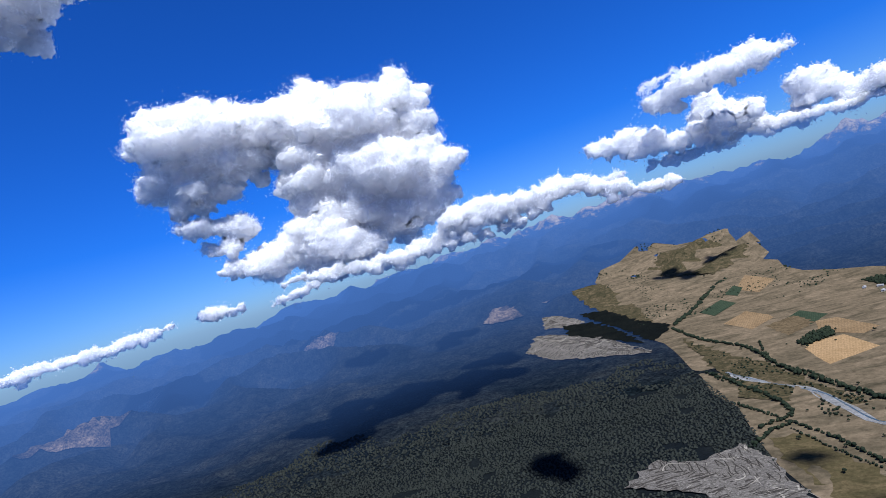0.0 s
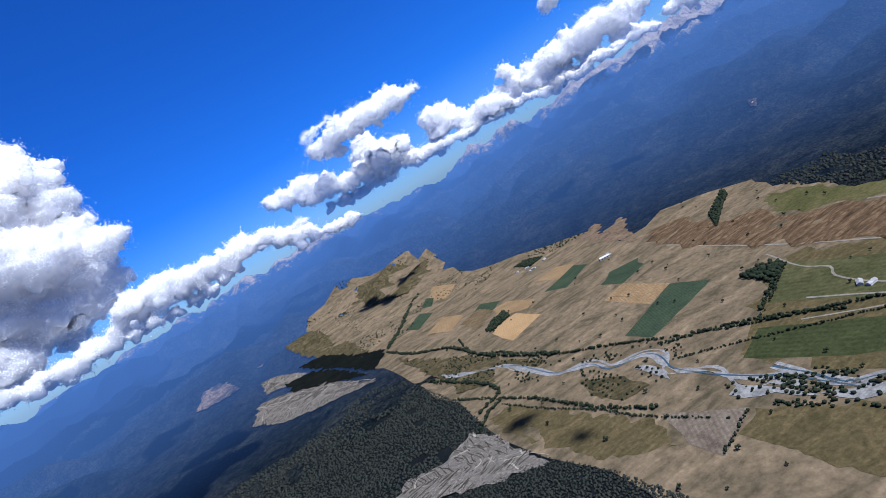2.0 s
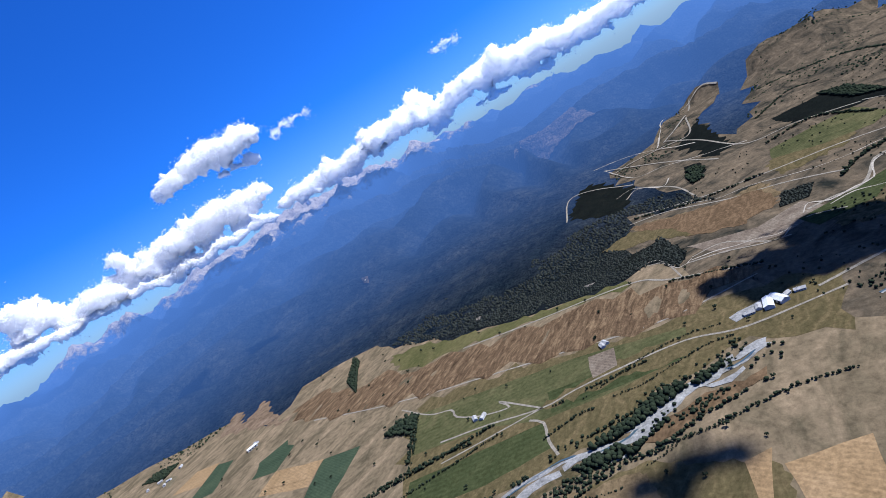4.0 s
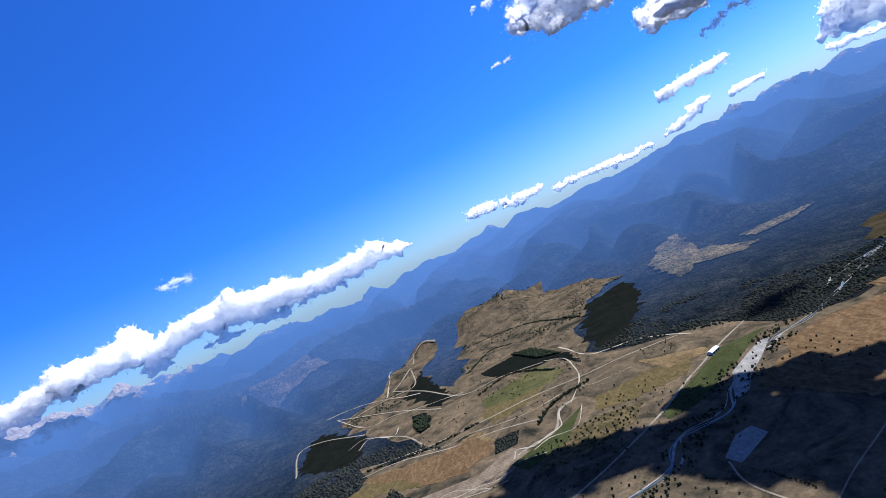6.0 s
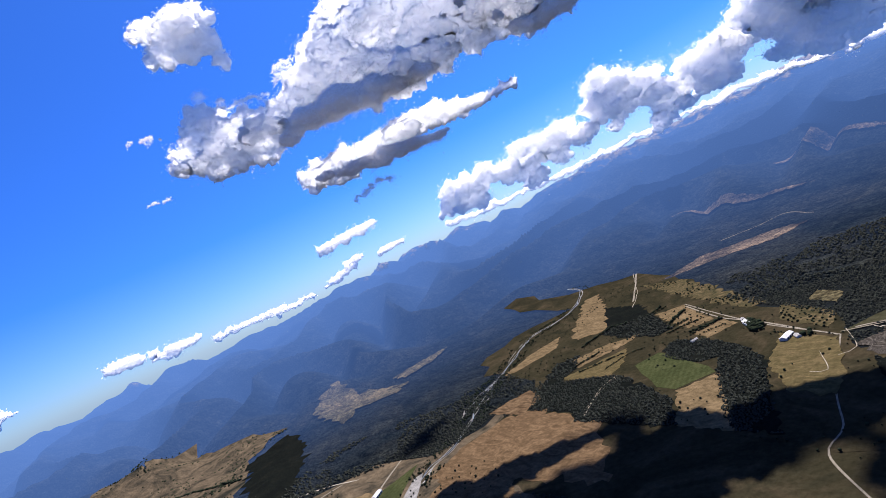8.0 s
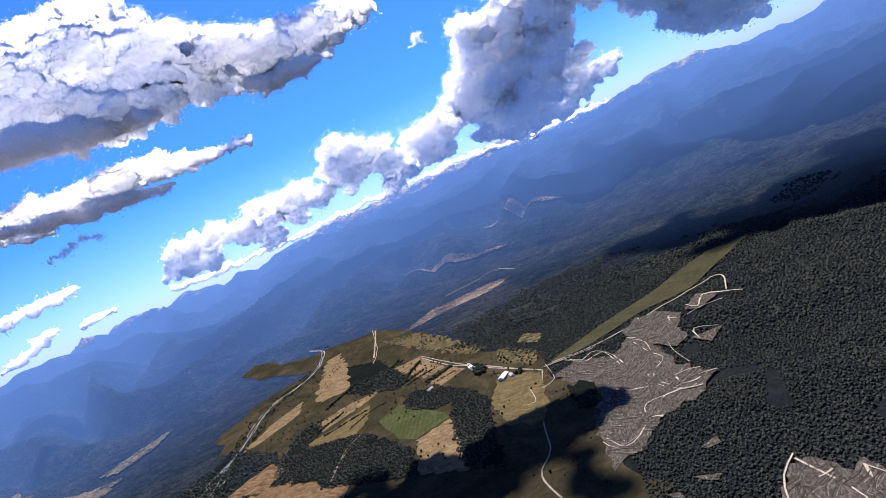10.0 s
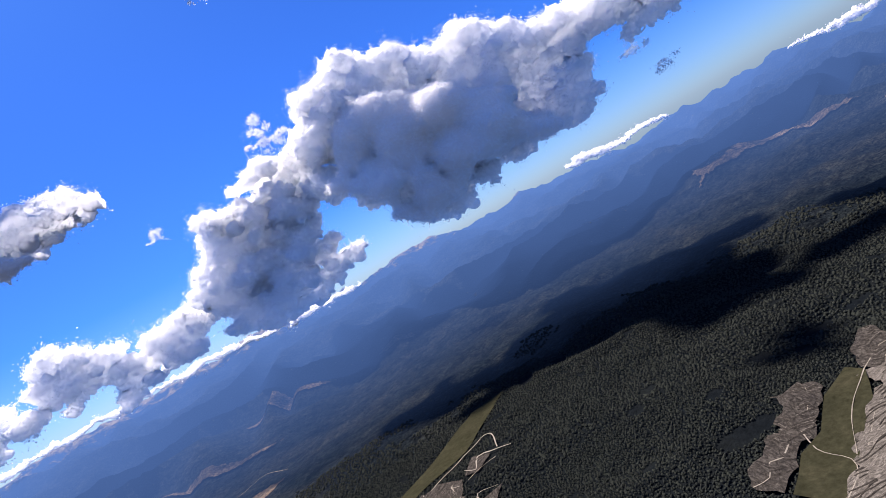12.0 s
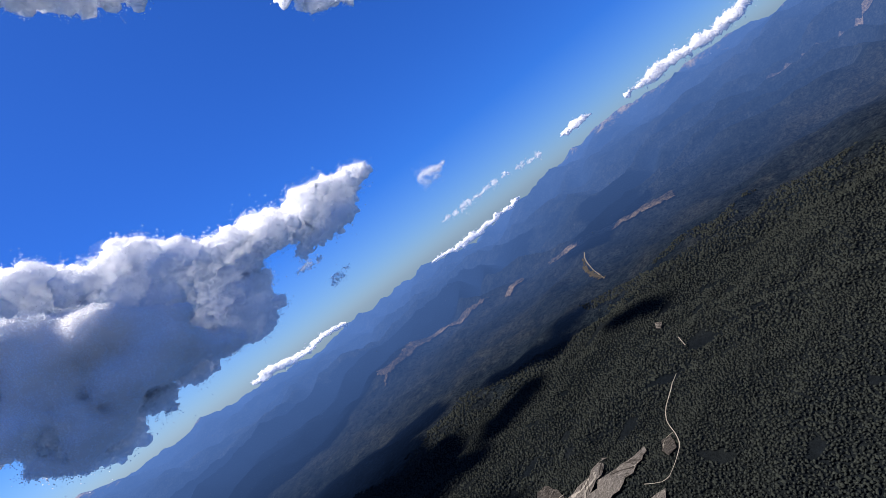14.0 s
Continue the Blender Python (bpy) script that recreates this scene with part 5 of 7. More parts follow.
def one_skin(verts, faces, cell, soft=0):
    """The outer skin of many overlapping puffs, as one closed mesh."""
    me = mesh_from("puffs", verts, faces, [])
    tmp = new("puffs", me)
    mod = tmp.modifiers.new("skin", "REMESH")
    mod.mode, mod.voxel_size, mod.adaptivity = "VOXEL", cell, 0.0
    if soft:
        mod = tmp.modifiers.new("soft", "SMOOTH")
        mod.factor, mod.iterations = 0.5, soft
    done = bpy.data.meshes.new_from_object(tmp.evaluated_get(bpy.context.evaluated_depsgraph_get()))
    bpy.data.objects.remove(tmp)
    bpy.data.meshes.remove(me)
    return done


def main_pieces(me):
    """The mesh without the small bits that hang loose beside its largest piece."""
    n = len(me.vertices)
    co, quads = np.empty(n * 3), np.empty(len(me.loops), np.int32)
    me.vertices.foreach_get("co", co)
    me.loops.foreach_get("vertex_index", quads)
    quads = quads.reshape(-1, 4)
    mark = np.arange(n)
    while True:
        around = mark[quads]
        low = around.min(1)
        if (around.max(1) == low).all():
            break
        for k in range(4):
            mark[quads[:, k]] = np.minimum(mark[quads[:, k]], low)
        mark = mark[mark]
        mark = mark[mark]
    names, where, counts = np.unique(mark, return_inverse=True, return_counts=True)
    if len(names) == 1:
        return me
    keep = counts[where] > 0.12 * counts.max()
    back = np.cumsum(keep) - 1
    done = mesh_from(me.name, co.reshape(-1, 3)[keep], back[quads[keep[quads[:, 0]]]], [])
    bpy.data.meshes.remove(me)
    return done


def fleece(name, co, nr, count, size, reach, seed, loose=0.0):
    """Small flocks strewn over a skin, drifting off it in clumps, thinner outwards."""
    rng = np.random.default_rng(seed)
    pick = rng.integers(len(co), size=count * 3)
    clump = 0.6 * vnoise3(co[pick] / (reach * 2.6) + 7, seed) + 0.4 * vnoise3(co[pick] / (reach * 1.0) + 3, seed + 1)
    keep = clump + 0.22 * nr[pick, 2] + rng.uniform(-0.12, 0.12, len(pick)) > 0.5 - loose
    pick, clump = pick[keep][:count], clump[keep][:count]
    n = len(pick)
    away = reach * (rng.exponential(1.0, n) * np.clip(2.6 * (clump - 0.42), 0.10, 1.0))
    centre = co[pick] + nr[pick] * away[:, None] + rng.normal(0, 0.14 * reach, (n, 3))
    u = rng.normal(size=(n, 3))
    u /= np.linalg.norm(u, axis=1)[:, None]
    w = np.cross(u, rng.normal(size=(n, 3)))
    w /= np.linalg.norm(w, axis=1)[:, None]
    s = (size * rng.uniform(0.5, 1.25, n))[:, None]
    v = np.stack([centre + u * s, centre - u * 0.5 * s + w * 0.85 * s, centre - u * 0.5 * s - w * 0.85 * s], 1).reshape(-1, 3)
    me = mesh_from(name, v, np.arange(3 * n).reshape(-1, 3), FLEECE)
    return me


MADE = []


def cloud(name, label, az, el, dist, lobes, seed, torn=False, fine=1.0, thin=False, fringed=False, grey=False, low=False, of=None):
    """A cumulus of lobes given as degrees aside, degrees up and degrees of radius from its middle, seen from the eye's height."""
    rng = np.random.default_rng(seed)
    vs, fs, count = [], [], 0
    mid = np.array([dist * math.sin(radians(az)), dist * math.cos(radians(az)), EYE_Z + dist * math.tan(radians(el))])

    def put(level, centre, size):
        nonlocal count
        v, f = SMOOTH_BALL if grey else PUFFS[level][rng.integers(5)]
        v = v @ turn(rng).T
        v[:, 2] = np.where(v[:, 2] < 0, v[:, 2] * 0.62, v[:, 2])
        vs.append(v * size + centre)
        fs.append(f + count)
        count += len(v)

    more = []
    row = sorted(lobes)
    for (a0, e0, r0), (a1, e1, r1) in zip(row, row[1:]) if low else ():
        n = int(min(12, (a1 - a0) / (0.45 * (r0 + r1))))
        for k in range(1, n):
            q = k / n
            more.append((a0 + (a1 - a0) * q, e0 + (e1 - e0) * q + rng.normal(0.1, 0.4) * min(r0, r1), (r0 + (r1 - r0) * q) * rng.uniform(0.55, 0.95)))
    for i, (da, de, rad) in enumerate(lobes):
        near = sorted((math.hypot(da - a, de - e), k) for k, (a, e, r) in enumerate(lobes) if k != i)[:5 if fine > 1 else 3]
        for d, k in near:
            a, e, r = lobes[k]
            if d < 3.6 * (rad + r):
                more.append(((da + a) / 2 + rng.normal(0, 0.1), (de + e) / 2 + rng.normal(0, 0.1), min(rad, r) * rng.uniform(0.7, 1.0)))
        for k in range(2 if rad > 0.75 else 4):
            wide = 1.3 if rad > 0.75 else 2.6
            more.append((da + rng.uniform(-wide, wide) * rad, de + rng.uniform(-0.5, 0.3) * rad, rad * rng.uniform(0.35, 0.7)))
    for da, de, rad in lobes + more:
        a, e = radians(az + da), radians(el + de)
        deep = dist + rng.normal(0, 0.4) * dist * radians(rad)
        c = np.array([deep * math.sin(a), deep * math.cos(a), EYE_Z + deep * math.tan(e)]) - mid
        size = dist * math.tan(radians(rad)) * (0.62 if torn else 0.92 if low else 0.84)
        put(4 if rad > 1.6 else 3, c, np.array([1.08, 1.08, 0.86]) * size)
        for k in range(1 if grey else 13 if rad > 1.6 else 8):
            d = rng.normal(size=3)
            d /= np.linalg.norm(d)
            put(3 if rad > 3.0 else 2, c + d * size * rng.uniform(0.72, 1.02), np.array([1.1, 1.1, 0.8]) * size * rng.uniform(0.14, 0.40))
    v, f = np.concatenate(vs), np.concatenate(fs)
    span = max(np.ptp(v, axis=0))
    cell = max(span / (170 * fine), dist * (0.0029 if fine > 1 else 0.0032))

    def skin(title, step, rough, mat):
        me = main_pieces(one_skin(v, f, step, 0 if not grey else 40 if dist < 2000 else 170))
        me.name = title
        n = len(me.vertices)
        co, nr = np.empty(n * 3), np.empty(n * 3)
        me.vertices.foreach_get("co", co)
        me.vertices.foreach_get("normal", nr)
        co, nr = co.reshape(-1, 3), nr.reshape(-1, 3)
        unit = min(dist * 0.0082, 0.5 * dist * radians(float(np.median([q[2] for q in lobes]))))
        push = sum(amp * (3.2 * np.abs(2 * vnoise3(co / (unit * sc) + 40, seed + k) - 1) - 1) for k, (sc, amp) in enumerate(((3.4, 0.62), (1.5, 0.42), (0.75, 0.30))))
        push = np.clip(push, -0.4, 1.6)
        co = co + nr * (push * unit * rough)[:, None]
        me.vertices.foreach_set("co", co.ravel())
        me.materials.clear()
        me.materials.append(mat)
        me.shade_smooth()
        return me, co, nr, unit

    # thin marks the sunward clouds: a whiter base colour makes up for backlight.
    me, co, nr, unit = skin(name, cell, 0.2 if grey else 0.85, GREY_CLOUD if grey else CLOUD if not thin else BRIGHT_CLOUD if dist < 2000 else SUNLIT_CLOUD)
    size = dist * 0.0012
    count = int(len(co) * cell * cell / (1.3 * size * size))
    if torn:
        me = fleece(name, co, nr, int(count * 0.9), size * 0.85, unit * 1.0, seed, 0.06)
        ob = new(name, me)
        ob.location = mid
        MADE.append(ob)
        return tagged(ob, label, "cloud", group="clouds in the sky", kind="stuff")
    ob = new(name, me)
    ob.location = mid
    if of is not None:
        ob.parent = MADE[of]
        ob.location = Vector(mid) - MADE[of].location
        veil = new("fringe", fleece("fringe", co, nr, int(count * 0.5), size, unit * 0.6, seed, 0.2))
        veil.parent = ob
        tagged(veil, "soft ragged edge of the grey base", kind="stuff")
        return tagged(ob, label)
    MADE.append(ob)
    fringe = new("fringe", fleece("fringe", co, nr, int(count * 0.28), size, unit * (0.75 if fringed else 0.55), seed))
    fringe.parent = ob
    tagged(fringe, "thin ragged white edge of the cloud", kind="stuff")
    return tagged(ob, label, "cloud", group="clouds in the sky")


cloud("cumulus_cloud", "towering white cumulus with grey shaded hollows", 333.9, 10.9, 3600, [(-11.9, 6.5, 3.8), (-7.5, 6.5, 3.9), (-2.8, 5.3, 3.1), (1.3, 5.9, 3.9), (5.5, 4.7, 3.9), (9.6, 5.1, 3.4), (11.0, 2.5, 2.4), (-13.4, 2.7, 2.8), (-9.8, 1.8, 2.8), (0.7, 0.0, 4.4), (5.5, -0.8, 4.7), (10.3, -1.7, 4.0), (6.3, -5.5, 3.7), (10.9, -5.2, 2.6), (-1.9, -4.7, 3.1), (-6.8, -6.6, 2.1), (1.3, -7.3, 3.2), (-9.9, -6.2, 1.4), (-12.9, -1.6, 1.1), (14.7, -1.5, 0.9)], 101, fine=1.6, fringed=True)
cloud("cumulus_cloud", "low white cumulus bank along the horizon", 349.3, 1.9, 3350, [(-2.8, 1.9, 1.2), (0.5, 1.6, 1.3), (3.7, 1.2, 1.2), (7.1, 1.3, 1.4), (9.8, 1.1, 1.0), (12.6, -0.5, 0.9), (15.6, -1.2, 0.7), (18.2, -1.5, 0.5), (-2.5, -0.8, 0.8), (1.4, -0.8, 0.8), (-9.8, -0.7, 1.1), (-17.4, -0.1, 0.8), (-14.2, -0.5, 0.8), (-6.4, -0.7, 0.8), (-20.6, 0.3, 0.5), (4.8, -0.5, 0.7)], 102, low=True)
cloud("cumulus_cloud", "small bright white cumulus cloud", 8.9, 4.4, 4000, [(-7.0, 1.0, 1.2), (-4.6, 1.1, 1.4), (-2.2, -0.0, 1.5), (0.3, -0.9, 1.3), (3.6, -1.5, 1.2), (6.5, -0.2, 0.8), (3.4, 0.6, 1.1)], 103)
cloud("cumulus_cloud", "small bright white cumulus cloud", 13.6, 8.3, 3700, [(-5.3, -0.6, 1.4), (-2.6, 0.2, 1.6), (0.3, 0.1, 1.7), (3.2, 0.1, 1.6), (4.4, 0.2, 0.9)], 104)
cloud("cloud_wisp", "thin torn white wisp of cloud", 8.7, 9.6, 3750, [(-1.2, -0.4, 0.8), (-0.2, 0.0, 0.8), (1.4, 0.3, 0.6)], 105, torn=True)
cloud("cumulus_cloud", "low white cumulus bank along the horizon", 25.9, 3.6, 4200, [(-6.5, 1.3, 1.4), (-5.1, 1.2, 0.9), (-13.9, 1.9, 1.5), (-10.8, 0.5, 1.1), (-7.5, -1.1, 1.0), (-3.6, -0.7, 1.2), (-1.0, -0.6, 1.3), (1.3, -0.8, 1.2), (1.8, 1.8, 0.9), (5.1, 0.3, 1.3), (8.4, 0.7, 1.4), (11.1, 1.1, 1.5), (14.0, 0.8, 1.3), (15.8, 0.6, 0.8), (2.7, -0.6, 1.0), (5.8, -1.4, 0.9), (8.9, -1.5, 0.8), (12.5, -0.7, 0.9), (-13.0, -0.7, 0.7), (-9.6, -1.4, 0.7), (-16.4, -0.6, 0.6)], 106, low=True)
cloud("cumulus_cloud", "small bright white cumulus cloud", 40.2, 9.0, 3800, [(-5.0, -0.1, 1.2), (-2.5, 0.5, 1.6), (-0.5, 0.8, 1.6), (2.0, 0.8, 1.3), (3.5, 0.7, 0.9), (0.6, -1.4, 0.6), (1.9, -1.3, 0.4)], 107)
cloud("cloud_wisp", "thin torn white wisp of cloud", 47.5, 8.7, 3800, [(-1.8, -0.2, 0.6), (0.2, 0.1, 0.5), (1.6, 0.2, 0.4)], 108, torn=True)
cloud("cumulus_cloud", "low white cumulus bank along the horizon", 48.4, 2.5, 4300, [(-5.3, -0.1, 0.8), (-2.6, 0.3, 1.0), (-0.1, 0.3, 1.1), (3.0, 0.2, 1.3), (5.2, 0.7, 1.3), (-2.0, -0.7, 0.6), (1.7, -0.8, 0.7)], 109, low=True)
cloud("cumulus_cloud", "low white cumulus bank along the horizon", 68.5, 2.4, 4300, [(-15.2, 0.6, 1.3), (-13.3, 1.0, 1.2), (-11.1, 0.8, 1.4), (-9.4, 1.9, 1.2), (-8.6, 0.1, 1.1), (-6.1, 0.6, 1.1), (-3.2, 0.6, 1.2), (-0.6, 1.0, 1.5), (1.3, 0.3, 1.3), (4.2, 0.1, 1.5), (7.0, -0.1, 1.4), (9.8, -0.4, 1.3), (12.8, -0.4, 1.2), (15.1, -0.6, 1.0), (17.2, -0.6, 0.4), (-8.1, -1.2, 0.7), (-2.4, -1.3, 0.7), (2.3, -1.3, 0.7), (8.2, -1.3, 0.7)], 110, thin=True, low=True)
cloud("cloud_wisp", "thin torn white wisp of cloud", 64.6, 7.5, 4000, [(-0.3, 0.0, 0.6), (0.3, -0.0, 0.4)], 111, torn=True)
cloud("cumulus_cloud", "small bright white cumulus cloud", 94.1, 1.6, 4300, [(-1.1, 0.1, 0.5), (-0.1, 0.1, 0.8), (1.2, -0.2, 0.6)], 112, thin=True)
cloud("cumulus_cloud", "small bright white cumulus cloud", 98.2, 1.0, 4300, [(-1.3, 0.0, 0.5), (-0.1, 0.0, 0.8), (1.4, -0.0, 0.6)], 113, thin=True)
cloud("cumulus_cloud", "low white cumulus bank along the horizon", 106.5, 0.3, 4350, [(-4.5, 0.1, 0.4), (-2.8, 0.1, 0.4), (-1.1, 0.1, 0.4), (0.6, 0.0, 0.5), (2.8, -0.2, 0.4), (5.1, -0.2, 0.3)], 114, thin=True, low=True)
cloud("cumulus_cloud", "small bright white cumulus cloud", 116.9, 4.0, 3900, [(-1.8, -0.1, 0.7), (-0.3, -0.0, 0.8), (1.7, 0.1, 0.8), (3.0, 0.3, 0.5), (-2.6, -0.3, 0.4)], 115, thin=True)
cloud("cumulus_cloud", "small bright white cumulus cloud", 120.7, 1.3, 4250, [(0.0, 0.1, 0.5), (1.2, 0.1, 0.4), (-1.2, -0.1, 0.4)], 116, thin=True)
cloud("cumulus_cloud", "small bright white cumulus cloud", 115.5, 1.1, 4300, [(1.5, 0.6, 0.4), (0.6, 0.1, 0.5), (-0.5, -0.2, 0.5), (-1.6, -0.5, 0.4)], 117, thin=True)
cloud("cumulus_cloud", "large backlit cumulus, dazzling edges, flat grey base", 127.6, 18.5, 1500, [(2.3, 6.6, 2.1), (4.2, 5.4, 1.5), (-3.0, 5.1, 2.3), (-5.3, 3.7, 2.1), (-0.3, 3.1, 3.1), (3.8, 1.7, 3.1), (7.3, 1.5, 3.1), (11.4, -0.0, 3.1), (15.4, -1.6, 3.1), (19.6, -1.6, 2.8), (23.4, -1.0, 2.6), (25.8, -0.9, 1.5), (-8.2, 0.4, 3.1), (-4.0, -0.5, 3.1), (0.6, -2.1, 2.8), (4.5, -2.4, 2.3), (-12.9, -1.8, 2.5), (-17.6, -2.3, 2.0), (-20.2, 0.6, 1.6), (-22.9, -2.7, 1.8), (-20.5, -4.0, 1.5), (-16.6, -4.2, 1.5), (13.1, -2.9, 2.3)], 118, fine=1.6, fringed=True, thin=True)
cloud("cumulus_cloud", "small bright white cumulus cloud", 126.3, 10.7, 1550, [(-10.7, -0.7, 1.6), (-7.7, -0.1, 1.8), (-4.4, -0.3, 1.9), (-0.9, 0.1, 2.0), (2.7, 0.4, 1.8), (5.4, -0.1, 1.5), (8.2, -0.3, 0.8), (11.4, -0.3, 0.5), (-13.7, 1.5, 0.8), (9.6, -0.3, 0.5)], 119, thin=True)
cloud("cumulus_cloud", "small bright white cumulus cloud", 109.0, 25.9, 1550, [(-1.3, 0.9, 2.1), (1.4, 1.7, 2.0), (2.1, -0.6, 1.6), (-1.7, -1.0, 1.4), (-3.2, 1.5, 1.3), (2.8, -2.4, 0.8)], 120, thin=True)
cloud("cumulus_cloud", "bright lumpy cumulus bank above the haze", 134.7, 3.3, 4000, [(-5.9, 0.5, 1.2), (-4.2, 0.4, 1.2), (-1.9, 0.4, 1.3), (-7.2, -1.2, 0.8), (-3.8, -1.5, 1.2), (0.2, -0.2, 1.2), (3.0, 1.0, 1.0), (5.9, 0.9, 1.3), (8.3, -0.1, 1.3), (2.9, -1.9, 1.1), (2.7, 1.7, 0.7)], 121, fringed=True, thin=True, low=True)
cloud("cumulus_cloud", "bright lumpy cumulus bank above the haze", 150.6, 3.8, 3950, [(-4.2, 3.2, 1.5), (-3.5, 0.7, 1.7), (-5.5, 1.5, 1.1), (-1.0, 1.3, 1.6), (0.6, -0.5, 1.6), (3.8, 0.4, 1.6), (6.8, 0.8, 1.9), (-0.2, -2.5, 1.0), (5.4, -1.4, 1.6), (-4.4, -1.3, 0.8), (2.1, -2.3, 0.8)], 122, fringed=True, thin=True, low=True)
cloud("cumulus_cloud", "tall bright cumulus towers heaped together", 166.5, 5.0, 3800, [(-3.4, 7.2, 1.5), (-2.5, 5.6, 2.0), (0.3, 5.5, 2.2), (3.1, 4.3, 2.0), (5.0, 2.4, 1.7), (-4.0, 3.5, 2.0), (-1.2, 2.3, 2.3), (1.0, 0.8, 1.5), (-6.2, 1.1, 2.0), (-4.2, -0.8, 1.8), (-1.1, -2.7, 1.5), (2.3, -2.5, 1.4), (5.7, -2.2, 1.2), (8.0, -2.1, 1.2), (-5.7, -3.0, 1.1), (-1.9, -4.6, 1.0), (2.6, -4.2, 0.9), (-3.0, 0.9, 2.0), (0.6, -1.2, 1.7), (3.0, 0.5, 1.7), (-3.6, -3.3, 1.4), (4.6, -3.4, 1.0), (0.5, -4.2, 1.0)], 123, fine=1.6, fringed=True, thin=True)
cloud("cumulus_cloud", "small bright white cumulus cloud", 169.8, 12.4, 3700, [(0.1, -2.6, 2.0), (2.1, -3.6, 1.4), (-0.1, 2.0, 1.3), (-2.2, 1.2, 0.9), (0.1, 3.0, 0.6)], 124, thin=True)
cloud("cumulus_cloud", "huge cumulus with bright white edges", 195.7, 9.6, 3700, [(-13.2, 9.2, 2.6), (-17.5, 7.8, 2.6), (-9.2, 7.4, 2.9), (-5.3, 5.5, 2.6), (-0.9, 5.6, 2.6), (-14.3, 4.6, 4.1), (-9.5, 2.2, 4.2), (-4.4, 1.4, 3.7), (1.5, 3.1, 2.9), (5.1, 1.8, 2.4), (9.4, 1.8, 2.4), (12.5, 0.7, 2.1), (16.1, 1.6, 2.2), (18.7, 0.7, 2.2), (21.1, 1.1, 1.6), (17.3, -1.5, 1.8), (14.3, -1.5, 1.6), (-4.1, -3.6, 3.2), (-10.1, -3.5, 3.7), (-14.6, -0.6, 3.6), (-20.0, 0.3, 2.3), (-9.7, -7.3, 2.4), (-13.4, -5.3, 2.4), (-1.5, -5.6, 2.1), (3.8, -4.8, 2.1), (6.3, -2.5, 1.9), (6.2, -4.9, 1.7), (7.4, -5.0, 1.2), (3.7, -0.5, 2.0), (-0.6, 0.6, 2.2), (4.2, -6.3, 1.3), (0.8, -2.6, 1.4)], 125, fine=1.6, fringed=True, thin=True)
cloud("cloud_wisp", "thin torn white wisp of cloud", 223.9, 6.4, 3500, [(-0.8, -0.1, 0.9), (-0.1, 0.0, 0.7), (0.9, 0.1, 0.4)], 126, torn=True)
cloud("cloud_wisp", "thin torn white wisp of cloud", 207.5, 5.9, 3400, [(0.3, 0.0, 0.6), (-0.3, -0.0, 0.4)], 127, torn=True)
cloud("cloud_wisp", "thin torn white wisp of cloud", 209.4, 3.2, 3400, [(0.2, 0.2, 0.6), (-0.2, -0.2, 0.4)], 128, torn=True)
cloud("cumulus_cloud", "small bright white cumulus cloud", 168.0, 37.9, 3600, [(-1.4, 0.7, 4.0), (2.5, -1.2, 2.3), (5.2, 0.6, 2.1), (-2.1, -2.4, 2.2), (-4.7, 0.1, 3.3), (0.5, 2.2, 3.7)], 129, thin=True)
cloud("cloud_wisp", "thin torn white wisp of cloud", 174.5, 30.2, 3600, [(-0.6, -0.1, 0.6), (0.6, 0.1, 0.5)], 130, torn=True)
cloud("cumulus_cloud", "small bright white cumulus cloud", 204.0, 36.3, 3600, [(-7.9, 2.3, 1.9), (-3.4, 1.4, 2.2), (1.2, -0.9, 2.0), (5.4, -2.1, 1.3), (10.3, -4.2, 0.9), (-5.7, 3.6, 2.7)], 131, thin=True)
cloud("cumulus_cloud", "small bright white cumulus cloud", 224.9, 25.9, 3600, [(-2.7, 1.8, 1.1), (-0.2, -0.2, 1.3), (2.9, -1.6, 0.9)], 132, thin=True)
cloud("cumulus_cloud", "small bright white cumulus cloud", 238.2, 1.7, 4200, [(-0.1, 0.1, 0.6), (1.0, -0.0, 0.4), (-0.9, -0.1, 0.4)], 133, thin=True)
cloud("cumulus_cloud", "small bright white cumulus cloud", 249.9, 1.1, 4250, [(-3.1, 0.1, 0.7), (-1.3, 0.0, 0.7), (1.1, -0.1, 0.7), (3.0, -0.2, 0.7), (5.3, 0.3, 0.7), (-5.1, -0.0, 0.4)], 134)
cloud("cumulus_cloud", "low white cumulus bank along the horizon", 223.4, -1.2, 4300, [(-2.9, -0.0, 0.3), (-0.4, -0.2, 0.4), (2.3, -0.1, 0.4), (5.9, 0.3, 0.3), (-4.8, 0.1, 0.2)], 135, thin=True, low=True)
cloud("cumulus_cloud", "low white cumulus bank along the horizon", 202.5, -0.7, 4300, [(-2.9, 0.3, 0.5), (-0.4, -0.2, 0.4), (3.3, 0.0, 0.4), (-4.9, 0.2, 0.4), (5.0, -0.3, 0.3)], 136, thin=True, low=True)
cloud("cumulus_cloud", "small bright white cumulus cloud", 311.5, 29.5, 2500, [(-1.0, 0.4, 5.3), (0.1, -1.6, 1.4), (0.9, 1.2, 2.4)], 137)
cloud("cumulus_cloud", "small bright white cumulus cloud", 317.0, 30.2, 2500, [(-0.8, 0.2, 1.2), (0.8, -0.2, 0.6)], 138)
cloud("cumulus_cloud", "low white cumulus bank along the horizon", 309.0, 0.8, 4350, [(-7.4, -0.7, 0.7), (-4.7, -0.1, 0.6), (-2.3, 0.1, 0.7), (-0.7, 0.1, 0.5), (2.6, -0.1, 0.6), (4.8, 0.3, 0.7), (6.6, 0.2, 0.7), (1.0, 0.1, 0.5)], 139, low=True)
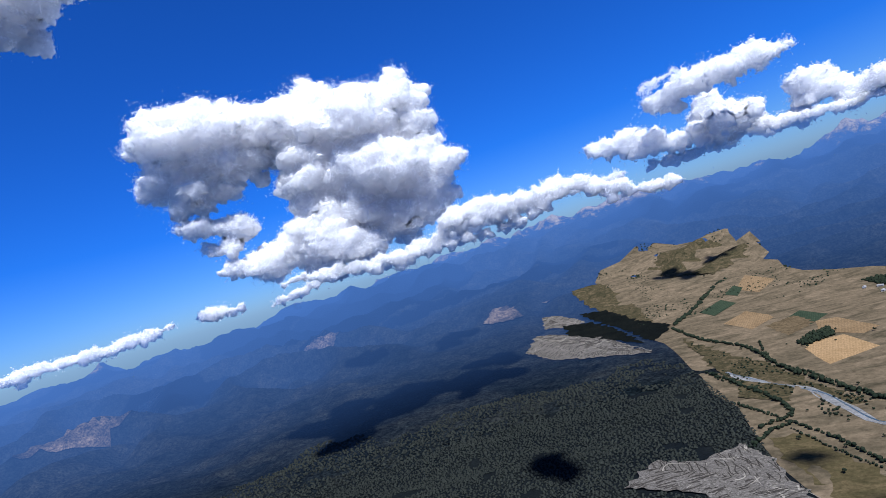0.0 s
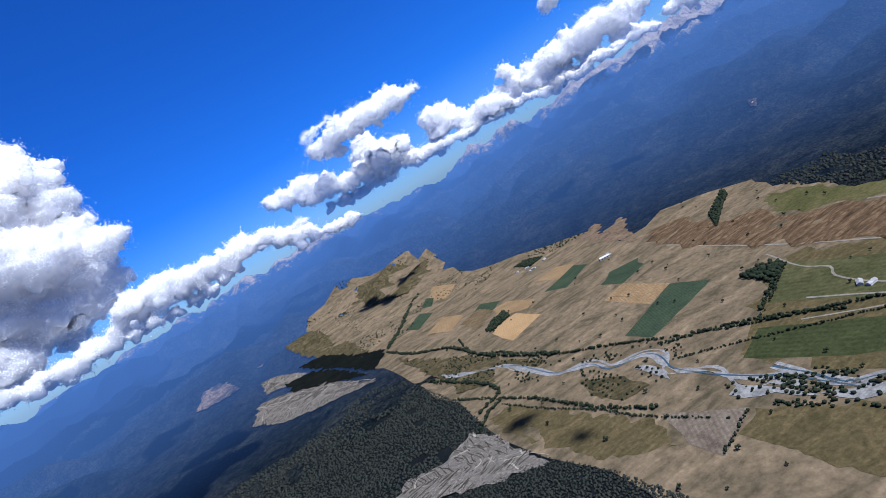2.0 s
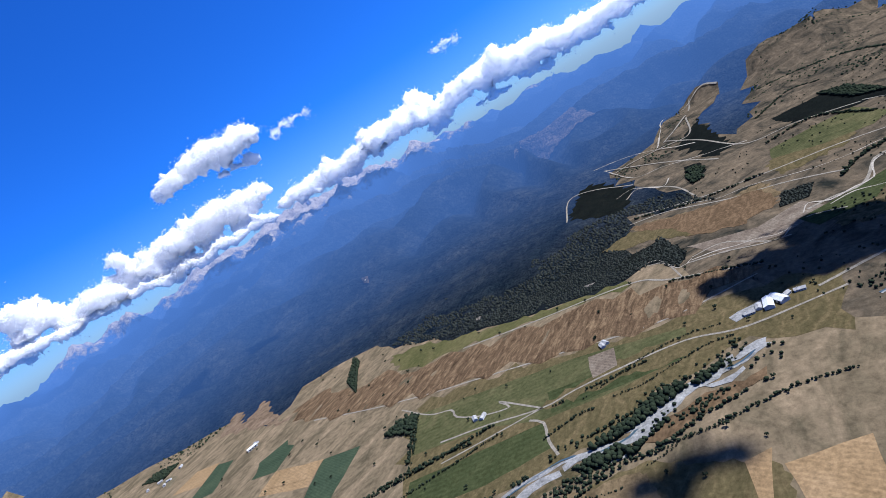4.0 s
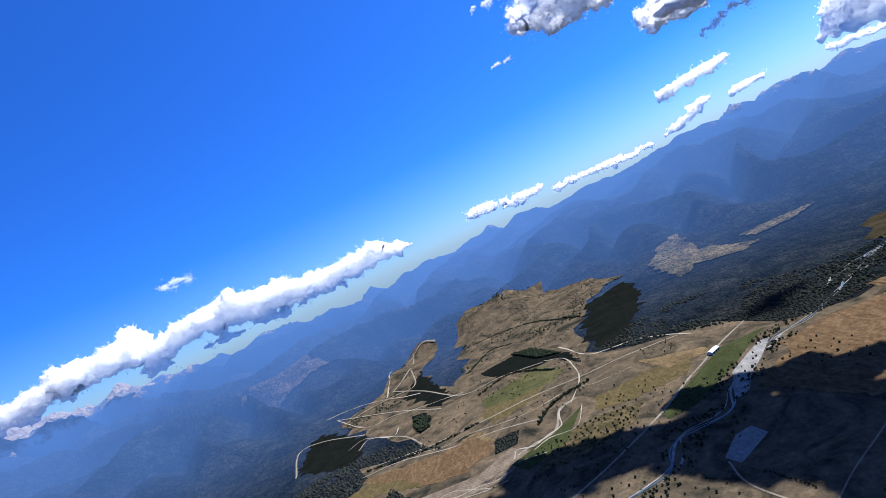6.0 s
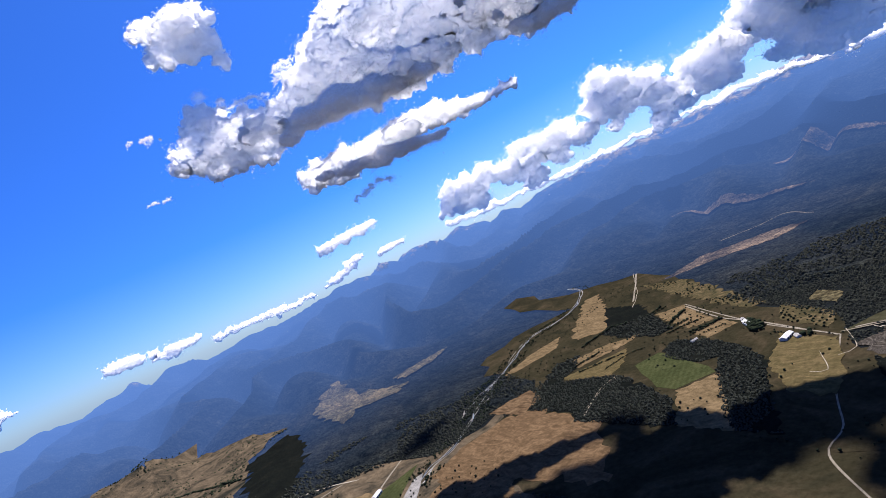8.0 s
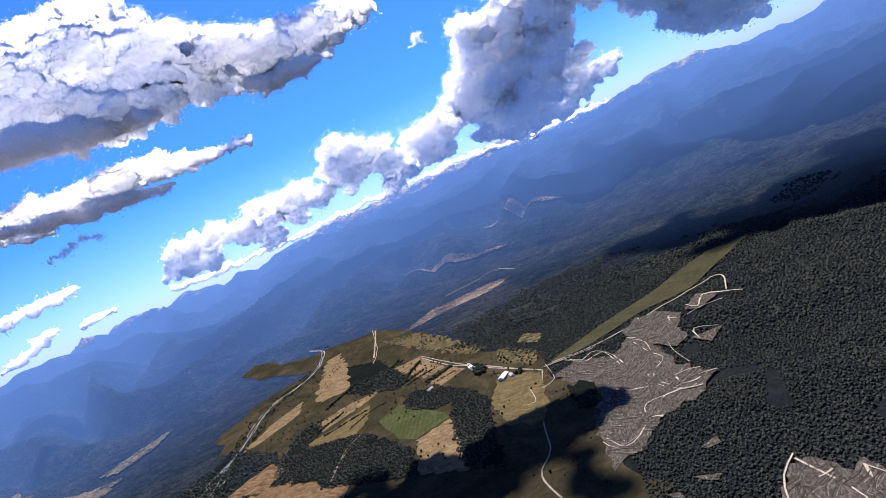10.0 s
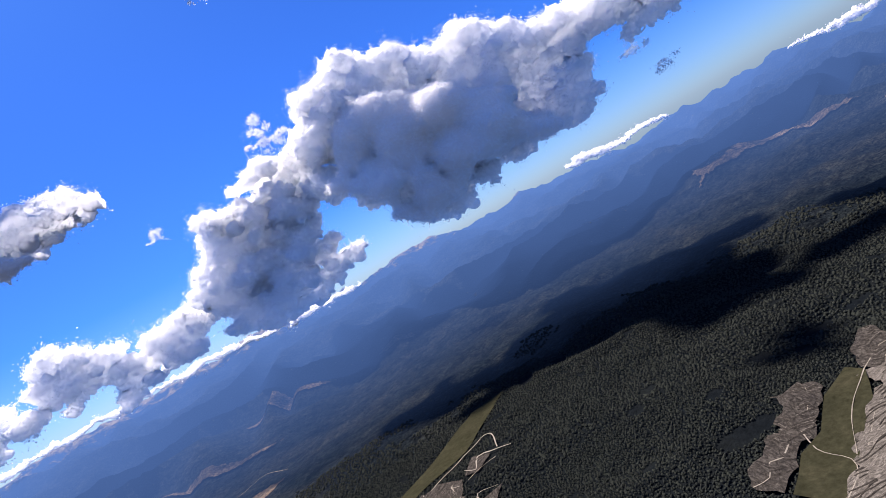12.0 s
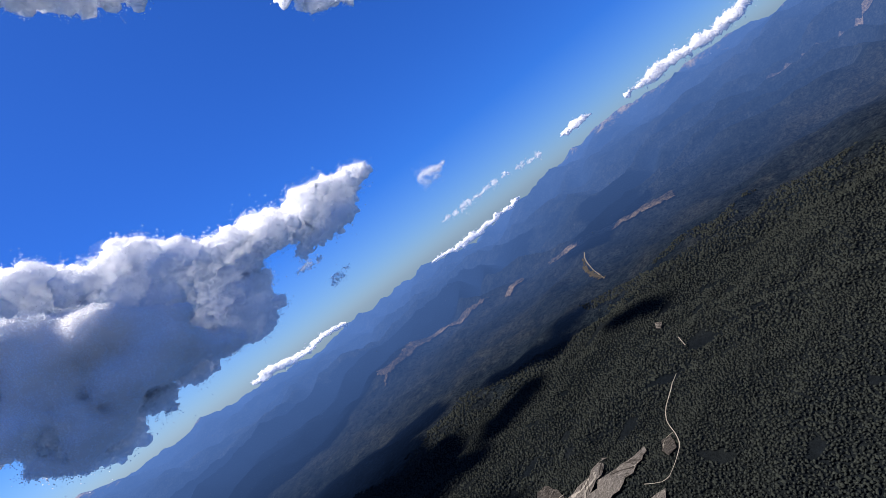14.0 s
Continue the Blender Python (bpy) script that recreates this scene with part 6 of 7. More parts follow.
cloud("cumulus_cloud", "small bright white cumulus cloud", 321.4, 1.2, 3350, [(-0.7, 0.2, 0.8), (0.3, 0.0, 0.7), (2.0, -0.3, 0.5), (-1.6, 0.1, 0.4)], 140)
cloud("cumulus_cloud", "low white cumulus bank along the horizon", 149.9, 0.5, 4400, [(-22.7, 0.5, 0.4), (-18.3, 0.1, 0.4), (-13.6, 0.2, 0.4), (-9.0, 0.1, 0.4), (-4.4, 0.2, 0.4), (0.3, 0.3, 0.4), (4.8, 0.1, 0.4), (9.3, 0.2, 0.4), (13.5, -0.4, 0.4), (17.9, -0.5, 0.4), (22.2, -0.7, 0.4)], 141, thin=True, low=True)
cloud("cloud_wisp", "thin torn white wisp of cloud", 227.7, 1.7, 4300, [(-5.2, 0.1, 0.4), (-3.4, 0.1, 0.4), (-1.7, 0.1, 0.4), (0.7, 0.1, 0.5), (3.6, -0.1, 0.5), (6.0, -0.2, 0.4)], 142, torn=True)
cloud("cumulus_cloud", "low white cumulus bank along the horizon", 24.1, 2.2, 4100, [(-16.5, 0.2, 0.7), (-13.4, 0.4, 0.6), (-10.7, 0.4, 0.6), (-7.5, 0.3, 0.6), (-4.6, 0.1, 0.6), (-1.6, -0.0, 0.6), (1.5, 0.0, 0.6), (4.5, -0.1, 0.6), (7.4, -0.5, 0.6), (10.5, -0.4, 0.6), (13.7, -0.2, 0.6), (16.8, -0.3, 0.6)], 143, low=True)
cloud("cumulus_cloud", "low white cumulus bank along the horizon", 348.4, 2.0, 3500, [(-21.2, -1.4, 0.6), (-16.5, -0.7, 0.6), (-11.9, -0.7, 0.6), (-7.3, -0.6, 0.7), (-3.2, -0.2, 0.7), (1.0, 0.1, 0.7), (5.6, 0.3, 0.7), (9.3, 0.6, 0.6), (13.8, 0.4, 0.6), (18.3, -0.0, 0.6), (3.6, 0.9, 0.7), (8.4, 1.3, 0.7)], 144, low=True)
cloud("cumulus_cloud", "tall bright cumulus towers heaped together", 169.7, 9.8, 3900, [(-3.8, -5.8, 1.6), (-3.9, -3.7, 1.5), (-1.8, -4.8, 1.5), (-6.2, -5.7, 1.3), (1.6, 3.9, 1.6), (4.5, 3.5, 2.1), (7.5, 5.5, 2.1), (3.5, 0.7, 1.6), (0.4, 1.8, 1.5), (9.8, 7.2, 1.9), (-4.9, 1.1, 2.0), (-1.8, 0.0, 2.0), (-6.3, -1.5, 2.0), (1.2, -2.2, 1.4)], 145, fine=1.6, fringed=True, thin=True)
cloud("cumulus_cloud", "tall bright cumulus towers heaped together", 164.1, 4.5, 3850, [(0.9, 0.3, 1.5), (0.7, -1.9, 1.2), (0.6, 2.1, 1.5), (-2.3, -0.5, 1.5)], 146, fine=1.6, fringed=True, thin=True)
cloud("cloud_wisp", "thin torn white wisp of cloud", 117.0, 21.0, 1500, [(0.0, 0.2, 0.8), (-0.9, -0.7, 0.6), (0.9, 0.5, 0.5)], 147, torn=True)
cloud("cloud_wisp", "thin torn white wisp of cloud", 110.7, 20.0, 1500, [(1.8, -0.5, 0.7), (0.6, -0.6, 0.6), (-2.5, 1.1, 0.5)], 148, torn=True)
cloud("cloud_wisp", "thin torn white wisp of cloud", 120.7, 7.1, 1500, [(0.2, 0.2, 0.6), (-1.5, -0.4, 0.6), (1.3, 0.1, 0.4)], 149, torn=True)
cloud("cloud_wisp", "thin torn white wisp of cloud", 101.3, 16.1, 1500, [(0.9, 2.8, 0.6), (-0.9, -2.8, 0.5)], 150, torn=True)
cloud("cloud_wisp", "thin torn white wisp of cloud", 171.8, 17.2, 3300, [(0.2, 1.8, 0.6), (-0.2, -0.9, 0.7), (-1.7, -0.4, 0.5), (1.7, -0.5, 0.6)], 151, torn=True)
cloud("cloud_wisp", "thin torn white wisp of cloud", 158.5, 13.0, 3300, [(-0.1, 0.3, 0.6), (0.1, -0.3, 0.5)], 152, torn=True)
# Darker bodies added in front of the clouds stand for their shaded undersides.
cloud("base", "grey body added as the shaded base of a cumulus", 122.6, 15.5, 1420, [(-6.0, 0.4, 1.8), (-2.0, 0.5, 2.6), (1.9, 0.1, 2.6), (6.0, 0.1, 2.1), (-8.3, -0.9, 1.3), (8.2, -0.2, 1.0)], 153, grey=True, of=17)
cloud("base", "grey body added as the shaded base of a cumulus", 136.5, 19.2, 1430, [(-0.2, -0.0, 1.9), (2.2, 0.1, 1.3), (-2.0, -0.1, 1.0)], 154, grey=True, of=17)
cloud("base", "grey body added as the shaded base of a cumulus", 142.8, 14.9, 1430, [(-0.3, -0.2, 1.8), (2.7, -0.1, 1.6), (-2.5, 0.3, 1.0)], 155, grey=True, of=17)
cloud("base", "grey body added as the shaded base of a cumulus", 122.5, 9.5, 1490, [(-6.2, 0.4, 1.0), (-3.4, 0.2, 1.2), (0.0, 0.1, 1.5), (3.3, -0.2, 1.3), (6.2, -0.5, 0.9)], 156, grey=True, of=18)
cloud("base", "grey body added as the shaded base of a cumulus", 186.1, 7.3, 3440, [(-5.3, 7.8, 3.1), (-1.6, 5.7, 3.6), (2.8, 3.8, 3.6), (6.8, 1.5, 3.0), (-6.2, 4.2, 3.1), (-1.9, 1.1, 3.6), (2.9, -1.0, 3.6), (7.0, -2.2, 3.0), (9.8, -2.6, 2.0), (-9.9, 2.0, 1.8), (-5.7, -0.3, 2.4), (-1.9, -3.1, 2.3), (0.4, -4.4, 1.8), (-5.7, -3.4, 1.3), (-3.6, -5.2, 1.2), (12.0, -3.8, 1.5)], 157, grey=True, of=24)


OVERHEAD = {}


def overhead_shape(seed):
    """One of a few ragged cloud bodies, unit size."""
    rng = np.random.default_rng(seed)
    vs, fs, c = [], [], 0
    for k in range(9):
        v, f = PUFFS[2][k % 5]
        at = rng.normal(size=3) * np.array([0.55, 0.55, 0.12])
        vs.append((v @ turn(rng).T * np.array([1, 1, 0.45]) * rng.uniform(0.3, 0.6) + at) * 100)
        fs.append(f + c)
        c += len(v)
    me = main_pieces(one_skin(np.concatenate(vs), np.concatenate(fs), 14))
    me.name = "cumulus_cloud"
    me.materials.clear()
    me.materials.append(CLOUD)
    me.shade_smooth()
    return me


def overhead_cloud(x, y, z, size, seed):
    """A ragged cloud high above the valley, known by its shadow."""
    kind = seed % 7
    if kind not in OVERHEAD:
        OVERHEAD[kind] = overhead_shape(kind + 1)
    ob = new("cumulus_cloud", OVERHEAD[kind])
    ob.matrix_basis = pose(x, y, z, 0, 0, 51 * seed) @ Matrix.Scale(size / 100, 4)
    return tagged(ob, "ragged white cumulus overhead throwing a shadow", "cloud", group="clouds in the sky")


overhead_cloud(24, 247, 2900, 188, 1)
overhead_cloud(170, 443, 2900, 197, 2)
overhead_cloud(417, 419, 2900, 148, 3)
overhead_cloud(463, 717, 2900, 111, 4)
overhead_cloud(789, -412, 2900, 59, 5)
overhead_cloud(-302, 1124, 2900, 110, 6)
overhead_cloud(137, 1237, 2900, 109, 7)
overhead_cloud(1603, -1263, 2900, 43, 8)
overhead_cloud(1622, -1305, 2900, 25, 9)
overhead_cloud(2362, 1176, 2900, 70, 10)
overhead_cloud(2647, 956, 2900, 82, 11)
overhead_cloud(2076, -1392, 2900, 48, 12)
overhead_cloud(2151, -1482, 2900, 50, 13)
overhead_cloud(1487, 1510, 2900, 72, 14)
overhead_cloud(1310, 1411, 2900, 83, 15)
overhead_cloud(2050, -1502, 2900, 61, 16)
overhead_cloud(2072, -1619, 2900, 52, 17)
overhead_cloud(2073, -1794, 2900, 54, 18)
overhead_cloud(1749, -2211, 2900, 61, 19)
overhead_cloud(1813, -2124, 2900, 60, 20)
overhead_cloud(1499, -2257, 2900, 55, 21)
overhead_cloud(1373, -2178, 2900, 49, 22)
overhead_cloud(1940, -3024, 4300, 40, 23)
overhead_cloud(1252, -536, 2900, 26, 24)
overhead_cloud(1295, -695, 2900, 19, 25)
overhead_cloud(721, -4083, 5200, 130, 26)
overhead_cloud(1060, -3950, 5200, 120, 27)
overhead_cloud(1260, -4100, 5200, 170, 28)
overhead_cloud(1464, -4257, 5200, 190, 29)
overhead_cloud(1689, -4516, 5200, 200, 30)
overhead_cloud(2054, -4646, 5200, 170, 31)
overhead_cloud(1356, -4800, 5200, 220, 32)
overhead_cloud(735, -3635, 5200, 70, 33)
overhead_cloud(5557, -3687, 5200, 60, 34)
overhead_cloud(4653, -3901, 5200, 50, 35)
overhead_cloud(3311, -3439, 5200, 55, 36)
overhead_cloud(2697, -3505, 5200, 45, 37)
overhead_cloud(2428, -3534, 5200, 35, 38)
overhead_cloud(2295, -3496, 5200, 30, 39)
overhead_cloud(5393, -3129, 5200, 60, 40)
overhead_cloud(562, -4071, 5200, 90, 41)
overhead_cloud(1415, -3656, 5200, 70, 42)



# ---- trees ----
def conifer(rng, sides=3):
    """A small pointed crown as rough rings, unit high."""
    v, f = [], []
    for z, r in ((0.05, 0.36), (0.55, 0.30)):
        for k in range(sides):
            a = 2 * math.pi * (k + rng.uniform(-0.3, 0.3)) / sides
            q = r * rng.uniform(0.75, 1.25)
            v.append((q * math.cos(a), q * math.sin(a), z + rng.uniform(-0.05, 0.05)))
    v.append((0, 0, 1))
    for b in (0,):
        for k in range(sides):
            n = (k + 1) % sides
            f += [(b + k, b + n, b + sides + n), (b + k, b + sides + n, b + sides + k)]
    f += [(sides + k, sides + (k + 1) % sides, 2 * sides) for k in range(sides)]
    return np.array(v), np.array(f)


def clump(rng):
    """A lumpy broadleaf crown, unit wide."""
    v, f = ball(1)
    s = rng.normal(size=(9, 3))
    s /= np.linalg.norm(s, axis=1)[:, None]
    d = np.sqrt(np.maximum(0, 2 - 2 * (v @ s.T))).min(1)
    h = 0.62 + 0.45 * np.sqrt(np.maximum(0, 1 - (d / 0.95) ** 2)) + rng.normal(0, 0.05, len(v))
    return v * h[:, None] * np.array([0.5, 0.5, 0.5]) + np.array([0, 0, 0.42]), f


def many(name, spots, shapes, wide, high, mat, label, category, seed, kind="stuff"):
    """Many small crowns as one mesh: spots x, y, size."""
    rng = np.random.default_rng(seed)
    spots = np.asarray(spots, float)
    if len(spots) == 0:
        return None
    z = terrain(spots[:, 0], spots[:, 1]) + 1.0
    pick = rng.integers(len(shapes), size=len(spots))
    ang = rng.uniform(0, 6.28, len(spots))
    vs, fs, count = [], [], 0
    for k, (v, f) in enumerate(shapes):
        m = pick == k
        n = int(m.sum())
        if not n:
            continue
        c, s = np.cos(ang[m])[:, None], np.sin(ang[m])[:, None]
        w, h = (spots[m, 2] * wide)[:, None], (spots[m, 2] * high * rng.uniform(0.8, 1.25, n))[:, None]
        x = (v[None, :, 0] * c - v[None, :, 1] * s) * w + spots[m, 0][:, None]
        y = (v[None, :, 0] * s + v[None, :, 1] * c) * w + spots[m, 1][:, None]
        zz = v[None, :, 2] * h + z[m][:, None]
        vs.append(np.stack([x, y, zz], -1).reshape(-1, 3))
        fs.append((f[None] + (np.arange(n) * len(v))[:, None, None] + count).reshape(-1, 3))
        count += n * len(v)
    v = np.concatenate(vs)
    mid = v.mean(0)
    mid[2] = z.min()
    ob = new(name, mesh_from(name, v - mid, np.concatenate(fs), mat, False))
    ob.location = mid
    return tagged(ob, label, category, kind=kind)


shape_rng = np.random.default_rng(5)
PINES = [conifer(shape_rng) for k in range(8)]
CLUMPS = [clump(shape_rng) for k in range(8)]


def in_any(x, y, rings):
    hit = np.zeros(x.shape, bool)
    for ring in rings:
        hit |= inside(x, y, ring)
    return hit


def scatter(r0, r1, gap, seed):
    rng = np.random.default_rng(seed)
    g = np.arange(-r1, r1, gap)
    x, y = np.meshgrid(g, g)
    x, y = (x + rng.uniform(-0.45, 0.45, x.shape) * gap).ravel(), (y + rng.uniform(-0.45, 0.45, y.shape) * gap).ravel()
    r = np.hypot(x, y)
    m = (r > r0) & (r < r1)
    return x[m], y[m], rng


def plant(name, r0, r1, gap, size, seed, label):
    x, y, rng = scatter(r0, r1, gap, seed)
    keep = ~in_any(x, y, PATCHES) | in_any(x, y, WOODS)
    keep &= vnoise(x / 55, y / 55, 77) > 0.14
    keep &= np.hypot(x, y) < 1350 + 800 * fbm(x / 180, y / 180, 79)
    x, y = x[keep], y[keep]
    many(name, np.stack([x, y, size * rng.uniform(0.65, 1.3, len(x))], 1), PINES, 1.55, 0.58, PINE, label, "forest", seed)


plant("forest_canopy", 260, 950, 4.8, 4.4, 11, "dark green pine forest canopy on the near slopes")
plant("forest_canopy", 950, 1500, 6.9, 5.8, 12, "dense dark green forest canopy across the spurs")
plant("forest_canopy", 1500, 2200, 11.0, 8.0, 13, "distant dark forest canopy on rising hills")


def hedge(pts, width):
    """A row of trees and bushes along a field's edge."""
    line = centre_line(pts, 4)
    rng = np.random.default_rng(abs(int(line.sum())) % 9999)
    keep = vnoise(line[:, 0] / 30, line[:, 1] / 30, 31) > 0.16
    line = line[keep]
    spots = np.column_stack([line + rng.normal(0, width * 0.22, line.shape), width * rng.uniform(0.4, 0.85, len(line))])
    many("hedgerow", spots, CLUMPS, 1.1, 0.95, HEDGE, "uneven dark green row of trees and bushes", "hedge", len(line))


hedge([(816, 941), (771, 908), (642, 837)], 9.2)
hedge([(551, 912), (590, 844), (640, 766), (715, 666)], 9.3)
hedge([(531, 478), (452, 448), (390, 422)], 6.7)
hedge([(580, 357), (639, 240), (672, 177), (689, 108)], 6.3)
hedge([(574, 465), (599, 394), (605, 370), (657, 331)], 9.6)
hedge([(637, 457), (676, 394), (724, 341), (748, 264)], 8.6)
hedge([(733, 547), (766, 483), (808, 392)], 6.6)
hedge([(1087, 378), (1069, 282), (1047, 202)], 7.9)
hedge([(124, 2160), (185, 1912), (275, 1729), (300, 1526), (339, 1371), (398, 1204)], 13.0)
hedge([(156, 1316), (207, 1217), (268, 1075), (309, 916), (359, 797)], 8.9)
hedge([(142, 1554), (207, 1390), (240, 1231), (167, 1176)], 12.0)
hedge([(505, 950), (588, 864), (645, 770), (672, 696)], 8.4)
hedge([(419, 666), (331, 628)], 5.8)
hedge([(805, 917), (675, 844)], 8.1)
hedge([(1585, 530), (1536, 354), (1551, 187)], 9.3)
hedge([(1341, 43), (1434, -20), (1474, -123)], 11.2)
hedge([(789, -210), (686, -242)], 5.0)
hedge([(944, -1190), (899, -1259)], 9.2)
hedge([(847, -1117), (808, -1194)], 8.6)
hedge([(1094, -962), (1009, -1059)], 7.3)
hedge([(930, -1156), (865, -1231)], 7.5)
hedge([(2561, 191), (2566, 29), (2487, -143), (2230, -308)], 14.1)
hedge([(1815, 169), (1884, 45), (1709, -78)], 10.5)
hedge([(2176, 190), (2361, 81), (2321, -12)], 10.9)
hedge([(1216, -1136), (1199, -1261), (1150, -1285)], 10.1)
hedge([(1141, -990), (1109, -1079)], 9.1)
hedge([(854, -1142), (801, -1205)], 10.2)
hedge([(962, -1225), (965, -1318)], 11.1)
hedge([(1089, -1324), (1082, -1382)], 10.3)
hedge([(138, 2193), (250, 2395), (375, 2623), (444, 2686)], 19.0)
hedge([(132, 1097), (180, 1151), (224, 1177)], 11.7)
hedge([(216, 1150), (268, 999), (311, 892), (329, 816), (390, 673)], 6.1)
hedge([(317, 1760), (298, 1569), (342, 1416), (392, 1214), (464, 1082), (535, 934)], 8.3)
hedge([(934, -1210), (902, -1240)], 6.1)
hedge([(813, -1126), (780, -1165)], 5.7)
hedge([(1077, -1332), (1060, -1374)], 6.8)
hedge([(1009, -969), (985, -1052), (955, -1076)], 5.7)
hedge([(629, -1084), (561, -1046), (534, -1043)], 5.0)


hedge([(499, 502), (514, 456), (550, 412), (575, 373), (597, 342), (615, 317), (640, 294), (661, 264), (679, 235), (696, 208)], 8.0)
hedge([(516, 461), (517, 426), (528, 385), (561, 357), (581, 332), (606, 310), (615, 279), (630, 250), (652, 223)], 4.0)
hedge([(513, 466), (442, 440)], 7.0)
hedge([(739, 489), (787, 439), (832, 384), (861, 329), (868, 275)], 5.0)
hedge([(727, 435), (745, 387), (779, 344), (815, 294), (826, 252)], 5.0)
hedge([(477, 876), (543, 807), (582, 761), (627, 708), (684, 642)], 6.0)
hedge([(687, 859), (618, 817)], 5.0)
hedge([(651, 537), (693, 492), (706, 462)], 7.0)


def copse(kind, ring):
    """A close group of trees, or thin scrub."""
    xs, ys = [p[0] for p in ring], [p[1] for p in ring]
    gap = {"copse": 6.0, "thicket": 6.0}.get(kind, 15.0)
    gx, gy = np.meshgrid(np.arange(min(xs), max(xs), gap), np.arange(min(ys), max(ys), gap))
    rng = np.random.default_rng(int(abs(xs[0])))
    gx, gy = gx.ravel() + rng.uniform(-4, 4, gx.size), gy.ravel() + rng.uniform(-4, 4, gy.size)
    keep = inside(gx, gy, ring)
    if kind == "scrub":
        keep &= vnoise(gx / 45, gy / 45, 61) > 0.42
    if kind == "thicket":
        keep &= vnoise(gx / 24, gy / 24, 62) > 0.36
    n = int(keep.sum())
    spots = np.column_stack([gx[keep], gy[keep], rng.uniform(6, 10, n) if kind == "copse" else rng.uniform(3, 6.5, n)])
    if kind == "copse":
        many("tree_belt", spots, CLUMPS, 1.1, 1.1, HEDGE, "close dark belt of tall trees among fields", "trees", n)
    else:
        many("bushes", spots, CLUMPS, 1.1, 0.8, HEDGE, "scattered dark bushes along the river terraces", "bushes", n)


copse("copse", [(385, 1665), (437, 1728), (491, 1739), (482, 1670), (398, 1627)])
copse("copse", [(748, 975), (797, 959), (802, 920), (735, 887)])
copse("copse", [(1079, 1391), (1259, 1511), (1223, 1458), (993, 1280)])
copse("copse", [(758, 977), (811, 957), (805, 917), (752, 886)])
copse("copse", [(634, 420), (673, 385), (720, 331), (724, 306), (675, 351), (633, 394)])
copse("copse", [(574, 465), (607, 404), (603, 362), (587, 375), (561, 451)])
copse("copse", [(1859, 405), (1894, 386), (1832, 344), (1758, 361)])
copse("copse", [(1809, 407), (1831, 380), (1731, 342), (1707, 373)])
copse("copse", [(730, -1167), (705, -1168), (653, -1099), (683, -1098)])
copse("copse", [(2142, 11), (2080, -68), (1855, -129), (1920, -61)])
copse("scrub", [(164, 1577), (197, 1461), (275, 1409), (343, 1210), (371, 1207), (323, 1372), (290, 1546), (215, 1714), (136, 1975)])
copse("scrub", [(-135, 2678), (1, 2289), (85, 2200), (11, 2744), (-132, 3112), (-253, 3008)])
copse("scrub", [(507, 530), (544, 481), (585, 407), (607, 379), (576, 474), (530, 550)])
copse("scrub", [(1096, 74), (1087, -7), (1122, -127), (1200, -182), (1232, -58), (1200, 81)])
copse("scrub", [(242, 2904), (396, 2765), (590, 2904), (651, 3155), (398, 3304), (155, 3185)])
copse("copse", [(719, -1144), (707, -1170), (666, -1126), (676, -1094)])
copse("copse", [(561, -1046), (545, -1058), (538, -1035)])
copse("scrub", [(1034, -1447), (758, -1255), (715, -1271), (920, -1460), (1134, -1633), (1330, -1675)])
copse("scrub", [(637, -1144), (515, -1066), (527, -1154), (677, -1254)])
copse("scrub", [(168, 1351), (256, 1281), (282, 1365), (195, 1467)])
copse("scrub", [(329, 957), (347, 875), (399, 863), (396, 950), (350, 1030)])
copse("copse", [(759, 2205), (819, 2203), (851, 2092), (770, 2068)])

copse("copse", [(616, 456), (635, 424), (675, 383), (720, 352), (709, 342), (666, 367), (629, 398), (606, 437)])
copse("copse", [(721, 308), (739, 288), (760, 269), (752, 263), (726, 281), (710, 300)])
copse("thicket", [(519, 518), (548, 475), (569, 440), (585, 375), (575, 365), (556, 413), (532, 446), (502, 477), (493, 504)])
copse("thicket", [(484, 631), (505, 600), (526, 568), (543, 556), (532, 546), (508, 556), (483, 588), (475, 621)])
copse("thicket", [(472, 717), (483, 693), (507, 655), (528, 611), (555, 571), (577, 540), (563, 534), (542, 565), (516, 604), (490, 645), (469, 691)])
copse("thicket", [(435, 669), (462, 599), (478, 547), (496, 506), (486, 502), (468, 543), (449, 592), (436, 638)])
copse("thicket", [(622, 346), (650, 321), (679, 298), (695, 266), (702, 247), (692, 247), (665, 283), (638, 313)])

# Bushes thinly strewn over the hill country and the river flats.
x, y, rng = scatter(450, 3000, 26, 41)
rough_land = in_any(x, y, PATCHES[3:5]) | (in_any(x, y, PATCHES[:1]) & (np.hypot(x, y) > 2350))
thick = vnoise(x / 160, y / 160, 42) * 0.6 + vnoise(x / 60, y / 60, 43) * 0.4
keep = rough_land & (thick > 0.57) & ~in_any(x, y, WOODS)
many("bushes", np.stack([x[keep], y[keep], rng.uniform(2.0, 5.5, int(keep.sum()))], 1), CLUMPS, 1.1, 0.9, HEDGE, "dark bushes strewn over brown hill pasture", "bushes", 44)


x, y, rng = scatter(2250, 3700, 19, 45)
thick = vnoise(x / 130, y / 130, 46) * 0.65 + vnoise(x / 45, y / 45, 47) * 0.35
keep = in_any(x, y, PATCHES[:1] + PATCHES[3:4]) & (thick > 0.56)
many("bushes", np.stack([x[keep], y[keep], rng.uniform(6, 12, int(keep.sum()))], 1), PINES, 1.6, 0.8, HEDGE, "dark tree clumps over brown spur pasture", "bushes", 48)


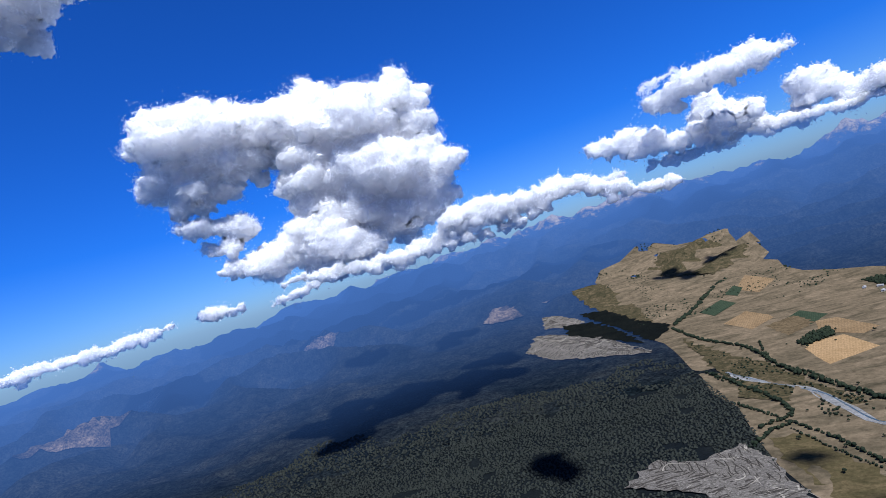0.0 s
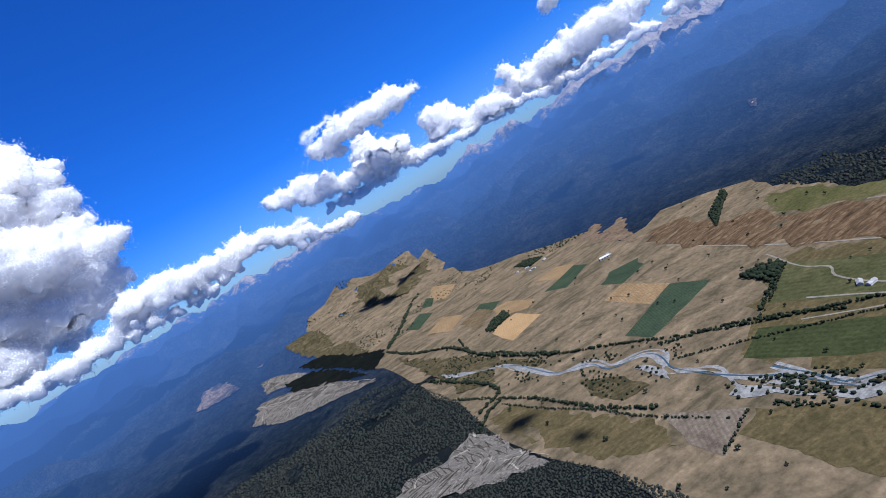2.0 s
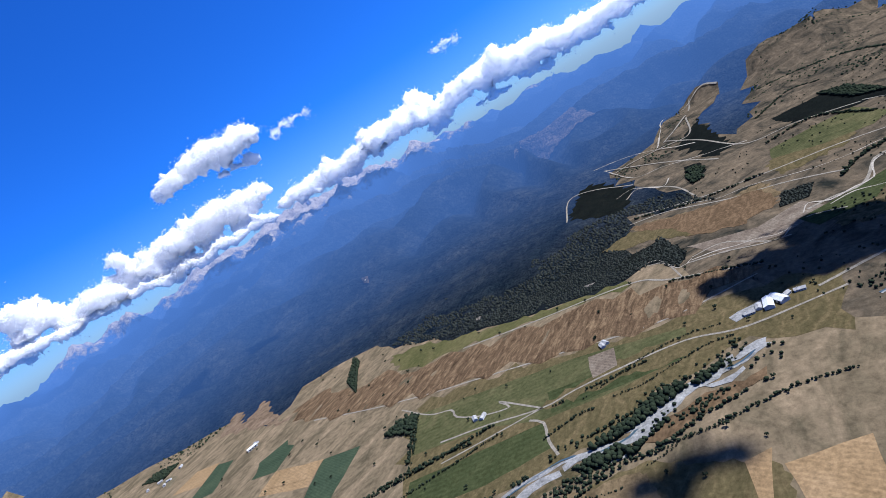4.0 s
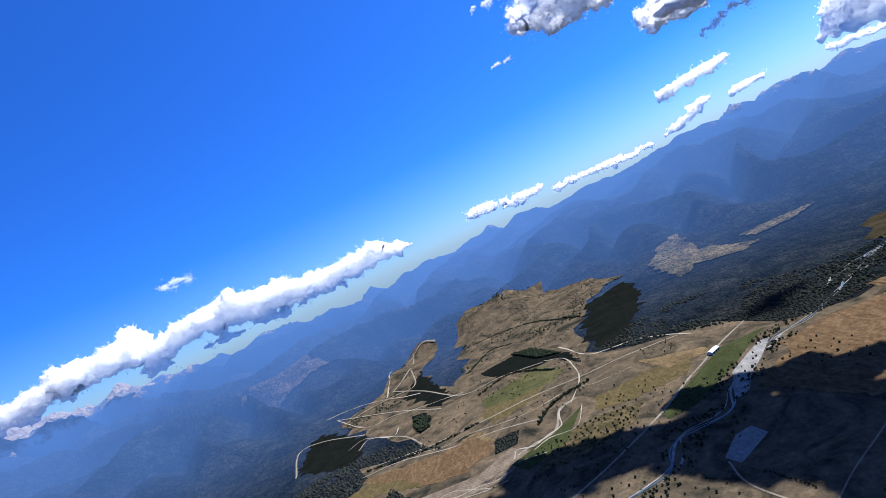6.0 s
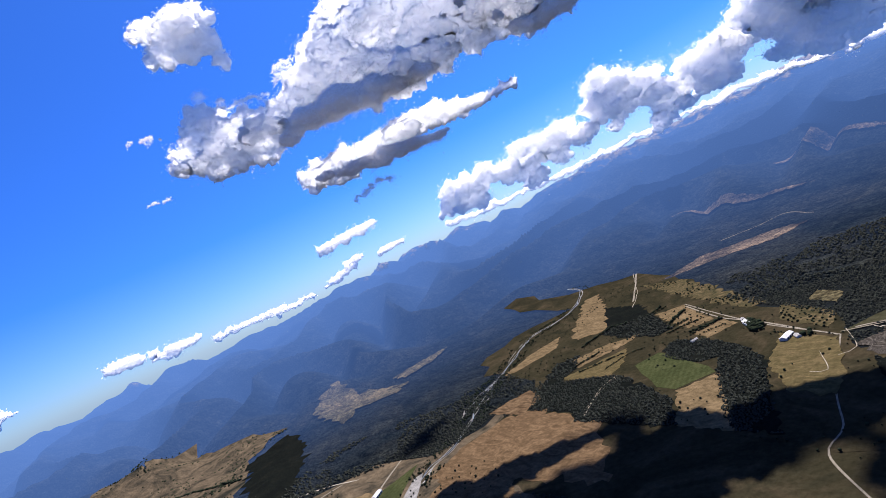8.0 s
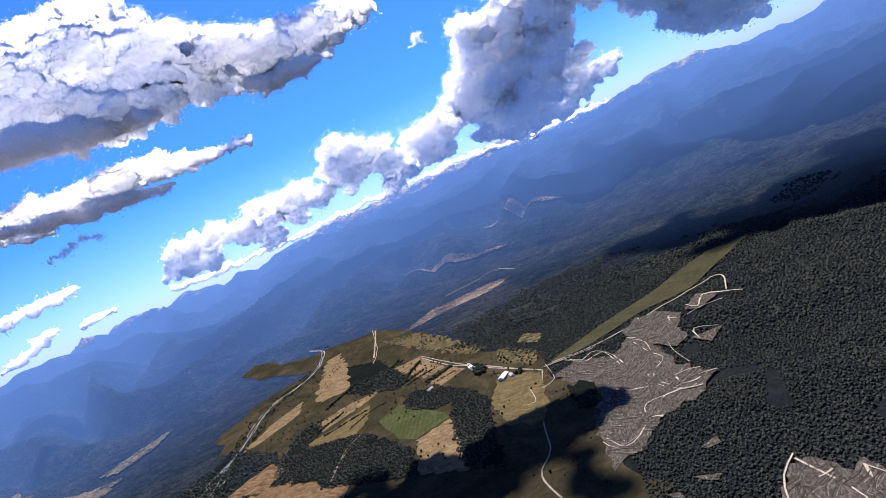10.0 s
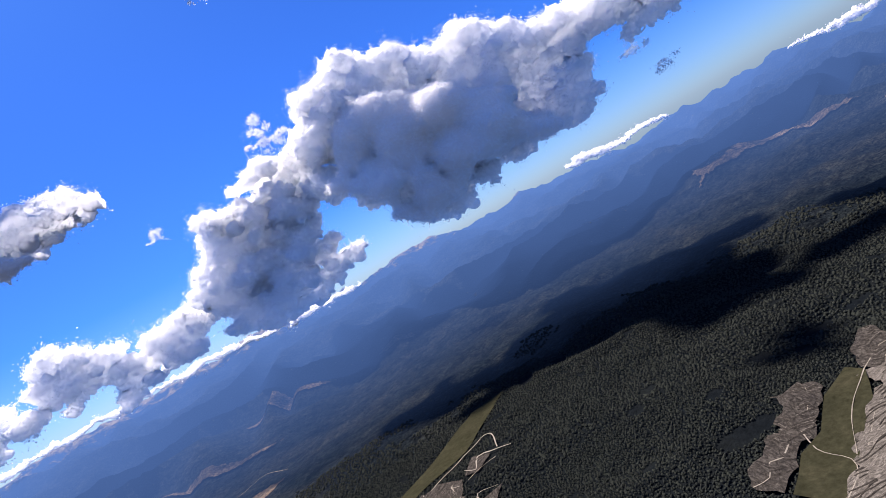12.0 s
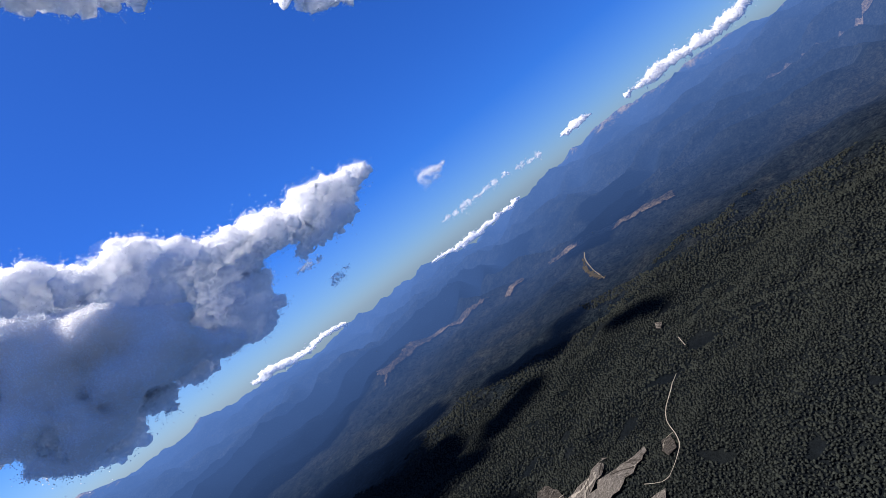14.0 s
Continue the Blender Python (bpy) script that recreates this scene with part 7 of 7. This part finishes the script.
def bank_bushes(pts):
    """Willow and broom crowded along the river's banks."""
    line = centre_line(pts, 7)
    rng = np.random.default_rng(abs(int(line.sum())) % 7777)
    line = np.repeat(line, 4, axis=0)
    d = np.gradient(line[::4], axis=0).repeat(4, axis=0)
    d /= np.linalg.norm(d, axis=1)[:, None] + 1e-9
    off = rng.choice([-1, 1], len(line)) * rng.uniform(13, 46, len(line))
    p = line + np.stack([-d[:, 1], d[:, 0]], 1) * off[:, None]
    keep = vnoise(p[:, 0] / 70, p[:, 1] / 70, 91) > 0.42
    p = p[keep]
    many("bushes", np.column_stack([p, rng.uniform(2.8, 6.5, len(p))]), CLUMPS, 1.15, 0.8, HEDGE, "dark willows and broom along the gravel banks", "bushes", 92)


bank_bushes([(187, 1537), (234, 1427), (312, 1305), (330, 1211), (342, 1121), (393, 1065), (408, 1001), (463, 965), (467, 916), (450, 859), (468, 787), (473, 708), (509, 652), (505, 553)])
bank_bushes([(517, 703), (516, 645), (514, 591), (548, 557), (589, 488), (603, 438), (627, 392), (658, 373), (696, 337), (721, 297), (740, 246), (789, 213)])
bank_bushes([(842, 58), (871, 8), (887, -57), (910, -117), (983, -169), (994, -269), (1091, -333), (1196, -465), (1258, -640), (1464, -983)])
bank_bushes([(1362, -729), (1411, -848), (1473, -1023), (1610, -1299), (1577, -1464), (1633, -1646), (1707, -1767), (1821, -1812)])


def tree():
    """A lone paddock tree: tapered trunk with two limbs, and a crown of leafy lumps."""
    base = new("tree")
    bm = bmesh.new()
    for start, end, r0, r1 in (((0, 0, -0.5), (0.1, 0, 3.5), 0.45, 0.28), ((0.1, 0, 3.2), (1.3, 0.5, 5.2), 0.22, 0.10), ((0.1, 0, 3.0), (-1.2, -0.4, 5.0), 0.2, 0.09)):
        a, b = Vector(start), Vector(end)
        m = Matrix.Translation((a + b) / 2) @ (b - a).to_track_quat("Z", "Y").to_matrix().to_4x4()
        bmesh.ops.create_cone(bm, cap_ends=True, segments=7, radius1=r0, radius2=r1, depth=(b - a).length, matrix=m)
    me = bpy.data.meshes.new("trunk")
    bm.to_mesh(me)
    bm.free()
    me.materials.append(BARK)
    trunk = new("trunk", me)
    trunk.parent = base
    rng = np.random.default_rng(8)
    vs, fs, c = [], [], 0
    for k in range(11):
        v, f = clump(rng)
        d = rng.normal(size=3) * np.array([1.7, 1.7, 1.0]) + np.array([0, 0, 4.6])
        vs.append(v * rng.uniform(2.6, 4.4) + d)
        fs.append(f + c)
        c += len(v)
    crown = new("crown", mesh_from("crown", np.concatenate(vs), np.concatenate(fs), HEDGE, False))
    crown.parent = base
    return tagged(base, "lone dark green tree standing in open pasture", "tree", group="paddock trees")


first = tree()
x, y, rng = scatter(420, 2300, 95, 71)
keep = in_any(x, y, PATCHES[:2]) & (vnoise(x / 240, y / 240, 72) > 0.5)
x, y = x[keep][:120], y[keep][:120]
for k in range(len(x)):
    s = rng.uniform(0.5, 0.95)
    m = pose(x[k], y[k], float(terrain(x[k], y[k])) + 0.6, 0, 0, rng.uniform(0, 360)) @ Matrix.Scale(s, 4)
    if k == 0:
        first.matrix_basis = m
    else:
        t = copy_thing(first, m)
        t.matrix_basis = m

# ---- farm buildings ----
WALL = mottled("painted_boards", (0.62, 0.61, 0.58), (0.70, 0.69, 0.66), (0.78, 0.77, 0.74), 4, 0.5, relief=0.02)
ROOF_RED = mottled("weathered_iron", (0.30, 0.28, 0.27), (0.40, 0.39, 0.38), (0.52, 0.51, 0.50), 5, 0.6, 0.5, 0.02)
ROOF_PALE = mottled("zinc_roof", (0.62, 0.63, 0.65), (0.72, 0.73, 0.75), (0.80, 0.81, 0.82), 6, 0.7, 0.35, 0.02)
DOOR = mottled("dark_doors", (0.06, 0.06, 0.06), (0.09, 0.09, 0.09), (0.12, 0.12, 0.12), 2, 0.3, relief=0.01)


def part(name, bm, mat, parent, label=""):
    me = bpy.data.meshes.new(name)
    bm.to_mesh(me)
    bm.free()
    me.materials.append(mat)
    ob = new(name, me)
    ob.parent = parent
    return tagged(ob, label)


def block(size, at):
    bm = bmesh.new()
    bmesh.ops.create_cube(bm, size=1, matrix=Matrix.Translation(at) @ Matrix.Diagonal((*size, 1)))
    return bm


def gable(width, depth, wall, rise, eave, mat_roof, base):
    """Walls up to the gables, and a roof of two slabs with eaves."""
    bm = bmesh.new()
    w, d = width / 2, depth / 2
    prof = [(-d, -0.5), (d, -0.5), (d, wall), (0, wall + rise), (-d, wall)]
    a = [bm.verts.new((-w, y, z)) for y, z in prof]
    b = [bm.verts.new((w, y, z)) for y, z in prof]
    bm.faces.new(a[::-1])
    bm.faces.new(b)
    for k in range(5):
        bm.faces.new((a[k], a[(k + 1) % 5], b[(k + 1) % 5], b[k]))
    part("wall", bm, WALL, base)
    slope = math.hypot(d, rise)
    for side in (1, -1):
        bm = bmesh.new()
        m = Matrix.Translation((0, side * (d / 2 + eave / 2), wall + rise / 2 + 0.16 - eave * rise / d / 2)) @ Matrix.Rotation(-side * math.atan2(rise, d), 4, "X") @ Matrix.Diagonal((width + 2 * eave, slope + eave, 0.18, 1))
        bmesh.ops.create_cube(bm, size=1, matrix=m)
        part("roof", bm, mat_roof, base)


def place(base, x, y, turn_deg):
    base.matrix_basis = pose(x, y, float(terrain(x, y) + 5.0 * cover(x, y)), 0, 0, turn_deg)


def house(x, y, turn_deg):
    base = new("farmhouse")
    gable(17, 9, 3.0, 2.4, 0.6, ROOF_RED, base)
    for sx in (-5.5, -2.2, 5.0):
        part("window", block((1.6, 0.12, 1.3), (sx, 4.52, 1.6)), DOOR, base, "dark glazed window")
    part("door", block((1.0, 0.12, 2.05), (1.6, 4.52, 1.02)), DOOR, base, "dark front door")
    part("chimney", block((0.9, 0.9, 2.2), (3.0, 0.8, 5.2)), WALL, base)
    place(base, x, y, turn_deg)
    return tagged(base, "white farmhouse with a grey iron gable roof", "house", group="farm buildings")


def barn(x, y, turn_deg):
    base = new("barn")
    gable(32, 15, 5.0, 3.0, 0.5, ROOF_PALE, base)
    for sx in (-9, 0, 9):
        part("sliding_door", block((5.0, 0.14, 4.2), (sx, 7.55, 2.1)), DOOR, base, "dark sliding barn door")
    place(base, x, y, turn_deg)
    return tagged(base, "long white barn with a pale zinc roof", "barn", group="farm buildings")


barn(588, -1044, 84)
barn(711, -1148, 133)
house(567, -1043, 130)
house(733, -1174, 129)
house(816, -1085, 67)
house(744, 724, 40)
house(746, 706, 0)
house(895, 490, 35)
house(904, 486, 46)
barn(891, 199, 4)
barn(898, 184, 38)
house(877, 228, 103)
house(889, 214, 5)
house(906, 174, 144)
house(912, 153, 93)
barn(1280, -389, 123)
house(759, 2010, 123)
house(737, 2003, 58)
house(723, 2094, 63)
house(858, 1622, 92)
house(2028, 2010, 6)
barn(834, 1612, 154)
house(824, 2037, 29)
house(758, 2068, 150)
barn(424, -376, 60)
